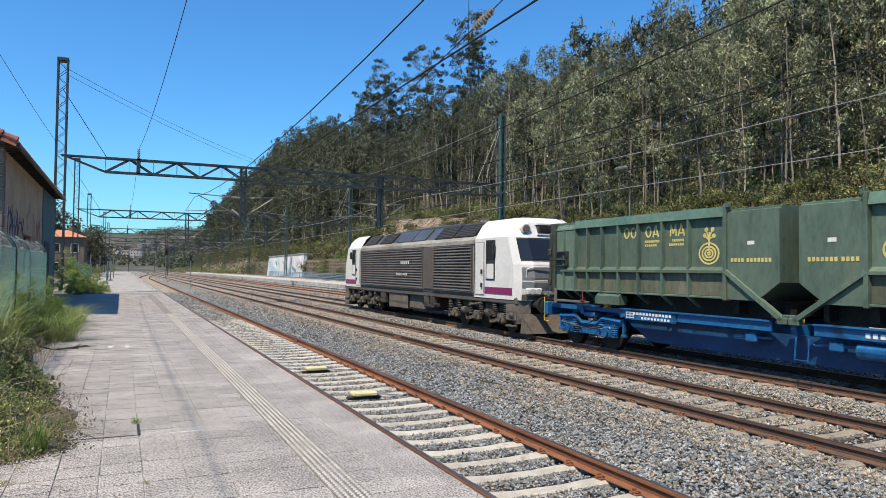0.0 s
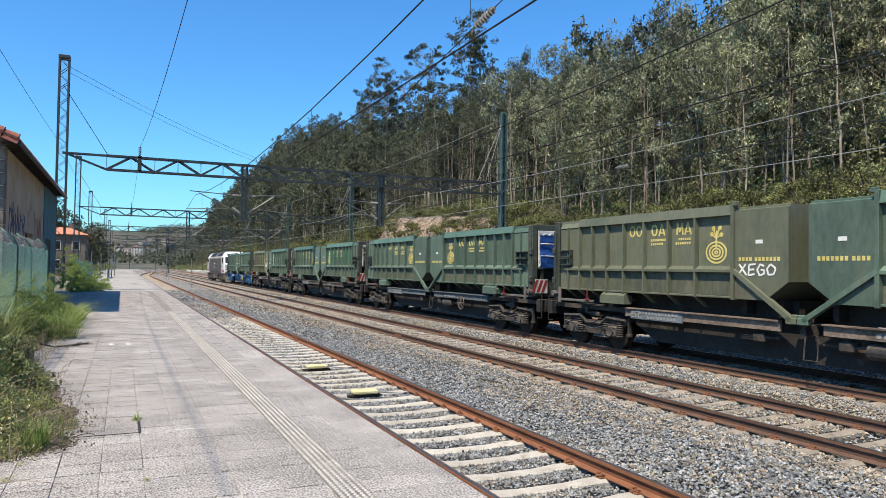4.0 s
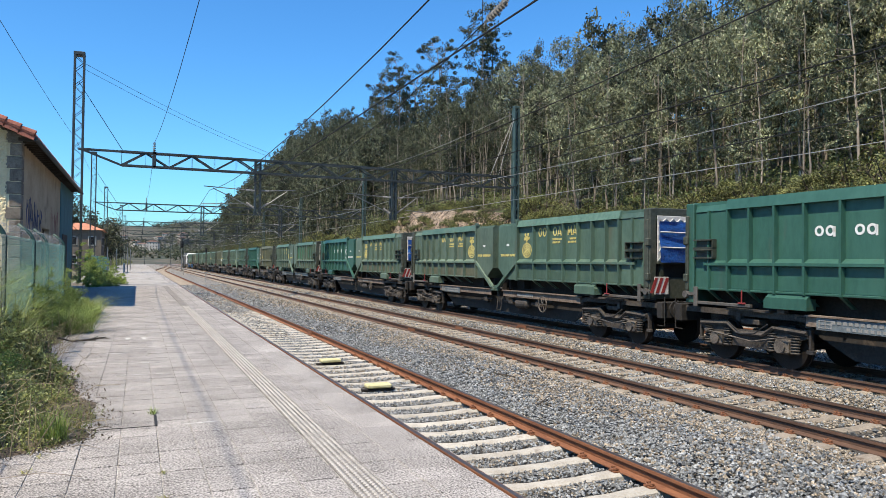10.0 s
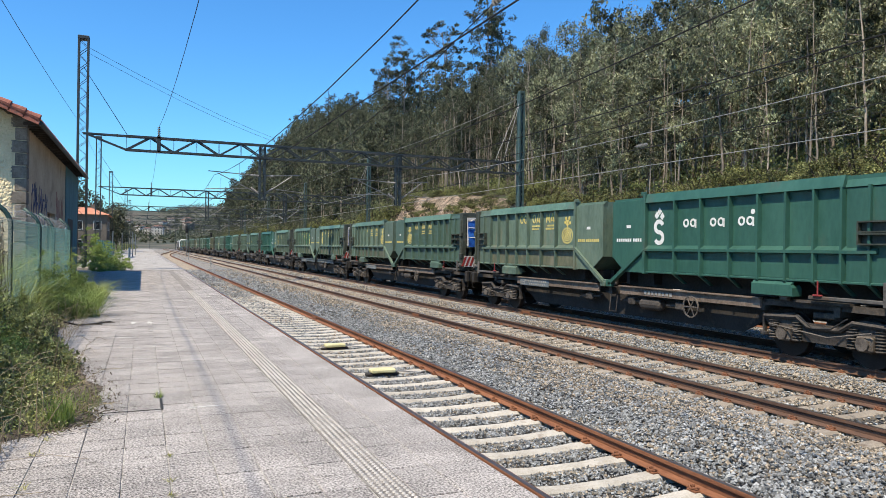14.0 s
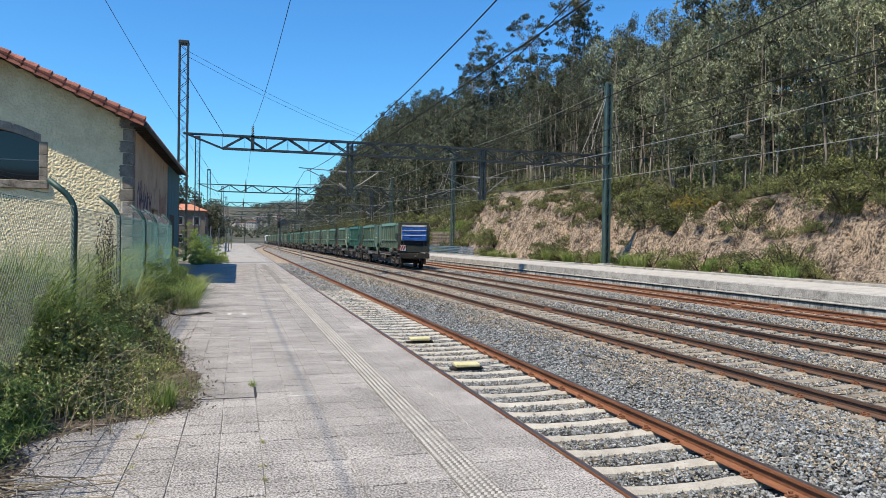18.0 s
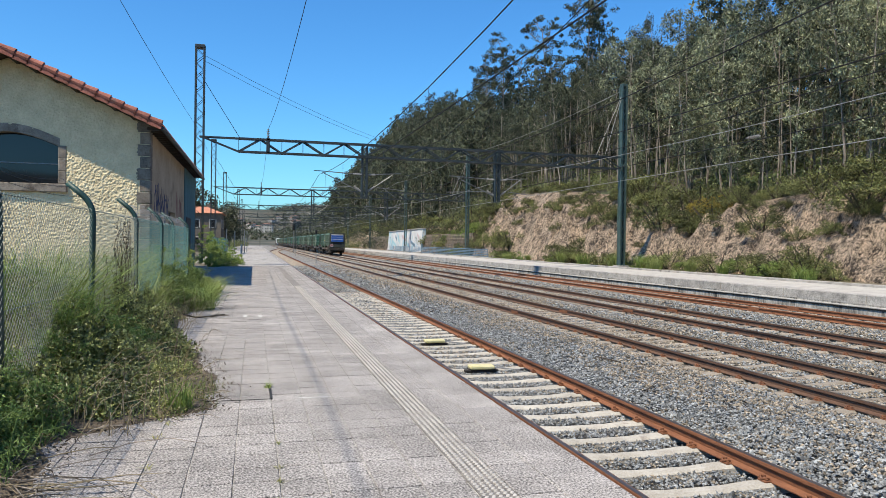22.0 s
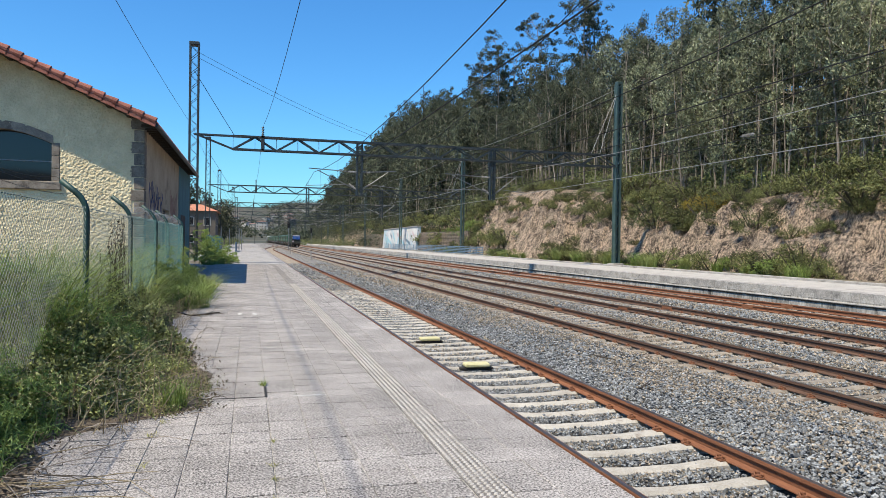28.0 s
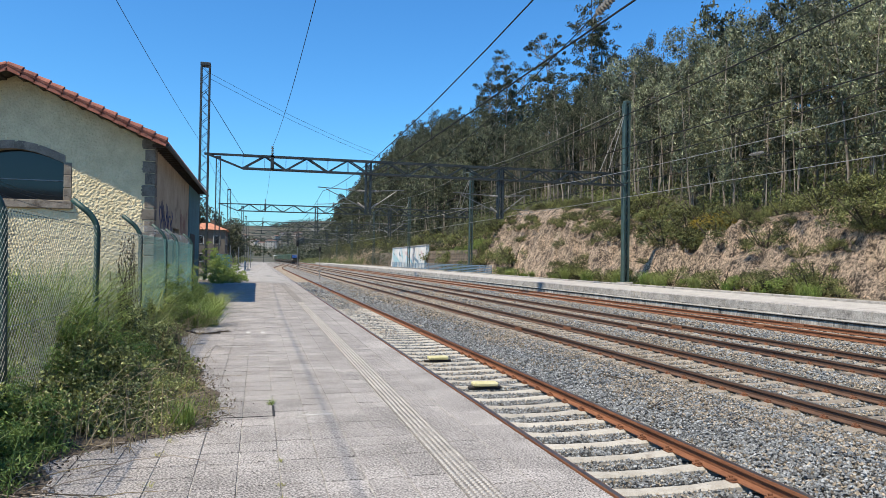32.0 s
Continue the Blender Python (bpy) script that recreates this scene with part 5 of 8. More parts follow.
def eucalyptus(seed, h, spread, n_limb, per, bare=0.19, leaf=0.34, tufts=2, fat=1.35, limbs=True):
    """Trunk and crown meshes of one tall slender tree."""
    rng = np.random.default_rng(seed)
    t = Build()
    bend = rng.uniform(-0.05, 0.05, 2) * h
    axis = [Vector((bend[0] * (i / 8) ** 2 + rng.normal() * 0.07, bend[1] * (i / 8) ** 2 + rng.normal() * 0.07, h * 0.96 * i / 8)) for i in range(9)]
    axis[0] = Vector((0, 0, -0.6))
    r0 = 0.0062 * h
    t.tube(axis, [r0 * (1 - 0.85 * i / 8) for i in range(9)], 6, False)
    cs, rs = [], []
    for i in range(n_limb):
        u = bare + (1 - bare) * (i + rng.uniform(0, 0.8)) / n_limb
        k = min(7, int(u * 8))
        p = axis[k].lerp(axis[k + 1], u * 8 - k)
        a = rng.uniform(0, 2 * math.pi)
        reach = spread * (0.35 + 0.75 * math.sin(math.pi * min(1, (u - bare) / (1 - bare) * 0.85 + 0.12))) * rng.uniform(0.5, 1.25)
        q = p + Vector((math.cos(a) * reach, math.sin(a) * reach, reach * rng.uniform(0.3, 0.9)))
        m = p.lerp(q, 0.55) + Vector((0, 0, -0.12 * reach))
        if limbs:
            t.tube([p, m, q], [r0 * 0.34 * (1.15 - u * 0.7), r0 * 0.22, r0 * 0.08], 4, False)
        for w in range(tufts):
            c = p.lerp(q, rng.uniform(0.4, 1.08)) + Vector(rng.normal(size=3) * reach * 0.2)
            cs.append(c[:])
            s = spread * rng.uniform(0.14, 0.34) * fat
            rs.append((s, s, s * rng.uniform(0.9, 1.7)))
    cs.append((axis[-1])[:])
    rs.append((spread * 0.25, spread * 0.25, spread * 0.5))
    pts = clumps(rng, cs, rs, per)
    return t.mesh("trunk", BARK, True), leaves("crown", pts, leaf, leaf * 0.31, LEAF_EUC, rng, droop=1.1)


def tall_tree(seed, h):
    """An old eucalyptus: a bare trunk that forks into rising limbs, each with flat tufts of leaves at its tips."""
    rng = np.random.default_rng(seed)
    t = Build()
    lean = rng.normal(size=2) * 0.8
    axis = [Vector((lean[0] * (i / 6) ** 2, lean[1] * (i / 6) ** 2, h * 0.9 * i / 6)) for i in range(7)]
    axis[0] = Vector((0, 0, -0.6))
    t.tube(axis, [0.24 * (1 - 0.75 * i / 6) for i in range(7)], 7, False)
    cs, rs = [], []
    for i in range(11):
        u = 0.5 + 0.5 * (i + rng.uniform(0, 0.7)) / 11
        k = min(5, int(u * 6))
        p = axis[k].lerp(axis[k + 1], u * 6 - k)
        a = i * 2.4 + rng.uniform(-0.5, 0.5)
        out, up = rng.uniform(1.3, 3.4) * (1.25 - 0.5 * u), rng.uniform(1.2, 3.0)
        q = p + Vector((math.cos(a) * out, math.sin(a) * out, up))
        m = p.lerp(q, 0.5) + Vector((0, 0, -0.3))
        t.tube([p, m, q], [0.09, 0.06, 0.03], 5, False)
        for w in range(8):
            c = q + Vector((rng.normal() * 0.95, rng.normal() * 0.95, rng.normal() * 0.65 + 0.1))
            t.tube([m.lerp(q, rng.uniform(0.3, 1.0)), c], [0.03, 0.015], 4, False)
            s = rng.uniform(0.4, 1.0)
            cs.append(c[:])
            rs.append((s, s, s * 0.7))
    pts = clumps(rng, cs, rs, 60)
    return t.mesh("trunk", BARK, True), leaves("crown", pts, 0.36, 0.16, LEAF_WOOD, rng, droop=0.3)


def forest():
    rng = np.random.default_rng(51)
    kinds = [eucalyptus(60 + i, h, s, n, per) for i, (h, s, n, per) in enumerate(((18, 2.8, 17, 112), (20, 2.6, 18, 108), (15, 2.6, 16, 112), (22, 3.0, 18, 112), (12, 2.3, 14, 108), (19, 2.2, 17, 104)))]
    # the same crowns again in the darker leaf, their shade given as colour
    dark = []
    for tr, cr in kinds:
        shaded_crown = cr.copy()
        shaded_crown.materials[0] = LEAF_WOOD
        dark.append((tr, shaded_crown))
    spots, tries = [], 0
    while len(spots) < 288 and tries < 30000:
        tries += 1
        y = 16 + 250 * rng.uniform(0, 1) ** 1.5
        x = 35.0 + abs(rng.normal()) * 9
        gap = 1.35 + y * 0.006
        if all((x - a) ** 2 + (y - b) ** 2 > gap * gap for a, b in spots):
            spots.append((x, y))
    for x, y in spots:
        # old only picks the farther trees that get the shade-coloured crowns
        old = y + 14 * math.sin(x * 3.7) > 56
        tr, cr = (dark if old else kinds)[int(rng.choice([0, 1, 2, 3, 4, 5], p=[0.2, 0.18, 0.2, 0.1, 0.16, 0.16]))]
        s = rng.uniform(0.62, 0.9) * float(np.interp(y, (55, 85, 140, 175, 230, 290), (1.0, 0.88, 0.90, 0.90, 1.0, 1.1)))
        e = thing("eucalyptus_tree", "tall eucalyptus on the hillside with shade put into its crown colour" if old else "tall slender eucalyptus with pale trunk on the hillside", "tree", "eucalyptus wood on the hillside")
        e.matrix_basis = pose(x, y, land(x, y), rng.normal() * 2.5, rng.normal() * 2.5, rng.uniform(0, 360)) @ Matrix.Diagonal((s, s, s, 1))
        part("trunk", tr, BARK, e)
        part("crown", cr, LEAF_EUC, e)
    # the rest of the wood, further up and further off
    V, F, TV, TF, nv, nt = [], [], [], [], 0, 0
    arrays = []
    for k, (h, sp, n, per) in enumerate(((18, 3.0, 21, 12), (20, 2.9, 22, 12), (15, 2.8, 19, 13), (22, 3.2, 22, 12))):
        tr, cr = eucalyptus(160 + k, h, sp, n, per, 0.22, 0.80, 3, 1.1, False)
        arrays.append((np.array([v.co[:] for v in cr.vertices]), np.array([v.co[:] for v in tr.vertices]), np.array([list(p.vertices) for p in tr.polygons if len(p.vertices) == 4])))
    for i in range(1150):
        y = rng.uniform(15, 330)
        x = 40 + rng.uniform(0, 1) ** 1.2 * 75
        if i > 700:
            y, x = rng.uniform(115, 330), 33.5 + rng.uniform(0, 1) ** 1.4 * 26
        elif i > 590:
            y, x = rng.uniform(250, 420), 34 + rng.uniform(0, 50)
        s = rng.uniform(0.62, 0.9) * float(np.interp(y, (55, 85, 140, 175, 230, 290), (1.0, 0.88, 0.90, 0.90, 1.0, 1.1)))
        a = rng.uniform(0, 6.28)
        R = np.array([[math.cos(a), -math.sin(a), 0], [math.sin(a), math.cos(a), 0], [0, 0, 1]]) * s
        cv, tv, tf = arrays[int(rng.integers(0, 4))]
        o = np.array([x, y, land(x, y)])
        V.append(cv @ R.T + o)
        F.append(np.arange(len(cv)).reshape(-1, 4) + nv)
        nv += len(cv)
        TV.append(tv @ R.T + o)
        TF.append(tf + nt)
        nt += len(tv)
    w = thing("far_woods", "dense eucalyptus woods covering the upper hillside", "woods", kind="stuff")
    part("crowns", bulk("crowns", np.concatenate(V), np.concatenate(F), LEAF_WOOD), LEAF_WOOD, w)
    part("trunks", bulk("trunks", np.concatenate(TV), np.concatenate(TF), BARK), BARK, w)
    thin = Build()
    for i in range(230):
        y, x, h = 18 + 130 * rng.uniform(0, 1) ** 1.3, 34.6 + abs(rng.normal()) * 5, rng.uniform(5, 11)
        z, d = land(x, y), rng.normal(size=2) * 0.5
        thin.tube([(x, y, z - 0.3), (x + d[0] * 0.4, y + d[1] * 0.4, z + h * 0.5), (x + d[0], y + d[1], z + h)], [0.055, 0.04, 0.015], 4, False)
    part("saplings", thin, BARK, w, "thin bare sapling stems")
    # undergrowth below the trees
    n = 2600
    y = 15 + 260 * rng.uniform(0, 1, n) ** 1.3
    x = 34.5 + rng.uniform(0, 1, n) ** 1.4 * 40
    z = np.array([land(float(a), float(b)) for a, b in zip(x, y)])
    h = rng.uniform(0.5, 1.3, n) + rng.uniform(0, 1, n) ** 4 * 1.6
    h = np.where((y > 60) & (y < 95) & (x < 38), h * 0.5, h)
    k = 1300
    y2, x2 = rng.uniform(98, 330, k), 31.6 + rng.uniform(0, 1, k) ** 1.3 * 12
    z2 = np.array([land(float(a), float(b)) for a, b in zip(x2, y2)])
    y3, x3 = rng.uniform(160, 330, 700), rng.uniform(28.8, 34, 700)
    y2, x2, z2, k = np.r_[y2, y3], np.r_[x2, x3], np.r_[z2, [land(float(a), float(b)) for a, b in zip(x3, y3)]], k + 700
    x, y, z, h = np.r_[x, x2], np.r_[y, y2], np.r_[z, z2], np.r_[h, rng.uniform(1.2, 3.0, k)]
    pts = clumps(rng, np.stack([x, y, z + h * 0.7], 1), np.stack([h * 1.2, h * 1.3, h * 0.8], 1), 60)
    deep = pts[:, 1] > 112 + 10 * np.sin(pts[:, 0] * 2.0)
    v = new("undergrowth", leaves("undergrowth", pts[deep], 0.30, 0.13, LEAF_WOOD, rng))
    tagged(v, "dark scrub at the foot of the wooded slope", "undergrowth", kind="stuff")
    u = new("undergrowth", leaves("undergrowth", pts[~deep], 0.22, 0.10, LEAF_UNDER, rng))
    tagged(u, "dark ferns and scrub under the eucalyptus trees", "undergrowth", kind="stuff")
    # lone tall trees that stand out above the ridge
    talls = [tall_tree(80 + i, 31) for i in range(3)]
    for i, (x, y, s) in enumerate(((54, 110, 1.08), (57.5, 111, 0.98), (48.5, 112, 0.98), (46.5, 141, 0.98), (49.5, 138, 1.02), (53, 141, 0.9))):
        e = thing("eucalyptus_tree", "very tall eucalyptus with open tufted crown above the wood", "tree", "eucalyptus wood on the hillside")
        e.matrix_basis = pose(x, y, land(x, y), 0, 0, x * 40) @ Matrix.Diagonal((s, s, s, 1))
        part("trunk", talls[i % 3][0], BARK, e)
        part("crown", talls[i % 3][1], LEAF_WOOD, e)


forest()


# ---- goods train ----
GREEN_OLD = shade("container_olive", (0.0462, 0.0768, 0.0564), (0.0996, 0.144, 0.1068), 0.7, 0.56, 0.06, fine=12, vary=0.22, spots=(0.1155, 0.1178, 0.0811), spot_scale=0.8, spot_cut=0.58, stretch=(1, 1, 0.4), moving=True)
GREEN_NEW = shade("container_green", (0.0151, 0.0651, 0.0484), (0.0303, 0.0969, 0.0727), 0.7, 0.5, 0.05, fine=12, vary=0.08, spots=(0.0454, 0.0795, 0.0605), spot_scale=0.9, spot_cut=0.6, stretch=(1, 1, 0.35), moving=True)
GREEN_MID = shade("container_mid_green", (0.0385, 0.0752, 0.0551), (0.0734, 0.1211, 0.09), 0.8, 0.5, 0.08, fine=10, vary=0.15, spots=(0.0688, 0.0872, 0.0643), spot_scale=0.6, spot_cut=0.57, stretch=(1, 1, 0.4), moving=True)
BROWN_OLD = shade("container_brown_olive", (0.0673, 0.0793, 0.0501), (0.1122, 0.119, 0.0774), 0.7, 0.6, 0.08, fine=12, vary=0.15, spots=(0.0898, 0.0793, 0.0546), spot_scale=0.9, spot_cut=0.56, stretch=(1, 1, 0.4), moving=True)
LOW_GREEN = shade("olive_lower_green", (0.0427, 0.0522, 0.0342), (0.114, 0.1159, 0.0741), 0.9, 0.6, 0.08, fine=10, vary=0.22, spots=(0.152, 0.133, 0.095), spot_scale=0.9, spot_cut=0.58, stretch=(1, 1, 0.35), moving=True)
END_GREEN = shade("grimy_end_green", (0.0162, 0.0216, 0.0153), (0.054, 0.0612, 0.045), 1.2, 0.6, 0.1, fine=10, vary=0.2, spots=(0.09, 0.0765, 0.054), spot_scale=1.2, spot_cut=0.6, moving=True)
TOP_GREEN = shade("top_rail_green", (0.0466, 0.0999, 0.0728), (0.0889, 0.1566, 0.1168), 1.0, 0.55, 0.05, vary=0.15, spots=(0.0762, 0.0931, 0.0719), spot_scale=0.7, spot_cut=0.56, moving=True)
YELLOW = shade("faded_yellow_paint", (0.4, 0.32, 0.08), (0.56, 0.48, 0.176), 3, 0.6, 0.0, spots=(0.24, 0.216, 0.096), spot_scale=3.0, spot_cut=0.62, moving=True)
WHITE = shade("white_paint", (0.56, 0.56, 0.544), (0.656, 0.656, 0.64), 2, 0.5, 0.0, moving=True)
# grime, made darker still to include the shade under the train
WAGON_DARK = shade("wagon_grime_shaded", (0.0072, 0.0064, 0.0056), (0.0256, 0.0216, 0.0184), 2, 0.8, 0.2, spots=(0.08, 0.056, 0.04), spot_scale=1.5, spot_cut=0.6, moving=True)
BOGIE = shade("bogie_brown_grey", (0.016, 0.0136, 0.012), (0.068, 0.0576, 0.0488), 2.5, 0.75, 0.2, spots=(0.128, 0.1, 0.072), spot_scale=1.8, spot_cut=0.6, moving=True)
AXLE_BOX = shade("dusty_axle_box", (0.044, 0.036, 0.0304), (0.132, 0.112, 0.092), 3.5, 0.7, 0.2, spots=(0.04, 0.032, 0.0264), spot_scale=2.5, spot_cut=0.58, moving=True)
WAGON_BROWN = shade("wagon_faded_brown", (0.104, 0.076, 0.0576), (0.216, 0.164, 0.128), 1.5, 0.75, 0.1, vary=0.15, spots=(0.072, 0.052, 0.04), spot_scale=1.2, spot_cut=0.56, moving=True)
WAGON_STEEL = shade("wagon_blue_grey", (0.068, 0.084, 0.092), (0.136, 0.16, 0.172), 1.5, 0.7, 0.1, vary=0.15, spots=(0.064, 0.056, 0.048), spot_scale=1.2, spot_cut=0.58, moving=True)
WAGON_GREY = shade("wagon_grey", (0.056, 0.052, 0.048), (0.112, 0.104, 0.096), 1.5, 0.75, 0.1, vary=0.2, spots=(0.08, 0.056, 0.04), spot_scale=1.2, spot_cut=0.56, moving=True)
WAGON_BLUE = shade("wagon_blue", (0.0048, 0.068, 0.192), (0.0096, 0.12, 0.288), 1.2, 0.45, 0.05, spots=(0.0064, 0.04, 0.096), spot_scale=1.6, spot_cut=0.54, moving=True)
# WAGON_BLUE darkened by hand for the shade under the overhang
WAGON_BLUE_SHADED = shade("wagon_blue_shaded", (0.004, 0.032, 0.096), (0.008, 0.056, 0.152), 1.2, 0.5, 0.05, moving=True)
TARP = shade("blue_tarpaulin", (0.0064, 0.044, 0.2), (0.0176, 0.1, 0.352), 2.0, 0.42, 0.7, fine=3, dist=0.07, vary=0.3, moving=True)
PATCH_GREEN = shade("repaint_green", (0.016, 0.096, 0.0496), (0.036, 0.132, 0.072), 1.5, 0.5, 0.05, fine=8, spots=(0.072, 0.088, 0.048), spot_scale=1.6, spot_cut=0.56, moving=True)
TARP_DARK = shade("black_tarpaulin", (0.0096, 0.0096, 0.0104), (0.04, 0.04, 0.04), 2.0, 0.5, 0.6, fine=3, dist=0.06, moving=True)
TARP_TRIM = shade("tarpaulin_trim", (0.36, 0.352, 0.336), (0.496, 0.488, 0.464), 3, 0.7, 0.2, moving=True)
FADED = shade("faded_lettering", (0.16, 0.156, 0.148), (0.264, 0.256, 0.24), 4, 0.7, 0.0, moving=True)
RUBBER = shade("black_rubber", (0.008, 0.008, 0.008), (0.024, 0.024, 0.024), 5, 0.8, 0.1, moving=True)
# steel darkened so that the wheels sink into the shade below the wagons
WHEEL = shade("wheel_steel_shaded", (0.008, 0.0064, 0.0056), (0.0224, 0.0176, 0.0152), 5, 0.6, 0.1, metal=0.3, moving=True)
RED = shade("red_paint", (0.18, 0.0195, 0.0195), (0.252, 0.039, 0.0342), 3, 0.5, 0.0, moving=True)
YELLOW_VALVE = shade("yellow_valve_paint", (0.496, 0.36, 0.024), (0.576, 0.44, 0.048), 3, 0.5, 0.0, moving=True)

TOP_Z, FLOOR_Z, HALF_W = 3.64, 1.58, 1.27
RIBS = (-2.77, -3.67, -4.57, -5.38, -6.10, -6.77, -7.38, -7.95)
PANELS = ((-2.20, 1.05), (-3.22, 0.82), (-4.12, 0.82), (-4.975, 0.73), (-5.74, 0.64), (-6.435, 0.59), (-7.075, 0.53))   # middle and width


def container(kind, mark, seen, patched=False):
    """A ribbed tipping container. The outer, tarpaulin-covered end is at y = -8.7 and the hopper end near y = 0."""
    body_mat = {"olive": GREEN_OLD, "new": GREEN_NEW, "mid": GREEN_MID, "brown": BROWN_OLD, "half": GREEN_OLD}[kind]
    words = {"olive": "dull olive green", "new": "fresh dark sea-green", "mid": "faded mid green", "brown": "grimy brownish olive", "half": "olive and sea-green"}[kind]
    c = thing("waste_container", words + " ribbed steel container with " + ("white" if mark == "white" else "yellow") + " markings on its wagon", "container", "containers on the goods train")
    W, T, B = HALF_W, TOP_Z, FLOOR_Z
    ye, yb, yi = -8.45, -1.63, -0.23
    # hull: side plates and sloped hopper end, hollow at the top
    t = 0.05
    side = [(ye, B), (-0.80, B), (yi, 1.98), (yi, T - 0.06), (yb, T - 0.06), (yb, T), (ye, T)]
    shell = Build()
    for s in (-1, 1):
        x0 = s * (W - 0.115)
        shell.prism(side, x0 - s * t, x0, "x")
    shell.box((0, (ye - 0.8) / 2, B + 0.03), (2 * W - 0.4, -0.8 - ye, 0.06))
    shell.hull([(sx * (W - 0.12), y, z) for sx in (-1, 1) for y, z in ((-0.80, B), (-0.85, B + 0.06), (yi, 1.98), (yi - 0.05, 2.04))], [(0, 1, 3, 2), (4, 5, 7, 6), (0, 2, 6, 4), (1, 3, 7, 5), (0, 1, 5, 4), (2, 3, 7, 6)])
    shell.box((0, yi - 0.03, (1.98 + T) / 2 - 0.03), (2 * W - 0.34, 0.06, T - 2.04))
    part("body", shell, body_mat, c)
    part("roof_sheet", Build().box((0, -4.5, T - 0.25), (2 * W - 0.44, 7.6, 0.1)), body_mat, c)
    # runners and cross plates close off lit ground; their dark colour stands for shade
    part("under_frame", Build().box((-0.6, -4.35, 1.375), (0.16, 7.9, 0.40)).box((0.6, -4.35, 1.375), (0.16, 7.9, 0.40)).box((0, -0.62, 1.40), (1.9, 0.12, 0.34)).box((0, -1.6, 1.42), (1.9, 0.16, 0.3)).box((0, -5.8, 1.42), (1.9, 0.2, 0.3)), WAGON_DARK, c, "steel runners under the floor, dark colour standing for shade")
    rail_mat = TOP_GREEN if kind in ("olive", "mid", "half") else body_mat
    # top rail, hopper and end plates, the ledge along the middle
    for s in (-1, 1):
        part("top_rail", Build().prism([(s * (W - 0.21), T - 0.24), (s * W, T - 0.21), (s * (W - 0.07), T + 0.02), (s * (W - 0.21), T + 0.02)], -7.42, yb), rail_mat, c)
        part("top_rail", Build().prism([(s * (W - 0.21), T - 0.22), (s * (W - 0.05), T - 0.20), (s * (W - 0.15), T - 0.05), (s * (W - 0.21), T - 0.05)], yb, yi), rail_mat, c)
        part("top_rail", Build().prism([(s * (W - 0.21), T - 0.26), (s * (W - 0.05), T - 0.22), (s * (W - 0.13), T - 0.04), (s * (W - 0.21), T - 0.04)], -8.4, -7.44), body_mat, c)
        part("hopper_plate", Build().prism([(yb, T - 0.12), (yi, T - 0.12), (yi, 1.98), (-0.80, B), (yb, B)], s * (W - 0.117), s * (W - 0.05), "x"), body_mat, c)
        part("hopper_post", Build().box((s * (W - 0.06), yb - 0.01, (B + T) / 2), (0.15, 0.09, T - B + 0.06), 0.01).box((s * (W - 0.04), yb + 0.05, T + 0.03), (0.12, 0.10, 0.10), 0.01), body_mat, c)
        part("end_plate", Build().prism([(-8.4, B + 0.03), (-7.46, B + 0.03), (-7.46, T - 0.24), (-8.4, T - 0.24)], s * (W - 0.117), s * (W - 0.07), "x"), body_mat, c)
        part("lower_plate", Build().box((s * (W - 0.113), (-7.38 + yb) / 2, (B + 2.14) / 2 + 0.03), (0.012, yb + 7.38, 2.14 - B - 0.06)), LOW_GREEN if kind in ("olive", "brown", "half") else body_mat, c, "lower panels in a browner, darker olive" if kind in ("olive", "brown") else "")
        part("mid_rail", Build().prism([(s * (W - 0.16), 2.13), (s * (W + 0.002), 2.16), (s * (W + 0.002), 2.22), (s * (W - 0.16), 2.34)], -8.1, yb), body_mat, c)
        part("sill_rail", Build().box((s * (W - 0.10), (ye + yb) / 2, B + 0.025), (0.13, yb - ye, 0.05), 0.01), body_mat, c)
    # each rib ends in a raking foot under the floor
    rib = Build().prism([(-0.12, 0.036), (0.0, 0.025), (0.0, -0.025), (-0.12, -0.036)], B, T - 0.2, "z")
    rib.hull([(-0.12, -0.03, B), (0.0, -0.03, B), (-0.12, 0.03, B), (0.0, 0.03, B), (-0.46, -0.03, B - 0.24), (-0.36, -0.03, B - 0.24), (-0.46, 0.03, B - 0.24), (-0.36, 0.03, B - 0.24)], [(0, 1, 3, 2), (4, 5, 7, 6), (0, 1, 5, 4), (2, 3, 7, 6), (0, 2, 6, 4), (1, 3, 7, 5)])
    rib = rib.mesh("rib", body_mat)
    for y in RIBS:
        for s in (-1, 1):
            part("rib", rib, body_mat, c, at=pose(s * W, y, 0) @ Matrix.Diagonal((s, 1, 1, 1)))
    # raking leg at the hopper end, foot, lifting pocket, steps, latch gear
    for s in (-1, 1):
        part("raking_leg", Build().bar((s * (W - 0.04), yb - 0.02, 2.22), (s * (W - 0.04), -0.14, 1.22), 0.10, 0.12, (1, 0, 0)), body_mat, c)
        part("foot", Build().box((s * (W - 0.05), -0.14, 1.20), (0.14, 0.24, 0.14), 0.015).box((s * (W - 0.05), -0.08, 1.27), (0.10, 0.14, 0.12), 0.015), body_mat, c)
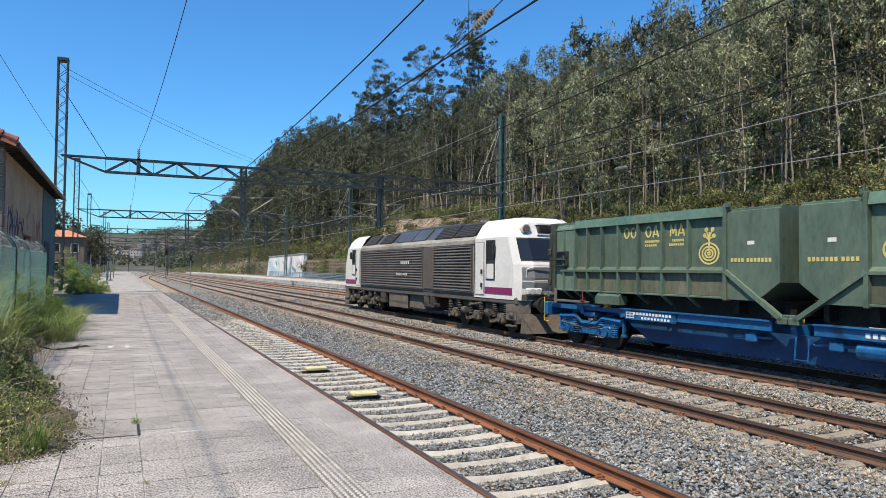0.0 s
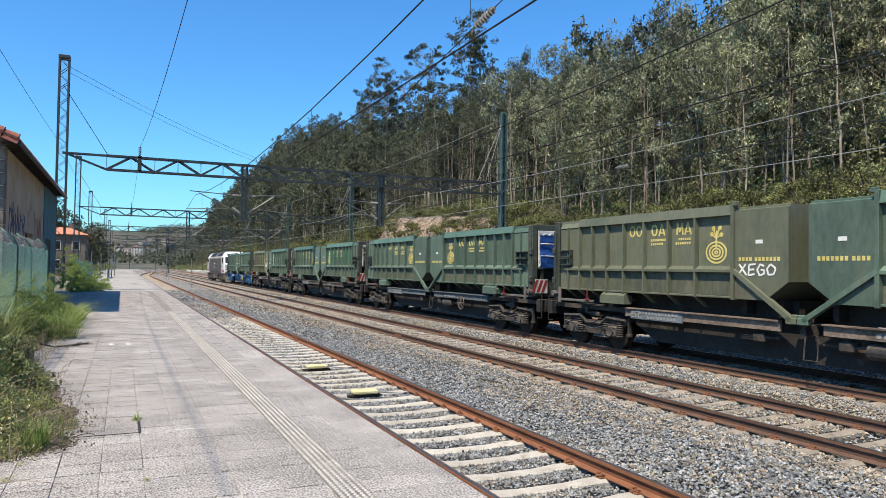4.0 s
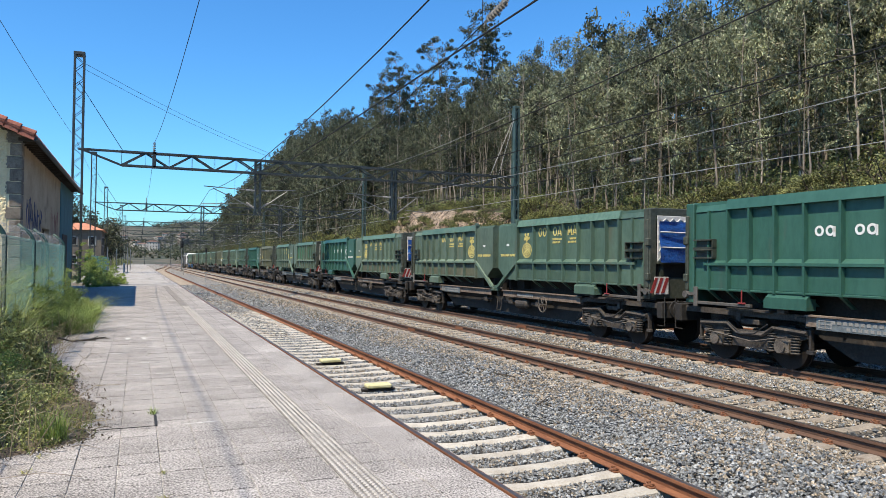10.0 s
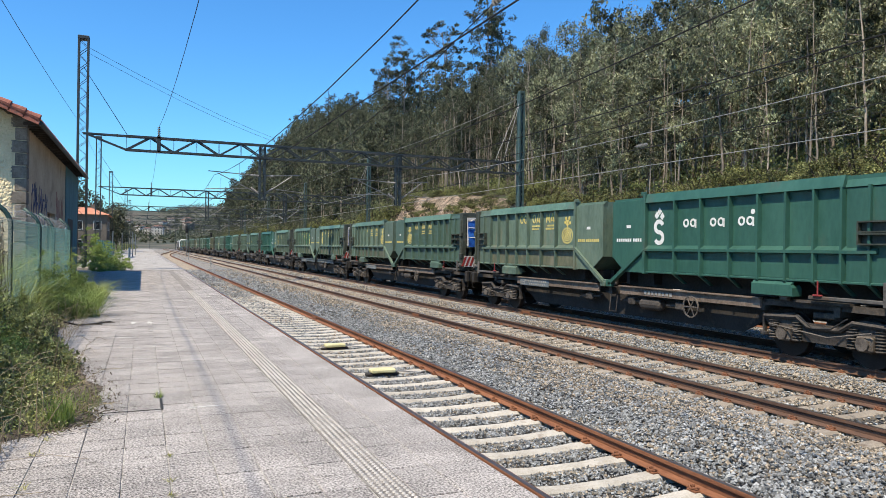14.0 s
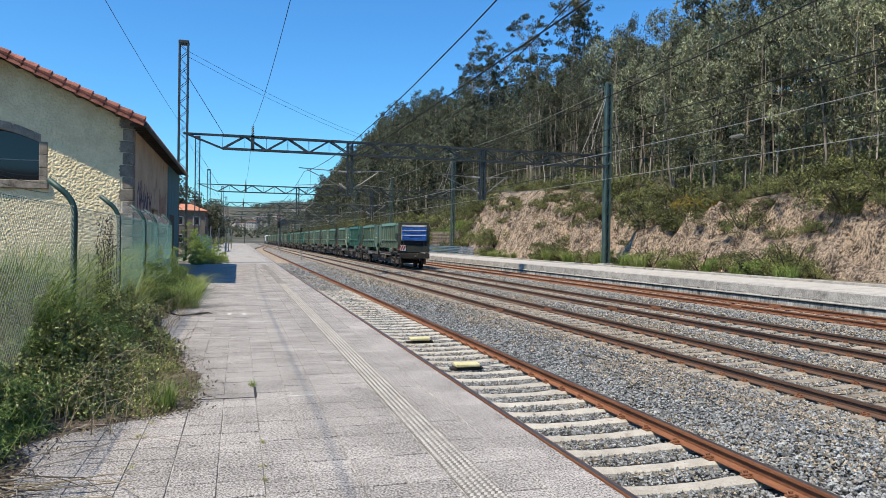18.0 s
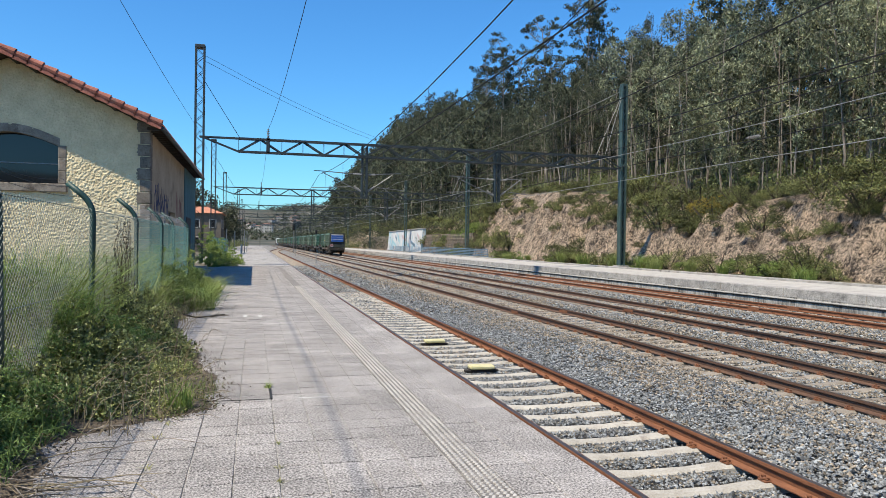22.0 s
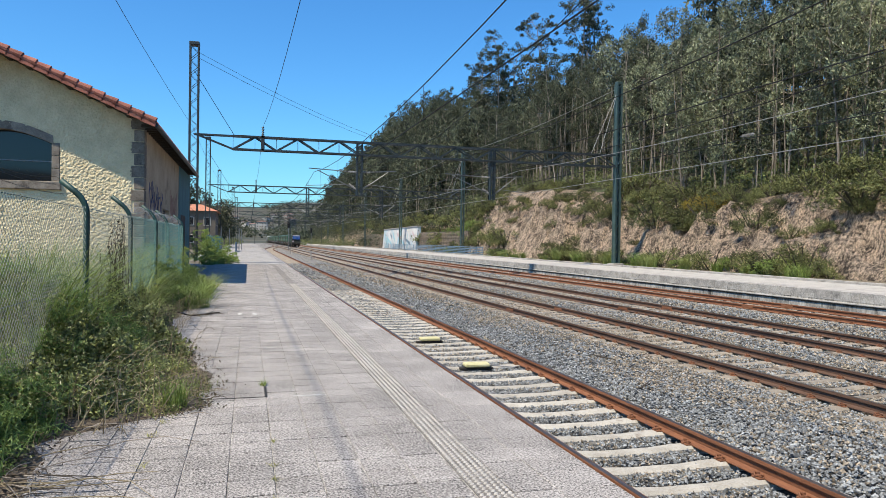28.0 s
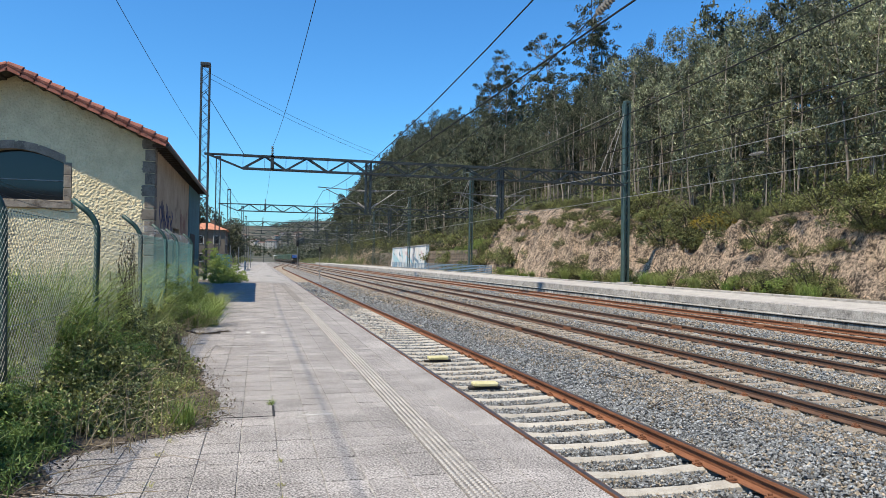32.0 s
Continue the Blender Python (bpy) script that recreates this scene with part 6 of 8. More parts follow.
        part("lift_pocket", Build().prism([(-5.28, 1.50), (-6.28, 1.50), (-6.33, 1.44), (-6.33, 1.27), (-5.28, 1.27)], s * (W - 0.25), s * (W + 0.02), "x").hull([(s * (W - 0.1), y, z) for y in (-5.28, -6.28) for z in (1.50, 1.60)] + [(s * (W + 0.02), y, 1.50) for y in (-5.28, -6.28)], [(0, 1, 3, 2), (0, 1, 4), (2, 3, 5), (1, 3, 5, 4), (0, 2, 5, 4)]), body_mat, c)
        # pockets take the dark end green, which stands for the shade in their recess
        for z in (2.43, 2.66):
            part("step_pocket", Build().box((s * (W - 0.01), -8.06, z + 0.095), (0.13, 0.62, 0.03)).box((s * (W - 0.01), -8.06, z - 0.095), (0.13, 0.62, 0.03)).box((s * (W - 0.01), -7.76, z), (0.13, 0.03, 0.17)).box((s * (W - 0.062), -8.06, z), (0.012, 0.6, 0.17)), END_GREEN, c)
        part("latch_gear", Build().box((s * (W - 0.03), -7.55, 1.28), (0.09, 1.7, 0.07), 0.01).box((s * (W + 0.01), -8.32, 1.42), (0.05, 0.12, 0.46), 0.01).tube([(s * (W - 0.02), -8.62, 1.46), (s * (W + 0.08), -8.62, 1.46)], 0.085, 8).bar((s * W, -8.32, 1.5), (s * W, -8.75, 1.44), 0.07), WAGON_GREY, c, "grimy grey door latch gear")
        part("door_hinge", Build().box((s * (W - 0.02), -8.62, 2.45), (0.10, 0.10, 1.8), 0.02).box((s * W, -8.64, 1.85), (0.12, 0.14, 0.2), 0.02).box((s * W, -8.64, 2.75), (0.12, 0.14, 0.2), 0.02), END_GREEN, c)
        part("release_handle", Build().tube([(s * (W + 0.02), -6.92, 1.62), (s * (W + 0.02), -6.92, 1.34)], 0.016, 6).box((s * (W + 0.02), -6.92, 1.33), (0.05, 0.20, 0.035), 0.008), RED, c, "small red release lever")
    # outer end: frame, trim, tarpaulin in two lapped sheets, straps
    part("end_frame", Build().box((-W + 0.13, -8.56, (1.26 + T) / 2), (0.22, 0.26, T - 1.26), 0.02).box((W - 0.13, -8.56, (1.26 + T) / 2), (0.22, 0.26, T - 1.26), 0.02).box((0, -8.56, T - 0.1), (2 * W - 0.3, 0.24, 0.24), 0.02).box((0, -8.56, 1.54), (2 * W - 0.3, 0.24, 0.56), 0.02), END_GREEN if kind != "new" else body_mat, c, "heavy end door frame")
    trim = Build().box((-W + 0.33, -8.70, 2.79), (0.16, 0.03, 1.16), 0.01).box((W - 0.33, -8.70, 2.79), (0.16, 0.03, 1.16), 0.01).box((0, -8.70, T - 0.27), (2 * W - 0.5, 0.03, 0.16), 0.01)
    part("tarpaulin_trim", trim, TARP_TRIM, c, "pale laced edging of the tarpaulin")
    cord = Build()
    for e in (-1, 1):
        ends = [(e * (W - (0.28 if i % 2 else 0.38)), -8.725, T - 0.36 - i * 0.11) for i in range(10)]
        cord.tube(ends, 0.012, 4, False)
    cord.tube([(-W + 0.4 + i * 0.12, -8.725, T - (0.26 if i % 2 else 0.35)) for i in range(15)], 0.012, 4, False)
    part("lacing_cord", cord, WHITE, c)
    rows = []
    rng = random.Random(len(bpy.data.objects))
    for j in range(15):
        z = T - 0.34 - 1.08 * j / 14
        rows.append([(x * (W - 0.27), -8.73 - 0.035 * abs(math.sin(j * 1.4 + x * 2 + rng.uniform(-0.4, 0.4))) - rng.uniform(0, 0.025) - (0.05 if j > 7 else 0), z) for x in [-1 + 2 * i / 12 for i in range(13)]])
    part("tarpaulin", Build().sheet(rows), TARP_DARK if patched else TARP, c, ("black" if patched else "blue") + " tarpaulin hanging in folds", True)
    for z in (3.02, 2.62):
        part("strap", Build().tube([(-W + 0.28, -8.80, z), (-0.4, -8.845, z - 0.012), (0.4, -8.845, z - 0.008), (W - 0.28, -8.80, z)], 0.02, 5), TARP_TRIM, c)
    # the dark inside of the slot is a black panel, shade given as colour
    part("mouth", Build().box((0, -8.52, 1.98), (2 * W - 0.5, 0.06, 0.44)), RUBBER, c, "black panel for the shade inside the slot below the tarpaulin")
    part("mouth_bar", Build().box((0, -8.70, 2.22), (2 * W - 0.5, 0.08, 0.08), 0.01).box((-W + 0.42, -8.66, 1.9), (0.1, 0.06, 0.6)).box((W - 0.42, -8.66, 1.9), (0.1, 0.06, 0.6)), END_GREEN, c)
    # warning board with slanted stripes
    for s in (-1,):
        part("warning_board", Build().box((-W + 0.36, -8.74, 1.62), (0.46, 0.02, 0.46)), TARP_TRIM, c, "faded white and red striped warning board")
        st = Build()
        for q in (-0.16, 0.02, 0.2):
            st.hull([(-W + 0.36 + q - 0.10 + a, -8.753 - d, 1.62 + b) for a, b in ((-0.12, -0.2), (-0.02, -0.2), (0.14, 0.2), (0.04, 0.2)) for d in (0, 0.006)], [(0, 2, 4, 6), (1, 3, 5, 7), (0, 1, 3, 2), (2, 3, 5, 4), (4, 5, 7, 6), (6, 7, 1, 0)])
        part("stripe", st, RED, c)
    # painted signs on both sides as plain shapes
    ink = WHITE if mark == "white" else YELLOW
    for s in (seen,):
        x = s * (W - 0.11)
        if patched:
            for (y0, w), z0, h in zip(PANELS, (2.86, 2.84, 3.0, 2.88, 2.84, 2.95, 2.86), (0.9, 0.96, 0.62, 0.88, 0.96, 0.74, 0.8)):
                if abs(y0 + 4.975) > 0.1:
                    part("repaint_patch", Build().box((x - s * 0.002, y0, z0), (0.006, w, h)), PATCH_GREEN, c, "brighter green repainted patch")
        if kind == "half":
            for n_, (y0, w) in enumerate(PANELS):
                if n_ != 4:
                    h = 1.02 if n_ in (0, 5) else 0.66
                    part("repaint_panel", Build().box((x - s * 0.002, y0, 3.36 - h / 2), (0.006, w, h)), GREEN_NEW, c, "repainted dark sea-green panel")
            part("repaint_band", Build().box((s * (W - 0.0485), -0.95, 2.46), (0.006, 1.2, 0.3)), GREEN_NEW, c, "dark green painted band")
        if mark == "none":
            continue
        def sign(name, made):
            part(name, made, ink, c)
        if mark == "white":
            for pair in range(3):
                yc = (-4.975, -4.12, -3.22)[pair if s > 0 else 2 - pair]
                for q in (-1, 1):
                    y = yc + q * 0.12 * s
                    ring = Build().oval((x, y, 2.86), 0.10, 0.105, 0.046)
                    if q > 0:
                        ring.box((x, y + 0.09 * s, 2.84), (0.008, 0.045, 0.20))
                    sign("lettering_bar", ring)
            sign("emblem_dot", Build().disc((x, (-3.22 if s > 0 else -4.975) + 0.2 * s, 3.06), 0.0, 0.06, "x", 8, 0.008))
            curve = Build()
            turns = [(0.125, radians(a)) for a in range(20, 271, 25)] + [(-0.125, radians(a)) for a in range(70, -161, -25)]
            pts = [(x + s * 0.006, -2.12 + s * 0.15 * math.cos(a), 2.65 + v * 1.12 + 0.14 * math.sin(a)) for v, a in turns]
            inner, outer = [], []
            for i, p in enumerate(pts):
                d = (Vector(pts[min(i + 1, len(pts) - 1)]) - Vector(pts[max(i - 1, 0)])).normalized()
                n_ = Vector((0, -d.z, d.y)) * 0.055
                inner.append(Vector(p) - n_)
                outer.append(Vector(p) + n_)
            curve.sheet([inner, outer])
            sign("emblem", curve)
            for dy, dz in ((-0.03, 0.36), (0.13, 0.33), (0.05, 0.46)):
                q = s * dy
                sign("emblem_leaf", Build().prism([(-2.06 + q * 1.3 - 0.085, 2.72 + dz), (-2.06 + q * 1.3, 2.72 + dz - 0.085), (-2.06 + q * 1.3 + 0.085, 2.72 + dz), (-2.06 + q * 1.3, 2.72 + dz + 0.11)], x - 0.004, x + 0.004, "x"))
        else:
            for pair in range(3):
                yc = (-4.975, -4.12, -3.22)[pair if s > 0 else 2 - pair]
                for q in (-1, 1):
                    y = yc + q * 0.135 * s
                    if pair == 0 or (pair == 1 and q < 0):
                        sign("lettering_bar", Build().oval((x, y, 3.20), 0.115, 0.15, 0.046))
                    elif pair == 2 and q < 0:
                        sign("lettering_bar", Build().bar((x, y - 0.10, 3.055), (x, y - 0.08, 3.345), 0.042, 0.008, (1, 0, 0)).bar((x, y + 0.10, 3.055), (x, y + 0.08, 3.345), 0.042, 0.009, (1, 0, 0)).bar((x, y - 0.08, 3.33), (x, y, 3.12), 0.04, 0.010, (1, 0, 0)).bar((x, y + 0.08, 3.33), (x, y, 3.12), 0.04, 0.011, (1, 0, 0)))
                    else:
                        sign("lettering_bar", Build().bar((x, y - 0.10, 3.055), (x, y, 3.35), 0.045, 0.008, (1, 0, 0)).bar((x, y + 0.10, 3.055), (x, y, 3.35), 0.045, 0.0105, (1, 0, 0)).box((x, y, 3.125), (0.012, 0.12, 0.035)))
            for y, z, w in ((-4.12, 2.95, 0.56), (-4.12 - 0.05 * s, 2.85, 0.46), (-4.12 + 0.92 * s, 2.95, 0.42), (-4.12 + 0.87 * s, 2.85, 0.52)):
                n_ = int(w / 0.066)
                row = Build()
                for i in range(n_):
                    row.box((x, y - w / 2 + (i + 0.5) * w / n_, z), (0.008, 0.048, 0.06))
                sign("lettering_bar", row)
            yc, zc = -2.20, 2.61
            for r in (0.05, 0.115, 0.185, 0.265):
                sign("emblem_ring", Build().oval((x, yc, zc), r * 1.2, r * 0.98, 0.042))
            stem = Build().bar((x, yc, zc + 0.1), (x, yc + 0.02, zc + 0.50), 0.045, 0.012, (1, 0, 0))
            for dy, dz in ((-0.13, 0.42), (0.15, 0.40), (-0.08, 0.55), (0.11, 0.55)):
                stem.bar((x, yc, zc + 0.32), (x, yc + dy, zc + dz), 0.035, 0.014 + 0.002 * dy, (1, 0, 0)).disc((x, yc + dy, zc + dz), 0, 0.055, "x", 8, 0.010)
            sign("emblem_plant", stem)
        x = s * (W - 0.046)
        code = Build()
        for i in range(11):
            code.box((x, -1.46 + i * 0.095 + (0.05 if i > 3 else 0), 2.45), (0.008, 0.062, 0.085))
        tagged(part("code_bar", code, ink, c), kind="stuff")
        part("data_label", Build().box((x, -0.95, 2.82), (0.008, 0.18, 0.08)), WHITE, c)
    return c


def bogie(parent, y, mat):
    b = part("bogie", Build().box((0, y, 0.62), (1.5, 0.5, 0.28), 0.04), mat, parent, "two-axle bogie with coil springs")
    wheel = Build()
    wheel.tube([(-0.07, 0, 0), (0.07, 0, 0)], 0.46, 24)
    wheel.tube([(-0.10, 0, 0), (-0.065, 0, 0)], 0.49, 24)
    wheel.tube([(0.06, 0, 0), (0.13, 0, 0)], [0.2, 0.12], 12)
    wm = wheel.mesh("wheel", WHEEL)
    for dy in (-0.9, 0.9):
        for s in (-1, 1):
            part("wheel", wm, WHEEL, b, at=pose(s * 0.84, y + dy, 0.46) @ Matrix.Diagonal((s, 1, 1, 1)))
            ab = Build().box((s * 1.06, y + dy, 0.48), (0.22, 0.34, 0.3), 0.04).tube([(s * 1.1, y + dy, 0.48), (s * 1.22, y + dy, 0.48)], 0.13, 10)
            part("axle_box", ab, mat if mat is WAGON_BLUE else AXLE_BOX, b)
            for q in (-0.29, 0.29):
                part("spring", Build().tube([(s * 1.08, y + dy + q, 0.34 + i * 0.03) for i in range(14)], [0.07, 0.105] * 7, 10), mat, b)
        part("axle", Build().tube([(-0.85, y + dy, 0.46), (0.85, y + dy, 0.46)], 0.08, 8), WHEEL, b)
    for s in (-1, 1):
        x0, x1 = s * 0.96, s * 1.04
        out = [(-1.45, 0.86), (-1.45, 0.70), (-1.25, 0.62), (-1.2, 0.50), (-0.62, 0.50), (-0.55, 0.36), (0.55, 0.36), (0.62, 0.50), (1.2, 0.50), (1.25, 0.62), (1.45, 0.70), (1.45, 0.86), (0.75, 0.90), (0.5, 0.74), (-0.5, 0.74), (-0.75, 0.90)]
        part("side_frame", Build().prism([(y + u, w) for u, w in out], x0, x1, "x"), mat, b)
        part("frame_rail", Build().tube([(s * 1.07, y - 1.45, 0.80), (s * 1.07, y - 0.62, 0.84), (s * 1.07, y - 0.35, 0.66), (s * 1.07, y + 0.35, 0.66), (s * 1.07, y + 0.62, 0.84), (s * 1.07, y + 1.45, 0.80)], 0.05, 6), mat, b)
        part("brake_rod", Build().tube([(s * 1.22, y - 1.1, 0.70), (s * 1.24, y - 0.2, 0.52), (s * 1.22, y + 1.2, 0.66)], 0.018, 6), AXLE_BOX, b)
        part("air_hose", Build().tube([(s * 1.2, y - 0.6, 0.92), (s * 1.26, y - 0.3, 0.70), (s * 1.26, y + 0.1, 0.66), (s * 1.2, y + 0.5, 0.90)], 0.016, 6), RUBBER, b)
        part("side_bearer", Build().box((s * 0.95, y, 0.92), (0.26, 0.5, 0.12), 0.02), mat, b)
        for q in (-1.5, 1.5):
            part("end_bracket", Build().bar((s * 1.0, y + q, 0.88), (s * 1.0, y + q, 0.45), 0.05, 0.09).box((s * 1.0, y + q, 0.42), (0.1, 0.16, 0.08), 0.01), mat, b)
    return b


def wagon(paint):
    blue = paint == "blue"
    mat = {"blue": WAGON_BLUE, "brown": WAGON_BROWN, "steel": WAGON_STEEL}[paint]
    dark = WAGON_BLUE if blue else BOGIE
    w = thing("flat_wagon", {"blue": "bright blue", "brown": "faded brown", "steel": "dusty blue-grey"}[paint] + " flat container wagon with two bogies", "rail wagon", "wagons of the goods train")
    L = 9.1
    for s in (-1, 1):
        for e in (-1, 1):
            part("side_beam", Build().box((s * 1.12, e * 2.95, 1.065), (0.06, 4.9, 0.21)).box((s * 1.14, e * 2.95, 1.175), (0.14, 4.9, 0.03)), mat, w)
            part("end_beam", Build().box((s * 1.02, e * 7.25, 1.10), (0.06, 3.7, 0.13)).box((s * 1.0, e * 6.9, 1.18), (0.3, 1.2, 0.05)).bar((s * 1.06, e * 5.4, 1.05), (s * 1.0, e * 6.2, 1.15), 0.08), dark, w)
        # belly plates have shade in their colour and hide the lit ballast beyond
        fish = Build().prism([(-5.7, 0.90), (-4.6, 0.34), (4.6, 0.34), (5.7, 0.90)], s * 0.78 - 0.02, s * 0.78 + 0.02, "x")
        part("fish_belly", fish, WAGON_BLUE_SHADED if blue else WAGON_DARK, w)
        plate = part("data_plate", Build().box((s * 1.165, 4.2, 1.03), (0.02, 1.9, 0.24), 0.005), WAGON_STEEL if not blue else mat, w)
        br = Build()
        for i in range(12):
            br.box((s * 1.18, 3.45 + i * 0.12, 1.08), (0.008, 0.075, 0.07))
        for i in range(9):
            br.box((s * 1.18, 3.5 + i * 0.12, 0.97), (0.008, 0.07, 0.06))
        for i in range(3):
            br.box((s * 1.18, 4.95, 0.96 + i * 0.07), (0.008, 0.3, 0.02)).box((s * 1.18, 4.82 + i * 0.13, 1.03), (0.008, 0.02, 0.18))
        for i in range(8):
            br.box((s * 1.155, -1.6 - i * 0.14, 1.05), (0.008, 0.09, 0.09))
        tagged(part("number_bar", br, WHITE if blue else FADED, plate), kind="stuff")
        wh = Build()
        wh.disc((s * 1.25, -3.4, 0.82), 0.235, 0.265, "x", 20, 0.03)
        for a in range(6):
            wh.bar((s * 1.25, -3.4, 0.82), (s * 1.25, -3.4 + 0.25 * math.cos(a * 1.05), 0.82 + 0.25 * math.sin(a * 1.05)), 0.02)
        wh.tube([(s * 1.1, -3.4, 0.82), (s * 1.26, -3.4, 0.82)], 0.02, 6)
        part("brake_wheel", wh, YELLOW_VALVE if blue else AXLE_BOX, w)
        for y in (0.12, -0.12, 6.0, -6.0):
            part("container_spigot", Build().box((s * 1.1, y, 1.22), (0.14, 0.2, 0.10), 0.02), YELLOW_VALVE if blue else WAGON_GREY, w)
        for y in (-0.9, 1.1, -2.8):
            part("brake_gear", Build().box((s * 1.0, y, 0.78), (0.18, 0.3, 0.2), 0.03).tube([(s * 1.02, y - 0.5, 0.80), (s * 1.02, y + 0.5, 0.76)], 0.03, 6), dark, w)
        part("air_tank", Build().tube([(s * 1.0, -2.1, 0.74), (s * 1.0, -2.05, 0.74), (s * 1.0, -1.35, 0.74), (s * 1.0, -1.3, 0.74)], [0.08, 0.15, 0.15, 0.08], 12), dark, w)
        part("step", Build().tube([(s * 1.15, -0.4, 0.9), (s * 1.2, -0.4, 0.45), (s * 1.2, -0.1, 0.45), (s * 1.15, -0.1, 0.9)], 0.018, 5), dark, w)
        for e in (-1, 1):
            bf = part("buffer", Build().tube([(s * 0.88, e * L, 1.04), (s * 0.88, e * (L + 0.35), 1.04)], 0.10, 10), WAGON_DARK, w)
            part("buffer_plate", Build().tube([(s * 0.88, e * (L + 0.30), 1.04), (s * 0.88, e * (L + 0.34), 1.04)], 0.22, 14), WAGON_DARK, bf)
    for e in (-1, 1):
        part("headstock", Build().box((0, e * (L - 0.1), 1.0), (2.4, 0.2, 0.42), 0.02), WAGON_DARK if not blue else dark, w)
        bogie(w, e * 6.9, dark)
        cp = Build().tube([(0, e * L, 1.0), (0, e * (L + 0.35), 0.9)], 0.06, 6).tube([(0.3, e * L, 0.95), (0.35, e * (L + 0.2), 0.6), (0.3, e * (L + 0.3), 0.7)], 0.02, 5)
        part("coupling", cp, WAGON_DARK, w)
        for s in (-1, 1):
            part("end_stanchion", Build().tube([(s * 1.15, e * (L - 0.2), 0.6), (s * 1.15, e * (L + 0.05), 0.6), (s * 1.15, e * (L + 0.05), 1.35)], 0.015, 5), WAGON_DARK if not blue else YELLOW_VALVE, w)
    for i in range(9):
        part("cross_beam", Build().box((0, -7.2 + i * 1.8, 1.02), (2.2, 0.14, 0.2)), dark, w)
    part("centre_beam", Build().box((0, 0, 0.9), (0.5, 2 * L - 0.3, 0.36), 0.02), dark, w)
    return w


LOCO_WHITE = shade("loco_white", (0.528, 0.52, 0.496), (0.608, 0.6, 0.584), 1.0, 0.35, 0.02, spots=(0.48, 0.46, 0.424), spot_scale=0.8, spot_cut=0.66, moving=True)
LOCO_GREY = shade("loco_dark_grey", (0.056, 0.048, 0.0424), (0.096, 0.0832, 0.0736), 1.0, 0.7, 0.05, moving=True)
LOCO_SILL = shade("loco_sill", (0.08, 0.068, 0.0544), (0.144, 0.12, 0.096), 1.5, 0.7, 0.1, moving=True)
PURPLE = shade("purple_band", (0.16, 0.012, 0.08), (0.216, 0.024, 0.112), 2, 0.4, 0.0, moving=True)
LAMP_GLASS = glass("lamp_glass", (0.5, 0.5, 0.5), 0.15)


LOCO_CANT = shade("loco_dusty_edge", (0.152, 0.136, 0.116), (0.32, 0.3, 0.264), 1.2, 0.6, 0.05, fine=10, stretch=(1, 0.3, 1), moving=True)
LOCO_ROOF = shade("loco_roof_grey", (0.0336, 0.0384, 0.0464), (0.068, 0.0736, 0.084), 1.0, 0.45, 0.05, moving=True)
LOCO_NOSE = shade("loco_nose_grey", (0.104, 0.108, 0.116), (0.16, 0.164, 0.172), 1.5, 0.5, 0.03, moving=True)
# plan of a cab, level by level: height, half width, end of the side, corner x and y, front x and y
CAB = ((1.30, 1.45, 9.75, 1.32, 10.10, 0.98, 10.28), (1.95, 1.45, 9.80, 1.33, 10.18, 0.98, 10.38), (2.50, 1.45, 9.75, 1.33, 10.12, 0.98, 10.32),
       (3.46, 1.43, 9.35, 1.30, 9.66, 0.95, 9.82), (3.95, 1.14, 9.18, 1.04, 9.46, 0.80, 9.60), (4.14, 0.90, 9.0, 0.82, 9.25, 0.60, 9.36))


def cab_ring(z, d, off=0.0):
    """The outline of the cab at a height; off moves it outwards."""
    lows = [r for r in CAB if r[0] <= z] or [CAB[0]]
    lo = lows[-1]
    hi = CAB[min(len(CAB) - 1, CAB.index(lo) + 1)]
    t = 0.0 if hi is lo else (z - lo[0]) / (hi[0] - lo[0])
    w, ya, xb, yb, xm, yf = (p + (q - p) * t for p, q in zip(lo[1:], hi[1:]))
    w, xb, yb, xm, yf = w + off, xb + off * 0.7, yb + off * 0.7, xm + off * 0.3, yf + off
    return [(sx * u, d * v, z) for sx, u, v in ((-1, w, 6.9), (-1, w, ya), (-1, xb, yb), (-1, xm, yf), (1, xm, yf), (1, xb, yb), (1, w, ya), (1, w, 6.9))]


